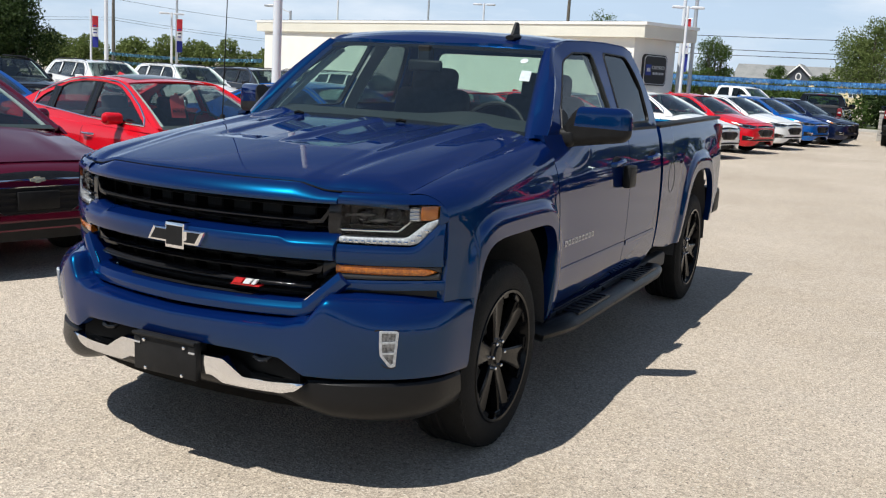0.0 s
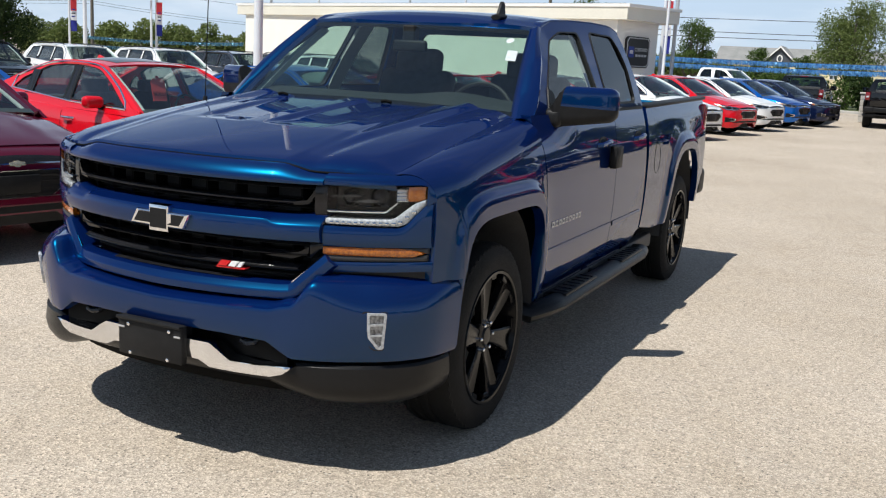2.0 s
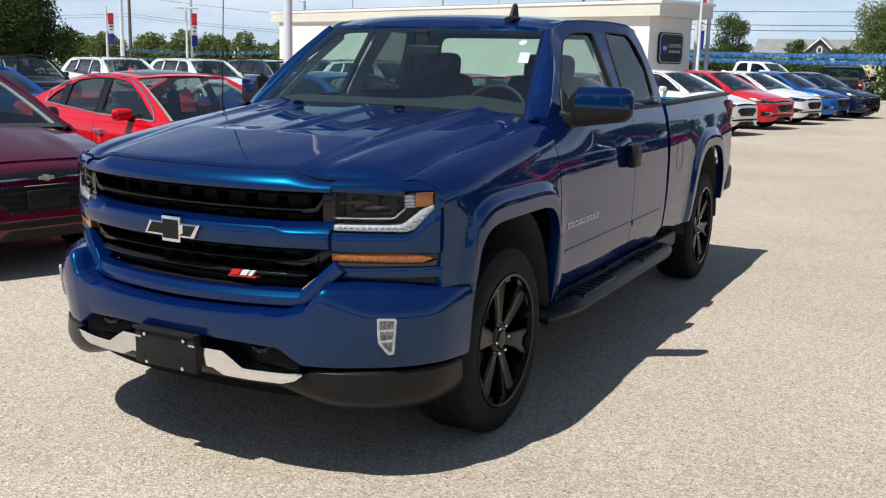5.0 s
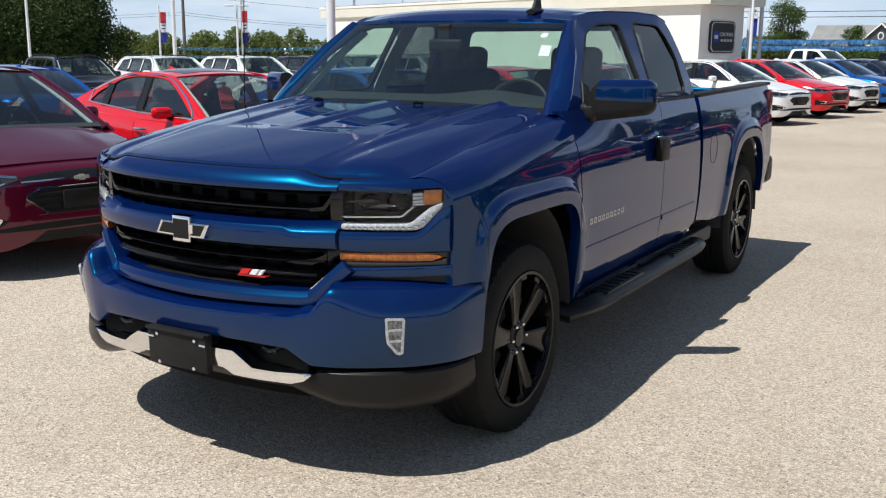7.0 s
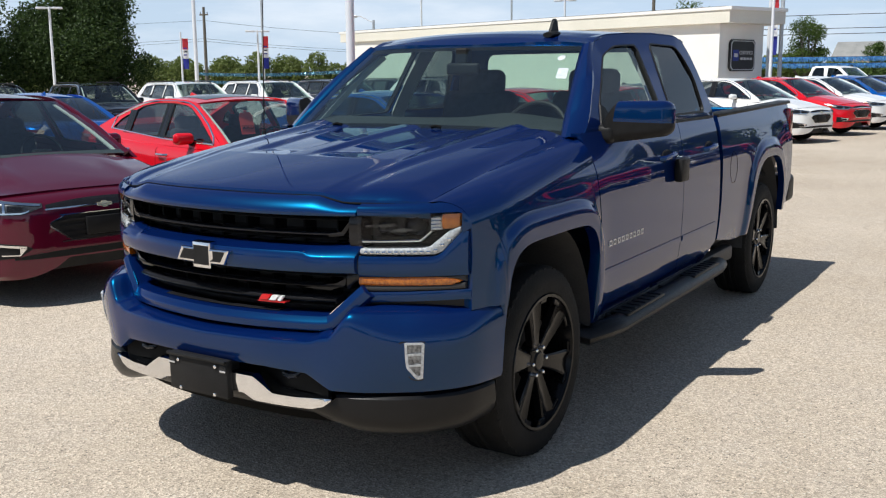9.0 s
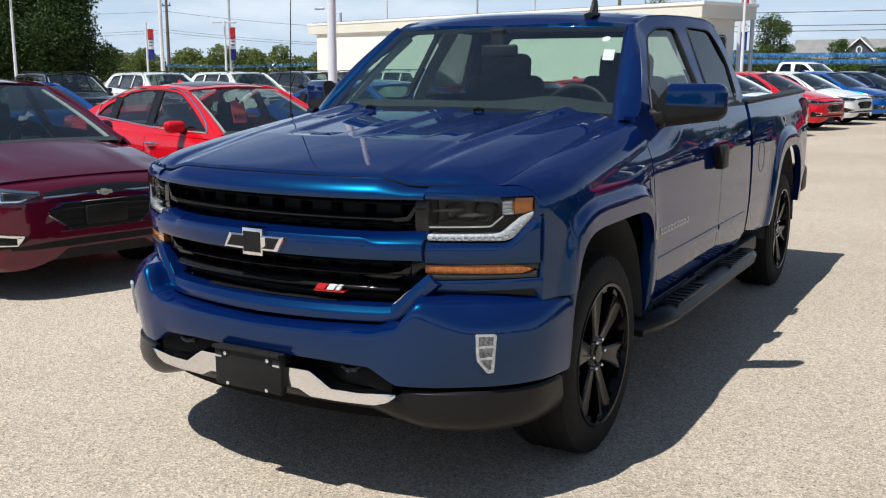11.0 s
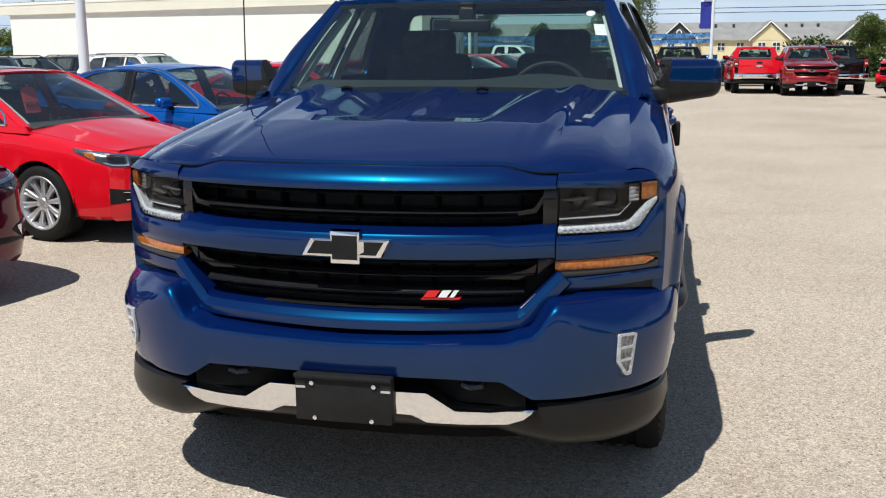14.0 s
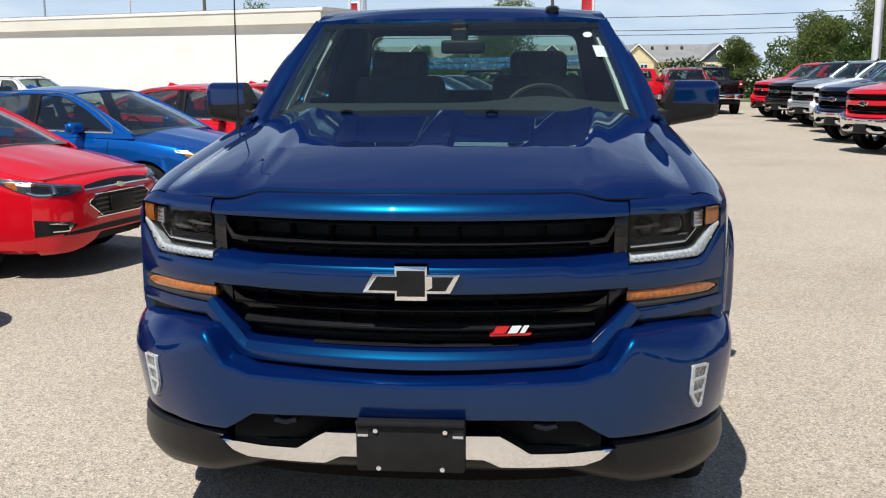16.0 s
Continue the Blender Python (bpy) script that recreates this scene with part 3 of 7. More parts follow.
    for (xa, za), (xb, zb) in zip(path, path[1:]):
        for t in spread(0, 1, 16)[:-1]:
            pts.append((xa + (xb - xa) * t, za + (zb - za) * t))
    pts.append(path[-1])
    P = []
    for i, (x, z) in enumerate(pts):
        a, b = pts[max(i - 1, 0)], pts[min(i + 1, len(pts) - 1)]
        d = Vector((b[0] - a[0], b[1] - a[1])).normalized()
        nx_, nz_ = -d.y, d.x
        row = []
        for w, o in ((0.030, 0.085), (0.028, 0.014), (0.024, 0.004), (0.006, -0.006), (0.001, -0.010), (-0.003, -0.011), (-0.026, -0.008), (-0.032, 0.002), (-0.034, 0.09)):
            X = x + nx_ * w
            row.append((X, front_y(X) + o - 0.012, z + nz_ * w))
        P.append(row)
    part("grille_surround", shell_bm(P, (0, 0.02, 0)), PAINT, T, "blue metallic surround below the grille")
    for s in (-1, 1):
        bm = prism_bm([(s * 0.578, 0.806), (s * 0.586, 0.810), (s * 0.522, 0.746), (s * 0.510, 0.742)], lambda u, v, w: (u, front_y(u) - 0.006 + w, v), 0.05)
        part("surround_trim", bm, CHROME, T)
    part("lower_trim", fascia_bm(-0.30, 0.30, 0.7395, 0.736, 0.020, 0.002, nx=24, nz=4), GLOSSBLACK, T)
    # cross-shaped emblem
    cross = [(-0.140, -0.030), (-0.110, 0.026), (-0.046, 0.026), (-0.046, 0.050), (0.046, 0.050), (0.046, 0.026), (0.140, 0.026), (0.112, -0.030), (0.046, -0.030), (0.046, -0.052), (-0.046, -0.052), (-0.046, -0.030)]
    def ring(g, h, d):
        return [(u * g, front_y(u * g) - 0.046 + d, 0.936 + v * h) for u, v in cross]
    b = grid_bm([ring(1.0, 1.0, 0.036), ring(1.0, 1.0, 0.010), ring(0.975, 0.95, 0.003), ring(0.87, 0.745, 0.0)], close_j=True)
    b.faces.new([b.verts.new(p) for p in ring(0.87, 0.745, 0.001)])
    bmesh.ops.remove_doubles(b, verts=b.verts, dist=0.0015)
    bmesh.ops.recalc_face_normals(b, faces=b.faces)
    em = part("emblem", b, CHROME, T, "chrome-edged black cross emblem", smooth=False)
    part("emblem_face", prism_bm([(u * 0.86, v * 0.72) for u, v in cross], lambda u, v, w: (u, front_y(u) - 0.046 + w, 0.936 + v), 0.012), BLACK, em, smooth=False)
    # trim badge drawn as slanted bars
    bd = part("badge", prism_bm([(0.216, 0.770), (0.221, 0.776), (0.336, 0.776), (0.331, 0.770)], lambda u, v, w: (u, front_y(u) + 0.008 + w, v), 0.03), BADGERED, T, "small red and white slanted badge", smooth=False)
    for k, (u, w, m) in enumerate(((0.224, 0.036, BADGERED), (0.268, 0.026, WHITEP), (0.302, 0.014, WHITEP))):
        bar = [(u, 0.778), (u + 0.013, 0.797), (u + 0.013 + w, 0.797), (u + w, 0.778)]
        part("badge_bar", prism_bm(bar, lambda a, v, w: (a, front_y(a) + 0.006 + w, v), 0.012), m, bd, smooth=False)
    # --- lamps ---
    for s in (-1, 1):
        zt = lambda x: lerp([(0.61, 1.105), (0.87, 1.111), (0.905, 1.112), (0.912, 1.108)], abs(x))
        zb = lambda x: lerp([(0.61, 0.963), (0.835, 0.958), (0.855, 0.966), (0.912, 1.046)], abs(x))
        head = part("headlight", fascia_bm(s * 0.616, s * 0.908, zt, zb, 0.085, nx=20, back=0.05), LAMPBLACK, T, "clear headlight with a white strip and an amber corner")
        lens = part("lens", orient(grid_bm([[(s * x, front_y(x) - 0.006, zb(x) + (zt(x) - zb(x)) * v) for v in spread(0, 1, 5)] for x in spread(0.614, 0.912, 24)]), (s * 0.5, 1.5, 1.0)), LAMPGLASS, head)
        lens.visible_shadow = False
        st = lambda x: lerp([(0.61, 0.987), (0.808, 0.986), (0.826, 0.993), (0.875, 1.044), (0.905, 1.060)], abs(x))
        strip = part("running_strip", fascia_bm(s * 0.618, s * 0.908, st, lambda x: zb(x) + 0.003, 0.006, 0.006, nx=40, nz=5, back=0.05), CLEARLENS, head, "frosted white light strip")
        for k in range(14):
            x = 0.632 + k * 0.0185
            z = lerp([(0.61, 0.970), (0.83, 0.968), (0.90, 1.040)], x)
            part("strip_cell", fascia_bm(s * x, s * (x + 0.011), z + 0.008, z - 0.002, -0.001, 0.002, nx=3, nz=3, back=0.01), CHROME, strip)
        cl = lambda x: lerp([(0.61, 1.017), (0.795, 1.017), (0.828, 1.052)], abs(x))
        part("chrome_line", fascia_bm(s * 0.620, s * 0.828, cl, lambda x: cl(x) - 0.009, 0.010, 0.004, nx=30, nz=4, back=0.03), CHROME, head)
        part("lamp_shelf", fascia_bm(s * 0.628, s * 0.815, 1.031, 1.026, 0.045, 0.004, nx=16, nz=3, back=0.03), CHROME, head)
        part("reflector", fascia_bm(s * 0.822, s * 0.852, lambda x: zt(x) - 0.012, lambda x: 1.050, 0.020, 0.0, nx=6, nz=4, back=0.05), ALU, head)
        part("corner_lens", fascia_bm(s * 0.860, s * 0.906, lambda x: zt(x) - 0.004, lambda x: max(st(x) + 0.002, 1.054), 0.004, 0.004, nx=8, nz=5, back=0.05), AMBER, head, "amber corner lens")
        for x, r, z in ((0.755, 0.040, 1.064), (0.668, 0.030, 1.060)):
            b = lathe_bm([(0.05, r), (0.0, r * 0.95), (-0.004, r * 0.92), (0.0, r * 0.88), (0.02, r * 0.84)], 28, "y")
            b.transform(Matrix.Translation((s * x, front_y(x) + 0.050, z)))
            part("lamp_ring", b, SMOKED, head)
            b = lathe_bm([(0.016, r * 0.84), (0.002, r * 0.66), (-0.006, r * 0.36), (-0.008, 0.0)], 28, "y")
            b.transform(Matrix.Translation((s * x, front_y(x) + 0.040, z)))
            part("projector", b, GLOSSBLACK, head)
        wing = [(s * 0.626, 1.068), (s * 0.700, 1.074), (s * 0.722, 1.068), (s * 0.700, 1.064), (s * 0.626, 1.062)]
        part("lamp_wing", prism_bm(wing, lambda u, v, w: (u, front_y(u) + 0.020 + w, v), 0.03), SMOKED, head)
        wing = [(s * 0.700, 1.048), (s * 0.742, 1.058), (s * 0.780, 1.052), (s * 0.742, 1.044)]
        part("lamp_wing", prism_bm(wing, lambda u, v, w: (u, front_y(u) + 0.016 + w, v), 0.02), SMOKED, head)
        for k in range(4):
            z = 1.056 + 0.013 * k
            part("reflector_rib", fascia_bm(s * 0.824, s * 0.850, z + 0.003, z - 0.001, 0.012, 0.002, nx=4, nz=3, back=0.012), CHROME, head)
        # brow over the lamp, running on round its end into the fender
        P = []
        for k in range(37):
            if k <= 18:
                x = 0.614 + (0.8205 - 0.614) * k / 18
                top = Vector((x, hood_front(x) - 0.002, 1.148 - 0.002 * k / 18))
                low = Vector((x, front_y(x) - 0.006, zt(x) + 0.003))
            else:
                g = (k - 18) / 18
                ang = g * math.pi / 2
                x0 = 0.8205 + (side_x(0.44, 1.0) - 0.8205) * math.sin(ang)
                yy = front_y(x0) + 0.024 * math.cos(ang) ** 2
                zs = shoulder_z(yy)
                top = Vector((0.8205 + (side_x(yy, zs - 0.115) - 0.8205) * math.sin(ang) - 0.001, yy, zs - 0.115 * (1 - math.cos(ang)) - 0.006 * (1 - g) ** 3))
                q = min(1, g / 0.6)
                xl = 0.8205 + (0.914 - 0.8205) * q
                low = Vector((xl, front_y(xl) - 0.006, zt(xl) + 0.003 - 0.075 * max(0, (g - 0.6) / 0.4)))
            row = []
            for v in spread(0, 1, 7):
                p = top.lerp(low, v)
                p.y -= 0.012 * math.sin(v * math.pi) * max(0, 1 - k / 30)
                p.z += 0.006 * math.sin(v * math.pi) * max(0, 1 - k / 30)
                row.append((s * p.x, p.y, p.z))
            P.append([(row[0][0], row[0][1] + 0.05, row[0][2] - 0.01)] + row)
        part("lamp_brow", shell_bm(P, (0, 0.06, 0)), PAINT, T)
        # body-coloured band, turn lamp and filler below the headlight
        part("lamp_panel", fascia_bm(s * 0.614, s * 0.930, lambda x: zb(x) - 0.004 if abs(x) < 0.912 else 1.043, lambda x: lerp([(0.61, 0.884), (0.92, 0.880)], abs(x)), 0.0, 0.010, nx=32, nz=6), PAINT, T)
        turn = part("turn_lamp", fascia_bm(s * 0.612, s * 0.905, lambda x: lerp([(0.6, 0.882), (0.85, 0.878), (0.885, 0.872), (0.905, 0.862)], abs(x)), lambda x: lerp([(0.6, 0.852), (0.88, 0.845), (0.905, 0.854)], abs(x)), 0.006, 0.006, nx=24, nz=6), AMBER, T, "amber turn signal lens")
        part("lens_foot", fascia_bm(s * 0.612, s * 0.918, lambda x: lerp([(0.6, 0.850), (0.88, 0.843), (0.918, 0.852)], abs(x)), 0.829, 0.008, 0.004, nx=20, nz=4), GREYPL, turn)
        part("lens_end", fascia_bm(s * 0.845, s * 0.920, 0.878, lambda x: lerp([(0.845, 0.877), (0.905, 0.864), (0.93, 0.850)], abs(x)), 0.008, 0.004, nx=8, nz=4), GREYPL, turn)
        part("face_filler", fascia_bm(s * 0.612, s * 0.935, 0.826, 0.789, 0.004, 0.003, 0.0, nx=20, nz=5, back=0.03), PAINT, T)
        # black sheet set back here for the shadow in the gap over the bumper
        part("bumper_gap", fascia_bm(s * 0.60, s * 0.935, 0.792, 0.70, 0.036, 0.0, 0.0, nx=20, nz=3, back=0.05), LAMPBLACK, T)
        part("filler_seam", fascia_bm(s * 0.640, s * 0.928, 0.812, 0.808, 0.004, 0.0, nx=20, nz=3, back=0.01), LAMPBLACK, T)
    # --- bumper ---
    def bump_prof(a):
        zt = smooth_lerp([(0.0, 0.645), (0.46, 0.654), (0.525, 0.672), (0.590, 0.768), (1.0, 0.754)], a)
        zl = lerp([(0, 0.541), (0.30, 0.540), (0.46, 0.530), (0.535, 0.472), (0.66, 0.464), (0.85, 0.455), (1.0, 0.450)], a)
        rim = 0.010 * (1 - smooth_lerp([(0.50, 0), (0.60, 1)], a)) + 0.008
        crisp = [(-0.135, zt + rim - 0.030), (-0.118, zt + rim + 0.001), (-0.060, zt + rim * 0.8), (-0.012, zt + 0.005), (-0.003, zt + 0.001), (0.0, zt - 0.005), (0.0005, zt - 0.012), (0.001, zt - 0.030), (0.0015, zt - 0.045), (0.001, zt * 0.5 + zl * 0.5), (-0.002, zl + 0.020), (-0.008, zl + 0.006), (-0.06, zl)]
        rolled = [(-0.135, zt - 0.020), (-0.120, zt + 0.012), (-0.092, zt + 0.007), (-0.066, zt - 0.006), (-0.044, zt - 0.024), (-0.026, zt - 0.046), (-0.012, zt - 0.072), (-0.004, zt - 0.098), (-0.002, zt - 0.120), (-0.010, zt * 0.42 + zl * 0.58), (-0.026, zl + 0.030), (-0.034, zl + 0.008), (-0.06, zl)]
        k = smooth_lerp([(0.50, 0), (0.74, 1)], a) * (1 - 0.6 * smooth_lerp([(0.86, 0), (1.0, 1)], a))
        return [(p[0] + (q[0] - p[0]) * k, p[1] + (q[1] - p[1]) * k) for p, q in zip(crisp, rolled)]
    part("front_bumper", bumper_bm(-1, 1, bump_prof, 181), PAINT, T, "blue metallic front bumper")
    def low_prof(a):
        zt = lerp([(0, 0.480), (0.25, 0.480), (0.335, 0.432), (0.45, 0.428), (0.52, 0.440), (0.556, 0.460), (0.85, 0.448), (1.0, 0.443)], a)
        zl = lerp([(0, 0.372), (0.45, 0.362), (0.52, 0.334), (0.60, 0.304), (0.74, 0.288), (0.88, 0.284), (1.0, 0.290)], a)
        return [(-0.09, zt + 0.01), (-0.034, zt), (-0.024, zt - 0.010), (-0.018, zl + 0.085), (-0.026, zl + 0.050), (-0.046, zl + 0.020), (-0.075, zl + 0.004), (-0.11, zl)]
    part("lower_valance", bumper_bm(-0.985, 0.985, low_prof, 101), VALANCE, T, "dark grey plastic lower valance")
    # black dam, toned near-black to paint in the deep shade under the bumper
    part("air_dam", bumper_bm(-0.80, 0.80, lambda a: [(-0.150, 0.40), (-0.155, 0.34), (-0.165, 0.300)], 60), FRIT, T)
    part("bumper_backing", bumper_bm(-0.6, 0.6, lambda a: [(-0.10, 0.62), (-0.10, 0.44)], 40), FRIT, T)
    for s in (-1, 1):
        def chrome_prof(a):
            zt = lerp([(0.15, 0.505), (0.256, 0.504), (0.334, 0.450), (0.43, 0.447), (0.548, 0.452)], a)
            zl = lerp([(0.15, 0.430), (0.222, 0.427), (0.258, 0.405), (0.375, 0.402), (0.475, 0.401), (0.515, 0.414), (0.548, 0.449)], a)
            return [(-0.02, zt), (0.000, zt - 0.003), (0.003, zt * 0.6 + zl * 0.4), (-0.002, zl + 0.003), (-0.02, zl)]
        part("chrome_strip", bumper_bm(s * 0.150, s * 0.548, chrome_prof, 80), CHROME, T, "chrome strip under the bumper")
        # tow hook in its pocket
        p, o = bumper_at(s * 0.375)
        b = tube_bm([p + Vector((dx, dy, z)) for dx, dy, z in ((-0.034, 0.11, 0.535), (-0.034, 0.062, 0.525), (-0.028, 0.050, 0.514), (0.0, 0.046, 0.508), (0.028, 0.050, 0.514), (0.034, 0.062, 0.525), (0.034, 0.11, 0.535))], 0.012, 10)
        part("tow_hook", b, GLOSSBLACK, T, "black tow hook")
        part("hook_cover", box_bm(p.x - 0.16, p.x + 0.16, p.y + 0.07, p.y + 0.09, 0.45, 0.56), FRIT, T)
        # fog lamp
        def fog_at(u, v, w):
            q, o2 = bumper_at(s * u)
            e = q + o2 * (0.005 + lerp([(0.503, -0.028), (0.6185, -0.012), (0.715, -0.003)], v) - w)
            return (e.x, e.y, v)
        bezel = [(0.716, 0.668), (0.784, 0.664), (0.781, 0.512), (0.750, 0.515), (0.713, 0.570), (0.709, 0.625)]
        rim = [(0.728, 0.663), (0.779, 0.660), (0.777, 0.522), (0.760, 0.521), (0.733, 0.568), (0.730, 0.60)]
        inner = [(0.734, 0.656), (0.772, 0.654), (0.770, 0.532), (0.763, 0.531), (0.740, 0.572), (0.737, 0.60)]
        fog = part("fog_lamp", prism_bm(rounded(bezel, 0.010), fog_at, 0.03), GLOSSBLACK, T, "fog lamp in a black bezel")
        part("fog_lens", prism_bm(rounded(inner, 0.004), lambda u, v, w: fog_at(u, v, w - 0.004), 0.02), FOGLENS, fog, "clear ribbed lens")
        part("fog_rim", holed_bm(rounded(rim, 0.006), [rounded(inner, 0.004)], lambda u, v, w: fog_at(u, v, w - 0.009), 0.012), CLEARLENS, fog)
        for zz in (0.616, 0.574):
            part("fog_rib", prism_bm([(0.735, zz + 0.005), (0.772, zz + 0.005), (0.772, zz - 0.003), (0.735, zz - 0.003)], lambda u, v, w: fog_at(u, v, w - 0.009), 0.01), CLEARLENS, fog)
    # plate holder
    ph = part("plate_holder", box_bm(-0.155, 0.155, -0.035, 0.0, 0.400, 0.552, 0.010, 2), BLACK, T, "empty black licence plate holder")
    part("holder_lip", box_bm(-0.154, 0.154, -0.048, -0.030, 0.540, 0.554, 0.005, 2), BLACK, ph)
    part("holder_bracket", box_bm(-0.10, 0.10, -0.005, 0.09, 0.42, 0.53), DARK, ph)
    for x, z in ((-0.098, 0.524), (0.098, 0.524), (-0.090, 0.414), (0.090, 0.414)):
        b = lathe_bm([(0.0, 0.008), (-0.006, 0.007), (-0.009, 0.0)], 10, "y")
        b.transform(Matrix.Translation((x, -0.035, z)))
        part("screw", b, CHROME, ph, "bright screw")
    for x in (-0.134, 0.134):
        part("slot", box_bm(x - 0.016, x + 0.016, -0.0365, -0.03, 0.500, 0.532, 0.001), LAMPBLACK, ph)
        part("slot_clip", box_bm(x - 0.015, x + 0.015, -0.0385, -0.03, 0.506, 0.513, 0.001), ALU, ph)
    # --- sides ---
    low = lambda y: 0.455
    for s in (-1, 1):
        # fender: from the hood's edge over the shoulder and down
        P = []
        for t in spread(0, 1, 84):
            row = []
            for v in spread(0, 1, 56):
                ang = min(1, v / 0.30) * math.pi / 2
                xs = 0.8205
                x0 = xs + (side_x(0.44, 1.0) - xs) * math.sin(ang)
                ys = front_y(x0) + 0.024 * math.cos(ang) ** 2
                y = ys + (1.535 - ys) * t
                zs = shoulder_z(y)
                za = max(0.745 if y < 0.60 else 0.455, arch_z(y, *ARCH_F, 0.455))
                if v < 0.30:
                    x = xs + (side_x(y, zs - 0.115) - xs) * math.sin(ang)
                    z = zs - 0.115 * (1 - math.cos(ang))
                else:
                    z = (zs - 0.115) + (za - zs + 0.115) * (v - 0.30) / 0.70
                    x = side_x(y, z)
                row.append((s * x, y - 0.10 * t * (z - 0.9), z))
            P.append(row)
        part("front_fender", shell_bm(P, lambda p: Vector((-s * 0.05, 0, 0.0))), PAINT, T)
        belt = lambda y: 1.335
        door = side_panel("front_door", s, 1.545, 2.715, belt, low, T, PAINT, 34, 26, -0.10, 0.0)
        rdoor = side_panel("rear_door", s, 2.722, 3.42, belt, lambda y: 0.455 + 0.10 * smooth_lerp([(3.2, 0), (3.42, 1)], y), T, PAINT, 24, 26, 0.0, -0.06)
        side_panel("bed_side", s, 3.475, 5.40, lambda y: 1.340 + 0.016 * (y - 3.475), lambda y: max(lerp([(3.47, 0.56), (3.9, 0.50), (5.0, 0.55), (5.5, 0.62)], y), arch_z(y, *ARCH_R, 0.5)), T, PAINT, 110, 48)
        # rocker and lower door moulding
        part("rocker", box_bm(min(s * 0.86, s * 0.935), max(s * 0.86, s * 0.935), 1.50, 3.95, 0.36, 0.46, 0.02, 2), GREYPL, T)
        for (ya, yb), d in (((1.60, 2.70), door), ((2.735, 3.36), rdoor)):
            P = [[(s * (side_x(y, 0.682) + o), y, 0.682 + z) for o, z in ((-0.004, 0.016), (0.006, 0.013), (0.008, 0.0), (0.006, -0.013), (-0.004, -0.016))] for y in spread(ya, yb, 12)]
            part("door_moulding", shell_bm(P, (-s * 0.004, 0, 0)), PAINT, d)
        for y, d in ((2.46, door), (3.21, rdoor)):
            x = side_x(y, 1.165)
            b = tube_bm([(s * (x - 0.01), y - 0.105, 1.155), (s * (x + 0.018), y - 0.085, 1.158), (s * (x + 0.026), y, 1.165), (s * (x + 0.018), y + 0.085, 1.168), (s * (x - 0.01), y + 0.105, 1.168)], 0.014, 10, flat=1.1)
            part("door_handle", b, PAINT, d, "body-coloured pull handle")
            b = lathe_bm([(-0.004, 0.052), (0.003, 0.050), (0.0015, 0.0)], 24)
            b.transform(Matrix.Translation((s * x, y - 0.01, 1.162)) @ Matrix.Diagonal((s, 1.5, 0.75, 1)))
            part("handle_cup", b, BLACK, d)
        # name lettering drawn as small bright bars
        for k in range(9):
            y = 1.664 + k * 0.0515
            box = lambda h, v: [(-h, -v), (h, -v), (h, v), (-h, v)]
            x0 = side_x(y, 0.814)
            b = holed_bm(box(0.016, 0.0135), [box(0.0095, 0.0075)], lambda u, v, w: (s * (x0 + w), y + u, 0.8145 + v), 0.004)
            part("name_bar", b, ALU, door, "small chrome bar of the door badge", smooth=False)
        # fuel lid
        if s > 0:
            ring_y = [3.72 + 0.080 * math.cos(k) for k in spread(0, 2 * math.pi, 33)]
            ring_z = [1.0 + 0.100 * math.sin(k) for k in spread(0, 2 * math.pi, 33)]
            part("fuel_lid_gap", tube_bm([(side_x(y, z) - 0.001, y, z) for y, z in zip(ring_y, ring_z)], 0.0028, 6), FRIT, T)
        # cab side with its window openings
        outer = [(1.44, 1.318), (1.57, 1.318), (1.63, 1.372), (1.76, 1.500), (1.93, 1.640), (2.06, 1.740), (2.16, 1.785), (2.30, 1.806), (2.55, 1.820), (2.90, 1.828), (3.18, 1.822), (3.28, 1.795), (3.305, 1.720), (3.325, 1.600), (3.365, 1.467), (3.415, 1.345), (3.415, 1.318)]
        fw = rounded([(1.80, 1.352), (2.53, 1.365), (2.585, 1.754), (2.32, 1.745), (2.16, 1.700), (1.98, 1.595), (1.80, 1.455)], 0.04)
        rw = rounded([(2.66, 1.372), (3.235, 1.372), (3.205, 1.590), (3.160, 1.700), (3.115, 1.757), (2.765, 1.765)], 0.045)
        place = lambda u, v, w: (s * (cab_x(v, u) - w), u, v)
        part("cab_side", holed_bm(rounded(outer, 0.03, 3), [fw, rw], place, 0.045), PAINT, T)
        wmk = lambda o, g: [(c[0] + (q[0] - c[0]) * g, c[1] + (q[1] - c[1]) * g) for c in [(sum(p[0] for p in o) / len(o), sum(p[1] for p in o) / len(o))] for q in o]
        for o, d, gl in ((fw, door, REARGLASS), (rw, rdoor, TINT)):
            part("window_seal", holed_bm(wmk(o, 1.02), [wmk(o, 0.972)], lambda u, v, w: (s * (cab_x(v, u) + 0.004 - w), u, v), 0.03), BLACK, d)
            pane = part("window", sheet_bm(wmk(o, 0.99), lambda u, v, w: (s * (cab_x(v, u) - 0.007), u, v), (0, 2.6, 1.5)), gl, d, "side window glass")
            pane.visible_shadow = False
        # belt cap between door skin and cab side
        P = [[(s * (cab_x(1.335, y) + 0.004), y, 1.331), (s * (cab_x(1.335, y) + 0.002), y, 1.345), (s * (cab_x(1.335, y) - 0.03), y, 1.345)] for y in spread(1.72, 3.39, 24)]
        part("belt_trim", shell_bm(P, (0, 0, -0.02)), BLACK, T)
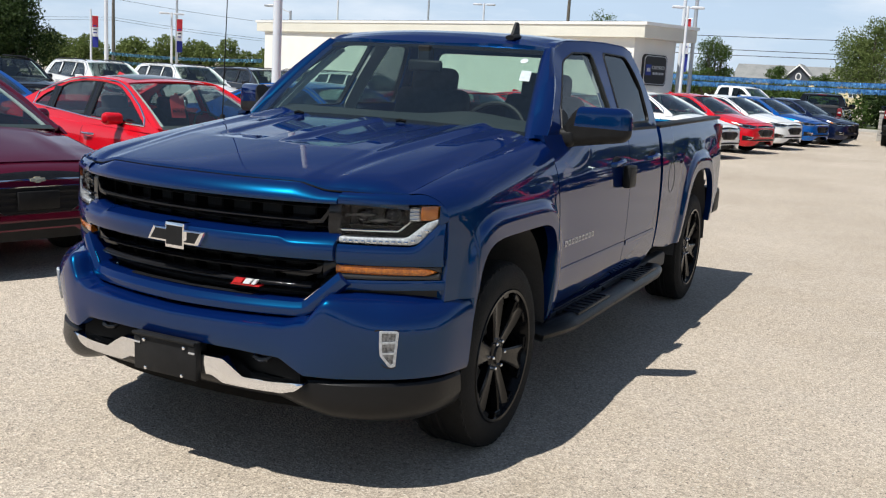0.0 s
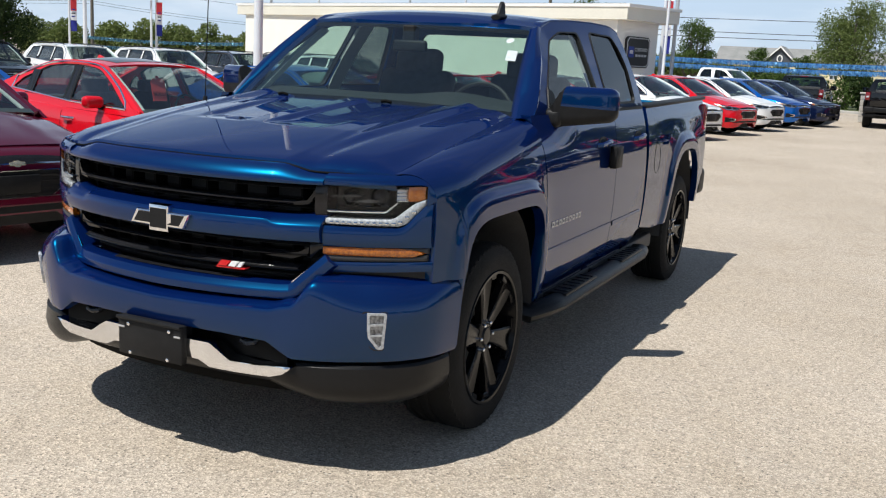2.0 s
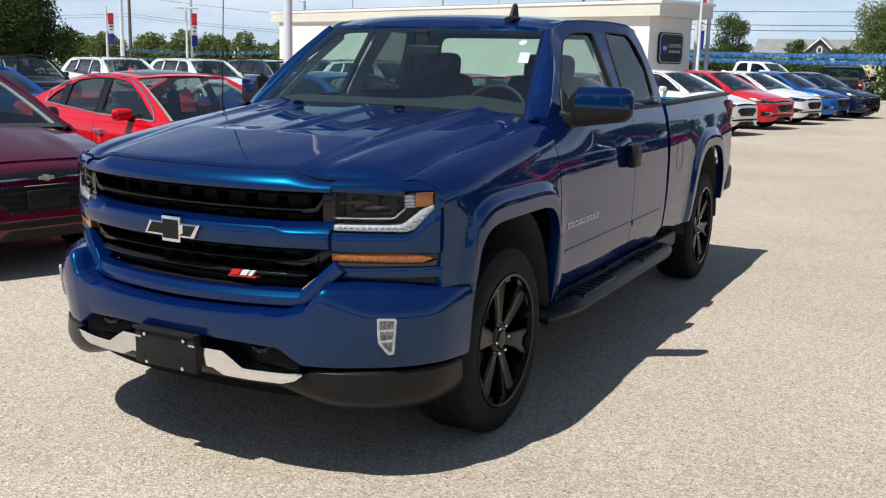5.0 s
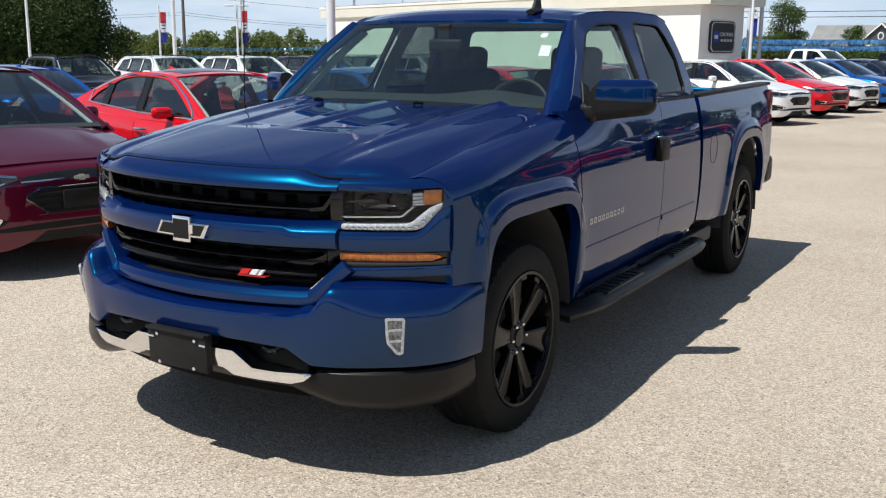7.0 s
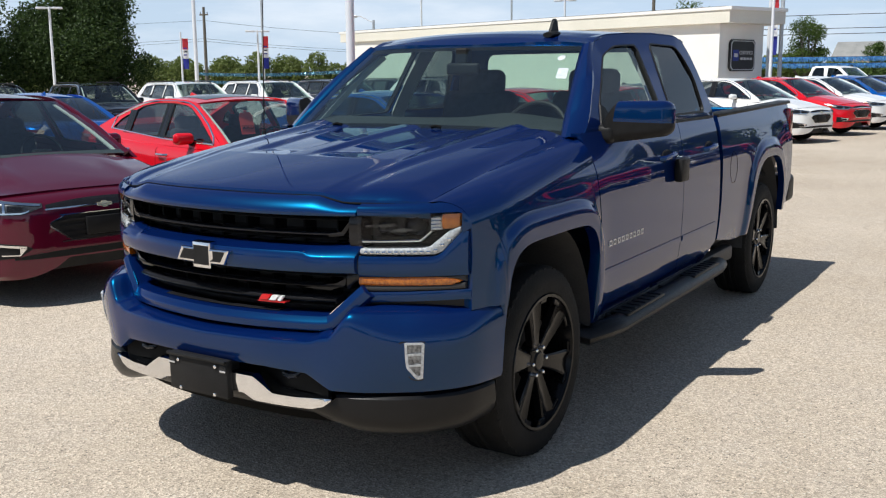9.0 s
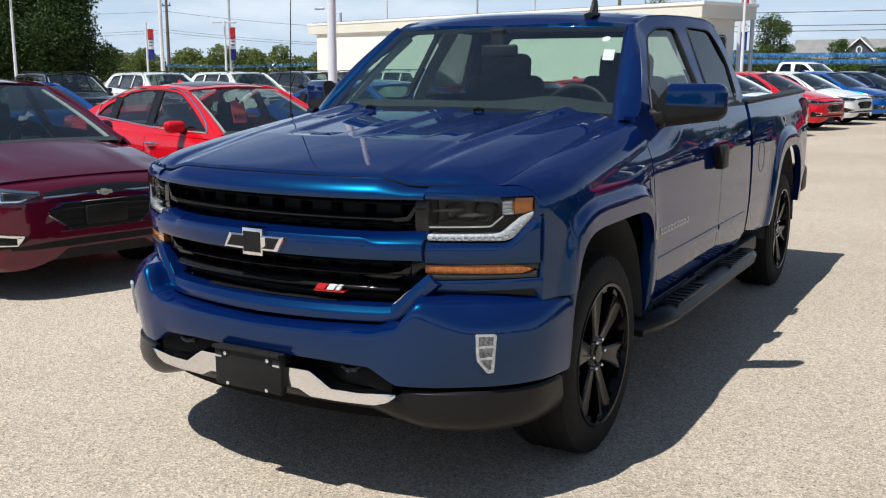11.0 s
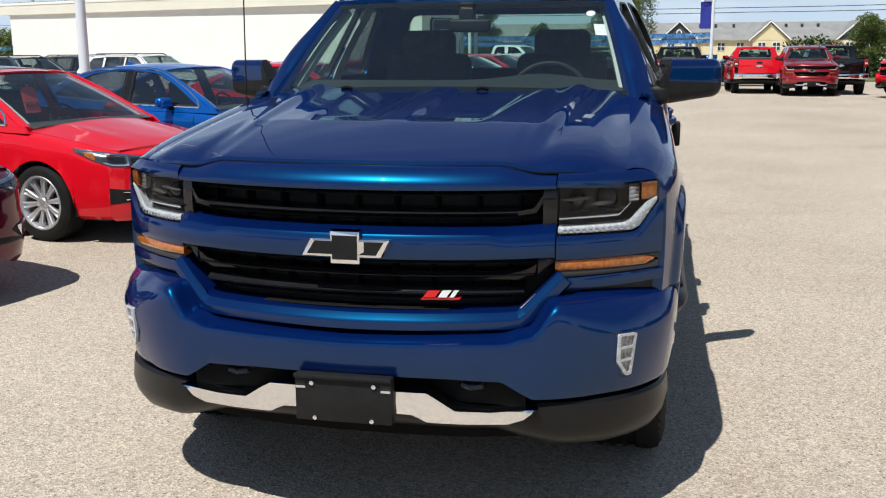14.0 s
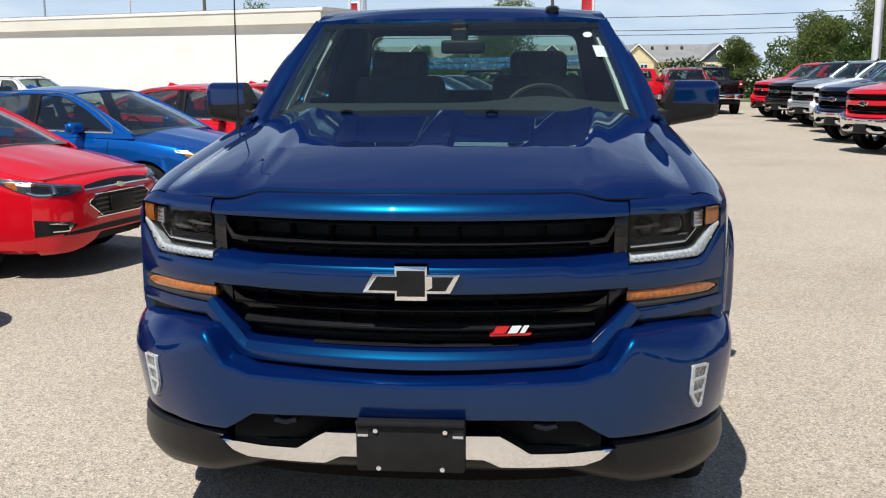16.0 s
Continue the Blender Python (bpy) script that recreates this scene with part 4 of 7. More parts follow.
        # wheel wells
        for ys, half, rise in (ARCH_F, ARCH_R):
            P = [[(s * x, ys + (half + 0.03) * math.cos(a), 0.41 + (rise + 0.025) * math.sin(a)) for x in (0.955, 0.55)] for a in spread(0, math.pi, 24)]
            part("wheel_well", grid_bm(P), DARK, T)
            part("well_wall", box_bm(min(s * 0.56, s * 0.55), max(s * 0.56, s * 0.55), ys - 0.5, ys + 0.5, 0.35, 0.98), DARK, T)
        # mirror
        mirror = part("side_mirror", box_bm(min(s * 0.86, s * 0.965), max(s * 0.86, s * 0.955), 1.715, 1.84, 1.275, 1.365, 0.03, 4), BLACK, T, "side mirror with a blue cap over a black base")
        def mirror_shell(which):
            b = box_bm(0.895, 1.182, 1.874, 1.970, 1.300, 1.470, 0.040, 6)
            for v in b.verts:
                g = (v.co.x - 0.895) / 0.287
                v.co.y += 0.014 * (1 - g) * (v.co.y - 1.914) / 0.05 - 0.010 * math.sin(g * math.pi) * (v.co.y < 1.9) - 0.16 * (1 - g)
                v.co.z += -0.028 * (1 - g) * max(0, (1.385 - v.co.z) / 0.085) + 0.010 * math.sin(g * math.pi) * (v.co.z > 1.40) + 0.012 * g * (v.co.z < 1.35)
            # the cap ends short of the inner edge and lies over a slanted line
            def cut(co, no, inner):
                bmesh.ops.bisect_plane(b, geom=b.verts[:] + b.edges[:] + b.faces[:], plane_co=Vector(co), plane_no=Vector(no), clear_inner=inner, clear_outer=not inner)
                bmesh.ops.remove_doubles(b, verts=b.verts, dist=0.0004)
                bmesh.ops.contextual_create(b, geom=[e for e in b.edges if e.is_boundary])
            cut((1.06, 0, 1.3745), (0.05, 0, 1), which != "base")
            if which in ("cap", "inner"):
                cut((0.955, 0, 1.42), (1, 0, -0.12), which == "cap")
            if which == "inner":
                cut((0.955, 0, 1.462), (-0.090, 0, 0.050), False)
            b.transform(Matrix.Diagonal((s, 1, 1, 1)))
            bmesh.ops.recalc_face_normals(b, faces=b.faces)
            return b
        part("mirror_cap", mirror_shell("cap"), PAINT, mirror, "blue metallic mirror cap")
        part("mirror_base", mirror_shell("base"), BLACK, mirror)
        part("mirror_inner", mirror_shell("inner"), BLACK, mirror)
        part("mirror_glass", prism_bm([(0.985, 1.335), (1.165, 1.335), (1.165, 1.455), (0.985, 1.455)], lambda u, v, w: (s * u, 1.972 - 0.16 * (1.182 - u) / 0.287 + w, v), 0.004), CHROME, mirror, "mirror glass")
        part("mirror_sail", prism_bm([(1.73, 1.335), (1.86, 1.335), (1.835, 1.44), (1.80, 1.455)], lambda u, v, w: (s * (cab_x(v, u) + 0.010 - w), u, v), 0.03), BLACK, mirror)
        # running board
        board = [(0.86, 1.48, 0.42), (0.95, 1.50, 0.40), (0.99, 1.56, 0.420), (1.01, 1.68, 0.420), (1.01, 2.6, 0.420), (1.01, 3.26, 0.420), (0.99, 3.40, 0.420), (0.95, 3.46, 0.40), (0.86, 3.48, 0.42)]
        rb = part("running_board", tube_bm([(s * x, y, z) for x, y, z in board], 0.062, 14, flat=0.72), VALANCE, T, "black oval side step")
        for ya, yb in ((1.74, 2.26), (2.76, 3.24)):
            pad = part("step_pad", box_bm(min(s * 0.962, s * 1.052), max(s * 0.962, s * 1.052), ya, yb, 0.452, 0.468, 0.006, 2), VALANCE, rb)
            for k in range(7):
                y = ya + 0.05 + (yb - ya - 0.1) * k / 6
                part("tread_rib", box_bm(min(s * 0.97, s * 1.044), max(s * 0.97, s * 1.044), y - 0.012, y + 0.012, 0.467, 0.473, 0.002, 1), VALANCE, pad)
        for y in (1.75, 2.5, 3.3):
            part("step_bracket", tube_bm([(s * 0.98, y, 0.42), (s * 0.86, y, 0.45), (s * 0.75, y, 0.46)], 0.02, 8), BLACK, rb)
        # tail lamp, rear bumper end
        tl = part("tail_lamp", box_bm(min(s * 0.80, s * 0.965), max(s * 0.80, s * 0.965), 5.30, 5.415, 1.03, 1.325, 0.02, 3), REDLENS, T, "red tail lamp")
        part("reverse_lens", box_bm(min(s * 0.83, s * 0.93), max(s * 0.83, s * 0.93), 5.41, 5.42, 1.13, 1.19, 0.004, 1), CLEARLENS, tl)
        rbm = part("rear_bumper_corner", box_bm(min(s * 0.62, s * 0.97), max(s * 0.62, s * 0.97), 5.32, 5.57, 0.58, 0.80, 0.045, 3), BLACK, T)
        # wheels
        for y in (1.0, 4.60):
            wheel(T, s, 0.968, y, 0.407, 0.275, 0.285, 6, WHEELBLACK, WHEELBLACK, 6, (0.026, 0.066))
        # mud line of the frame rail
        part("frame_rail", box_bm(min(s * 0.40, s * 0.50), max(s * 0.40, s * 0.50), 0.35, 5.35, 0.36, 0.50, 0.01, 1), DARK, T)
        # wiper
        part("wiper", tube_bm([(s * 0.30 - 0.150, 1.408, 1.352), (s * 0.30 - 0.128, 1.410, 1.358), (s * 0.30 - 0.100, 1.414, 1.352)], 0.008, 8), FRIT, T)
    # --- roof and glass ---
    P = []
    crest = [(1.985, 1.757), (2.06, 1.794), (2.15, 1.818), (2.30, 1.835), (2.50, 1.845), (2.90, 1.850), (3.15, 1.840), (3.30, 1.800)]
    gutter = [(1.985, 1.742), (2.07, 1.750), (2.27, 1.800), (2.50, 1.815), (2.90, 1.823), (3.18, 1.816), (3.30, 1.788)]
    for t in spread(0, 1, 40):
        row = []
        for v in spread(-1, 1, 41):
            a = abs(v)
            y = 1.985 + 0.085 * a * a * (1 - t) + (3.30 - 1.985) * (0.4 * t + 0.6 * t * t if t < 0.5 else 0.35 + (t - 0.5) * 1.3)
            ze = lerp(gutter, y)
            z = ze + (lerp(crest, y) - ze) * (1 - a ** 2.4)
            row.append((v * (cab_x(ze, y) + 0.002), y, z))
        P.append(row)
    part("roof", shell_bm(P, (0, 0, -0.02)), PAINT, T, "blue metallic roof")
    part("headliner", box_bm(-0.62, 0.62, 2.14, 3.22, 1.762, 1.770, 0.003, 1), LINER, T)
    def ws(u, v):
        a = abs(u)
        x = u * (0.808 - 0.138 * v)
        y = 1.425 + 0.106 * a * a + (0.560 - 0.031 * a * a) * v
        z = 1.345 - 0.022 * a * a + (0.407 + 0.012 * a * a) * v
        return Vector((x, y, z + 0.016 * math.sin(v * math.pi)))
    wsh = part("windshield", orient(grid_bm([[ws(u, v) for v in spread(0, 1, 13)] for u in spread(-1, 1, 25)]), (0, 2.6, 1.0)), GLASS, T, "clear windshield glass")
    wsh.visible_shadow = False
    # black frit round the windshield
    for a, b in (((-1, -0.965), (0, 1)), ((0.965, 1), (0, 1)), ((-1, 1), (0, 0.05)), ((-1, 1), (0.94, 1))):
        P = [[ws(u, v) + Vector((0, 0.006, -0.006)) for v in spread(*b, 9)] for u in spread(*a, 21)]
        part("windshield_border", grid_bm(P), FRIT, T)
    for s in (-1, 1):
        def edge_at(v):
            y = 1.575 + (2.09 - 1.575) * v
            z = 1.318 + (y - 1.57) if y < 1.57 else smooth_or([(1.57, 1.318), (1.63, 1.372), (1.76, 1.500), (1.93, 1.640), (2.06, 1.740), (2.16, 1.785)], y)
            return Vector((s * cab_x(z, y), y, z))
        P = []
        for v in spread(-0.12, 1, 17):
            g, e = ws(s * 1.0, v), edge_at(v)
            P.append([g + Vector((-s * 0.022, -0.004, 0.004)), g + Vector((s * 0.004, -0.010, 0.010)), g.lerp(e, 0.55) + Vector((s * 0.004, -0.012, 0.012)), e + Vector((s * 0.002, 0.004, 0.002)), e + Vector((0, 0.035, -0.004))])
        part("a_pillar", shell_bm(P, (-s * 0.02, 0.02, -0.01)), PAINT, T)
        P = [[ws(s * 0.97, v) + Vector((-s * w, 0.05, -0.03)) for w in (0.0, 0.03)] for v in spread(0, 1, 8)]
        part("pillar_trim", shell_bm(P, (0, 0.03, -0.02)), TRIMGREY, T)
    part("cowl", box_bm(-0.80, 0.80, 1.40, 1.58, 1.255, 1.300, 0.01, 2), BLACK, T)
    tag = part("window_sticker", prism_bm([(0, 0), (0.055, 0), (0.055, 0.07), (0, 0.07)], lambda u, v, w: tuple(ws(0.850 + u / 0.79, 0.556 + v / 0.55) + Vector((0, -0.004 - w, 0.004))), 0.001), STICKER, wsh, "small white sticker")
    b = lathe_bm([(0, 0.021), (0.002, 0.020), (0.002, 0.0)], 20, "y")
    q = ws(0.846, 0.815)
    b.transform(Matrix.Translation(q + Vector((0, -0.006, 0.004))) @ Matrix.Rotation(radians(-52), 4, "X"))
    part("round_sticker", b, STICKER, wsh, "small round white sticker")
    # rear wall of the cab with its window
    def rear_at(u, v, w):
        return (u, 3.395 - 0.22 * max(0, v - 1.34) - w, v)
    part("cab_back", holed_bm([(-0.90, 0.6), (0.90, 0.6), (0.915, 1.335), (0.74, 1.80), (-0.74, 1.80), (-0.915, 1.335)], [rounded([(-0.66, 1.40), (0.66, 1.40), (0.60, 1.73), (-0.60, 1.73)], 0.06)], rear_at, 0.04), PAINT, T)
    rg = part("rear_window", sheet_bm(rounded([(-0.68, 1.38), (0.68, 1.38), (0.62, 1.75), (-0.62, 1.75)], 0.06), lambda u, v, w: rear_at(u, v, 0.02), (0, 2.4, 1.4)), REARGLASS, T, "rear window glass")
    rg.visible_shadow = False
    # bed
    part("bed_floor", box_bm(-0.88, 0.88, 3.49, 5.36, 0.82, 0.86, 0.005, 1), BLACK, T)
    # black colour puts the shade of the gap behind the cab into this panel
    part("bed_front", box_bm(-0.92, 0.92, 3.475, 3.51, 0.80, 1.325, 0.008, 1), BLACK, T)
    for s in (-1, 1):
        cap = box_bm(min(s * 0.84, s * 0.938), max(s * 0.84, s * 0.938), 3.475, 5.40, 1.328, 1.352, 0.008, 2)
        for v in cap.verts:
            v.co.z += 0.016 * (v.co.y - 3.475)
        part("bed_rail_cap", cap, BLACK, T, "black plastic rail cap")
        part("bed_inner", box_bm(min(s * 0.84, s * 0.86), max(s * 0.84, s * 0.86), 3.5, 5.36, 0.85, 1.325), BLACK, T)
    tg = part("tailgate", box_bm(-0.79, 0.79, 5.355, 5.415, 0.80, 1.325, 0.018, 3), PAINT, T)
    part("tailgate_handle", box_bm(-0.11, 0.11, 5.41, 5.425, 1.17, 1.25, 0.006, 2), GLOSSBLACK, tg)
    part("tailgate_emblem", prism_bm([(u * 0.9, v * 0.9) for u, v in cross], lambda u, v, w: (u, 5.42 + w, 1.08 + v), 0.012), ALU, tg, smooth=False)
    part("rear_bumper", box_bm(-0.64, 0.64, 5.35, 5.57, 0.60, 0.78, 0.03, 3), BLACK, T)
    part("third_lamp", box_bm(-0.16, 0.16, 3.298, 3.318, 1.785, 1.808, 0.004, 1), REDLENS, T)
    # underbody
    part("floor_pan", box_bm(-0.84, 0.84, 0.30, 5.4, 0.47, 0.52), DARK, T)
    part("engine_block", box_bm(-0.5, 0.5, 0.35, 1.6, 0.42, 0.95), DARK, T)
    for y in (1.0, 4.60):
        part("axle", tube_bm([(-0.75, y, 0.40), (0.75, y, 0.40)], 0.05, 10), DARK, T)
    part("spare_carrier", box_bm(-0.35, 0.35, 4.85, 5.35, 0.42, 0.60, 0.06, 2), DARK, T)
    # antennas
    fin = part("roof_antenna", tube_bm([(0.435, 2.085, 1.800), (0.435, 2.14, 1.808), (0.435, 2.22, 1.815)], [0.026, 0.034, 0.012], 12, flat=0.5), BLACK, T, "black fin antenna on the roof")
    part("fin", prism_bm(rounded([(2.105, 1.81), (2.205, 1.82), (2.190, 1.875), (2.165, 1.888), (2.145, 1.872)], 0.008), lambda u, v, w: (0.428 + w, u, v), 0.014), BLACK, fin)
    mast = part("whip_antenna", tube_bm([(-0.865, 1.34, 1.285), (-0.865, 1.34, 1.315)], [0.016, 0.010], 10), BLACK, T, "thin black whip antenna")
    part("whip", tube_bm([(-0.865, 1.34, 1.31), (-0.868, 1.36, 1.72), (-0.87, 1.38, 2.14)], [0.0035, 0.003, 0.002], 6), BLACK, mast)
    # interior
    def dash_row(x):
        y0 = 1.475 + 0.105 * (x / 0.862) ** 2
        hump = 0.030 * math.exp(-((x - 0.38) / 0.20) ** 2)
        return [(x, y0, 1.318), (x, y0 + 0.08, 1.352), (x, y0 + 0.16, 1.372), (x, 1.78, 1.380 + hump), (x, 1.88, 1.372 + hump), (x, 1.93, 1.325), (x, 1.95, 1.10), (x, 1.94, 0.9)]
    part("dashboard", grid_bm([dash_row(x) for x in spread(-0.80, 0.80, 25)]), DASH, T, "grey dashboard")
    steering(T, 0.39, 2.02, 1.275, 0.19, -22)
    for x in (-0.38, 0.38):
        seat(T, x, 2.42, 0.78, 0.50, CLOTH)
    part("rear_bench", box_bm(-0.68, 0.68, 2.95, 3.30, 0.80, 0.98, 0.05, 2), CLOTH, T)
    b = box_bm(-0.68, 0.68, -0.06, 0.06, 0, 0.50, 0.05, 2)
    b.transform(Matrix.Translation((0, 3.26, 0.92)) @ Matrix.Rotation(radians(-10), 4, "X"))
    part("bench_back", b, CLOTH, T)
    part("rear_view_mirror", box_bm(-0.075, 0.125, 1.905, 1.935, 1.598, 1.660, 0.014, 3), BLACK, T)
    part("mirror_stem", box_bm(-0.030, 0.045, 1.925, 1.985, 1.65, 1.738, 0.008, 1), BLACK, T)
    for s in (-1, 1):
        P = [[(s * (cab_x(z, y) - 0.055), y, z) for y in (2.53 + 0.13 * (z - 1.35), 2.67 + 0.25 * (z - 1.35))] for z in spread(1.30, 1.76, 8)]
        part("b_pillar_trim", shell_bm(P, (s * 0.02, 0, 0)), TRIMGREY, T)
    part("cab_floor", box_bm(-0.84, 0.84, 1.5, 3.38, 0.60, 0.64), DARK, T)
    # hanging black box by the handle
    part("handle_box", box_bm(0.985, 1.03, 2.535, 2.665, 1.02, 1.145, 0.010, 2), BLACK, T, "small black box hung by the door handle")
    return T


truck = pickup()

# ---- ground ----
def lot_material():
    m, nt, p = nodes_of("weathered_asphalt")
    n, l = nt.nodes, nt.links
    tc = n.new("ShaderNodeTexCoord")
    def noise_of(scale, detail, rough=0.55):
        k = n.new("ShaderNodeTexNoise")
        k.inputs["Scale"].default_value, k.inputs["Detail"].default_value, k.inputs["Roughness"].default_value = scale, detail, rough
        l.new(tc.outputs["Object"], k.inputs["Vector"])
        return k.outputs["Fac"]
    def ramp_of(src, a, b, ca, cb):
        r = n.new("ShaderNodeMapRange")
        r.inputs["From Min"].default_value, r.inputs["From Max"].default_value = a, b
        r.inputs["To Min"].default_value, r.inputs["To Max"].default_value = ca, cb
        l.new(src, r.inputs["Value"])
        return r.outputs["Result"]
    def mix_of(fac, a, b, mode="MIX"):
        k = n.new("ShaderNodeMix")
        k.data_type, k.blend_type = "RGBA", mode
        for sock, v in (("Factor", fac), ("A", a), ("B", b)):
            if isinstance(v, tuple):
                k.inputs[sock].default_value = v
            elif isinstance(v, float):
                k.inputs[sock].default_value = v
            else:
                l.new(v, k.inputs[sock])
        return k.outputs["Result"]
    base = mix_of(ramp_of(noise_of(0.35, 6), 0.35, 0.65, 0, 1), (0.370, 0.310, 0.240, 1), (0.475, 0.406, 0.328, 1))
    patch = mix_of(ramp_of(noise_of(2.2, 8, 0.65), 0.35, 0.70, 0, 0.7), base, (0.433, 0.376, 0.314, 1))
    vor = n.new("ShaderNodeTexVoronoi")
    vor.inputs["Scale"].default_value = 95
    l.new(tc.outputs["Object"], vor.inputs["Vector"])
    sep = n.new("ShaderNodeSeparateColor")
    l.new(vor.outputs["Color"], sep.inputs["Color"])
    tone = n.new("ShaderNodeVectorMath")
    tone.operation = "SCALE"
    l.new(patch, tone.inputs[0])
    fine = n.new("ShaderNodeTexVoronoi")
    fine.inputs["Scale"].default_value = 210
    l.new(tc.outputs["Object"], fine.inputs["Vector"])
    sep2 = n.new("ShaderNodeSeparateColor")
    l.new(fine.outputs["Color"], sep2.inputs["Color"])
    both = n.new("ShaderNodeMath")
    both.operation = "MULTIPLY"
    l.new(ramp_of(sep.outputs["Red"], 0.0, 1.0, 0.74, 1.24), both.inputs[0])
    l.new(ramp_of(sep2.outputs["Green"], 0.0, 1.0, 0.70, 1.31), both.inputs[1])
    l.new(both.outputs[0], tone.inputs["Scale"])
    pits = mix_of(ramp_of(noise_of(60, 4, 0.7), 0.60, 0.72, 0, 0.45), tone.outputs["Vector"], (0.12, 0.108, 0.09, 1))
    chip = n.new("ShaderNodeTexVoronoi")
    chip.inputs["Scale"].default_value = 52
    l.new(tc.outputs["Object"], chip.inputs["Vector"])
    sep3 = n.new("ShaderNodeSeparateColor")
    l.new(chip.outputs["Color"], sep3.inputs["Color"])
    def times_of(u, v):
        k = n.new("ShaderNodeMath")
        k.operation = "MULTIPLY"
        l.new(u, k.inputs[0])
        l.new(v, k.inputs[1])
        return k.outputs[0]
    core = ramp_of(chip.outputs["Distance"], 0.30, 0.24, 0, 1)
    dark_chip = times_of(core, ramp_of(sep3.outputs["Red"], 0.80, 0.82, 0, 0.75))
    pale_chip = times_of(core, ramp_of(sep3.outputs["Green"], 0.80, 0.82, 0, 0.7))
    stones = mix_of(pale_chip, mix_of(dark_chip, pits, (0.085, 0.078, 0.068, 1)), (0.62, 0.58, 0.50, 1))
    l.new(stones, p.inputs["Base Color"])
    p.inputs["Roughness"].default_value = 0.9
    p.inputs["Specular IOR Level"].default_value = 0.25
    bn = n.new("ShaderNodeBump")
    bn.inputs["Strength"].default_value, bn.inputs["Distance"].default_value = 0.55, 0.006
    l.new(vor.outputs["Distance"], bn.inputs["Height"])
    l.new(bn.outputs["Normal"], p.inputs["Normal"])
    return m


ASPHALT = lot_material()
gb = grid_bm([[(x, y, 0.0) for y in (-1500, -300, -60, 0, 60, 300, 1500)] for x in (-1500, -300, -60, -26, -4, 20, 60, 300, 1500)])
ground = part("ground", gb, ASPHALT, None, smooth=False)
tagged(ground, "pale weathered asphalt of the car lot", "ground", kind="structure")

# ---- cars ----
from mathutils.bvhtree import BVHTree

SEDAN = dict(mir=1.72,
    L=4.64, R=0.335, RW=0.235, F=0.93, B=3.63, AR=0.375,
    w=[(0.25, 0.788), (0.36, 0.828), (0.5, 0.856), (0.9, 0.888), (2.3, 0.900), (3.6, 0.892), (4.1, 0.862), (4.40, 0.800)],
    nose=[(0.0, 0.36, 0.64, 0.34), (0.012, 0.45, 0.680, 0.28), (0.03, 0.535, 0.710, 0.245), (0.06, 0.612, 0.735, 0.222), (0.10, 0.672, 0.754, 0.211), (0.16, 0.733, 0.771, 0.205), (0.25, 0.788, 0.790, 0.200)],
    tail=[(4.40, 0.800, 1.055, 0.24), (4.50, 0.755, 1.045, 0.25), (4.58, 0.68, 1.01, 0.28), (4.62, 0.60, 0.95, 0.34), (4.64, 0.50, 0.85, 0.42)],
    sh=[(0.25, 0.790), (0.6, 0.855), (1.1, 0.925), (2.3, 0.955), (3.4, 0.995), (4.0, 1.035), (4.40, 1.055)],
    hood=(0.20, 1.20, 0.812, 1.010), deck=(3.93, 4.47, 1.095, 1.060),
    ws=((1.10, 0.985, 0.775), (1.98, 1.412, 0.592)), rg=((3.05, 1.405, 0.580), (3.98, 1.085, 0.700)),
    roof=(1.98, 3.05, 1.425, 0.585, 0.035), base=(0.915, 0.845, 0.40),
    side=[(1.05, 0.92), (1.13, 0.985), (1.55, 1.212), (1.98, 1.398), (2.30, 1.432), (2.75, 1.430), (3.05, 1.395), (3.50, 1.255), (4.00, 1.065), (4.05, 0.96)],
    wins=[[(1.33, 0.998), (2.36, 1.022), (2.40, 1.388), (2.12, 1.372), (1.98, 1.342), (1.72, 1.225)], [(2.45, 1.024), (3.16, 1.040), (3.20, 1.28), (3.02, 1.352), (2.75, 1.385), (2.48, 1.388)], [(3.24, 1.050), (3.56, 1.095), (3.42, 1.20), (3.26, 1.262)]],
    grille=True)
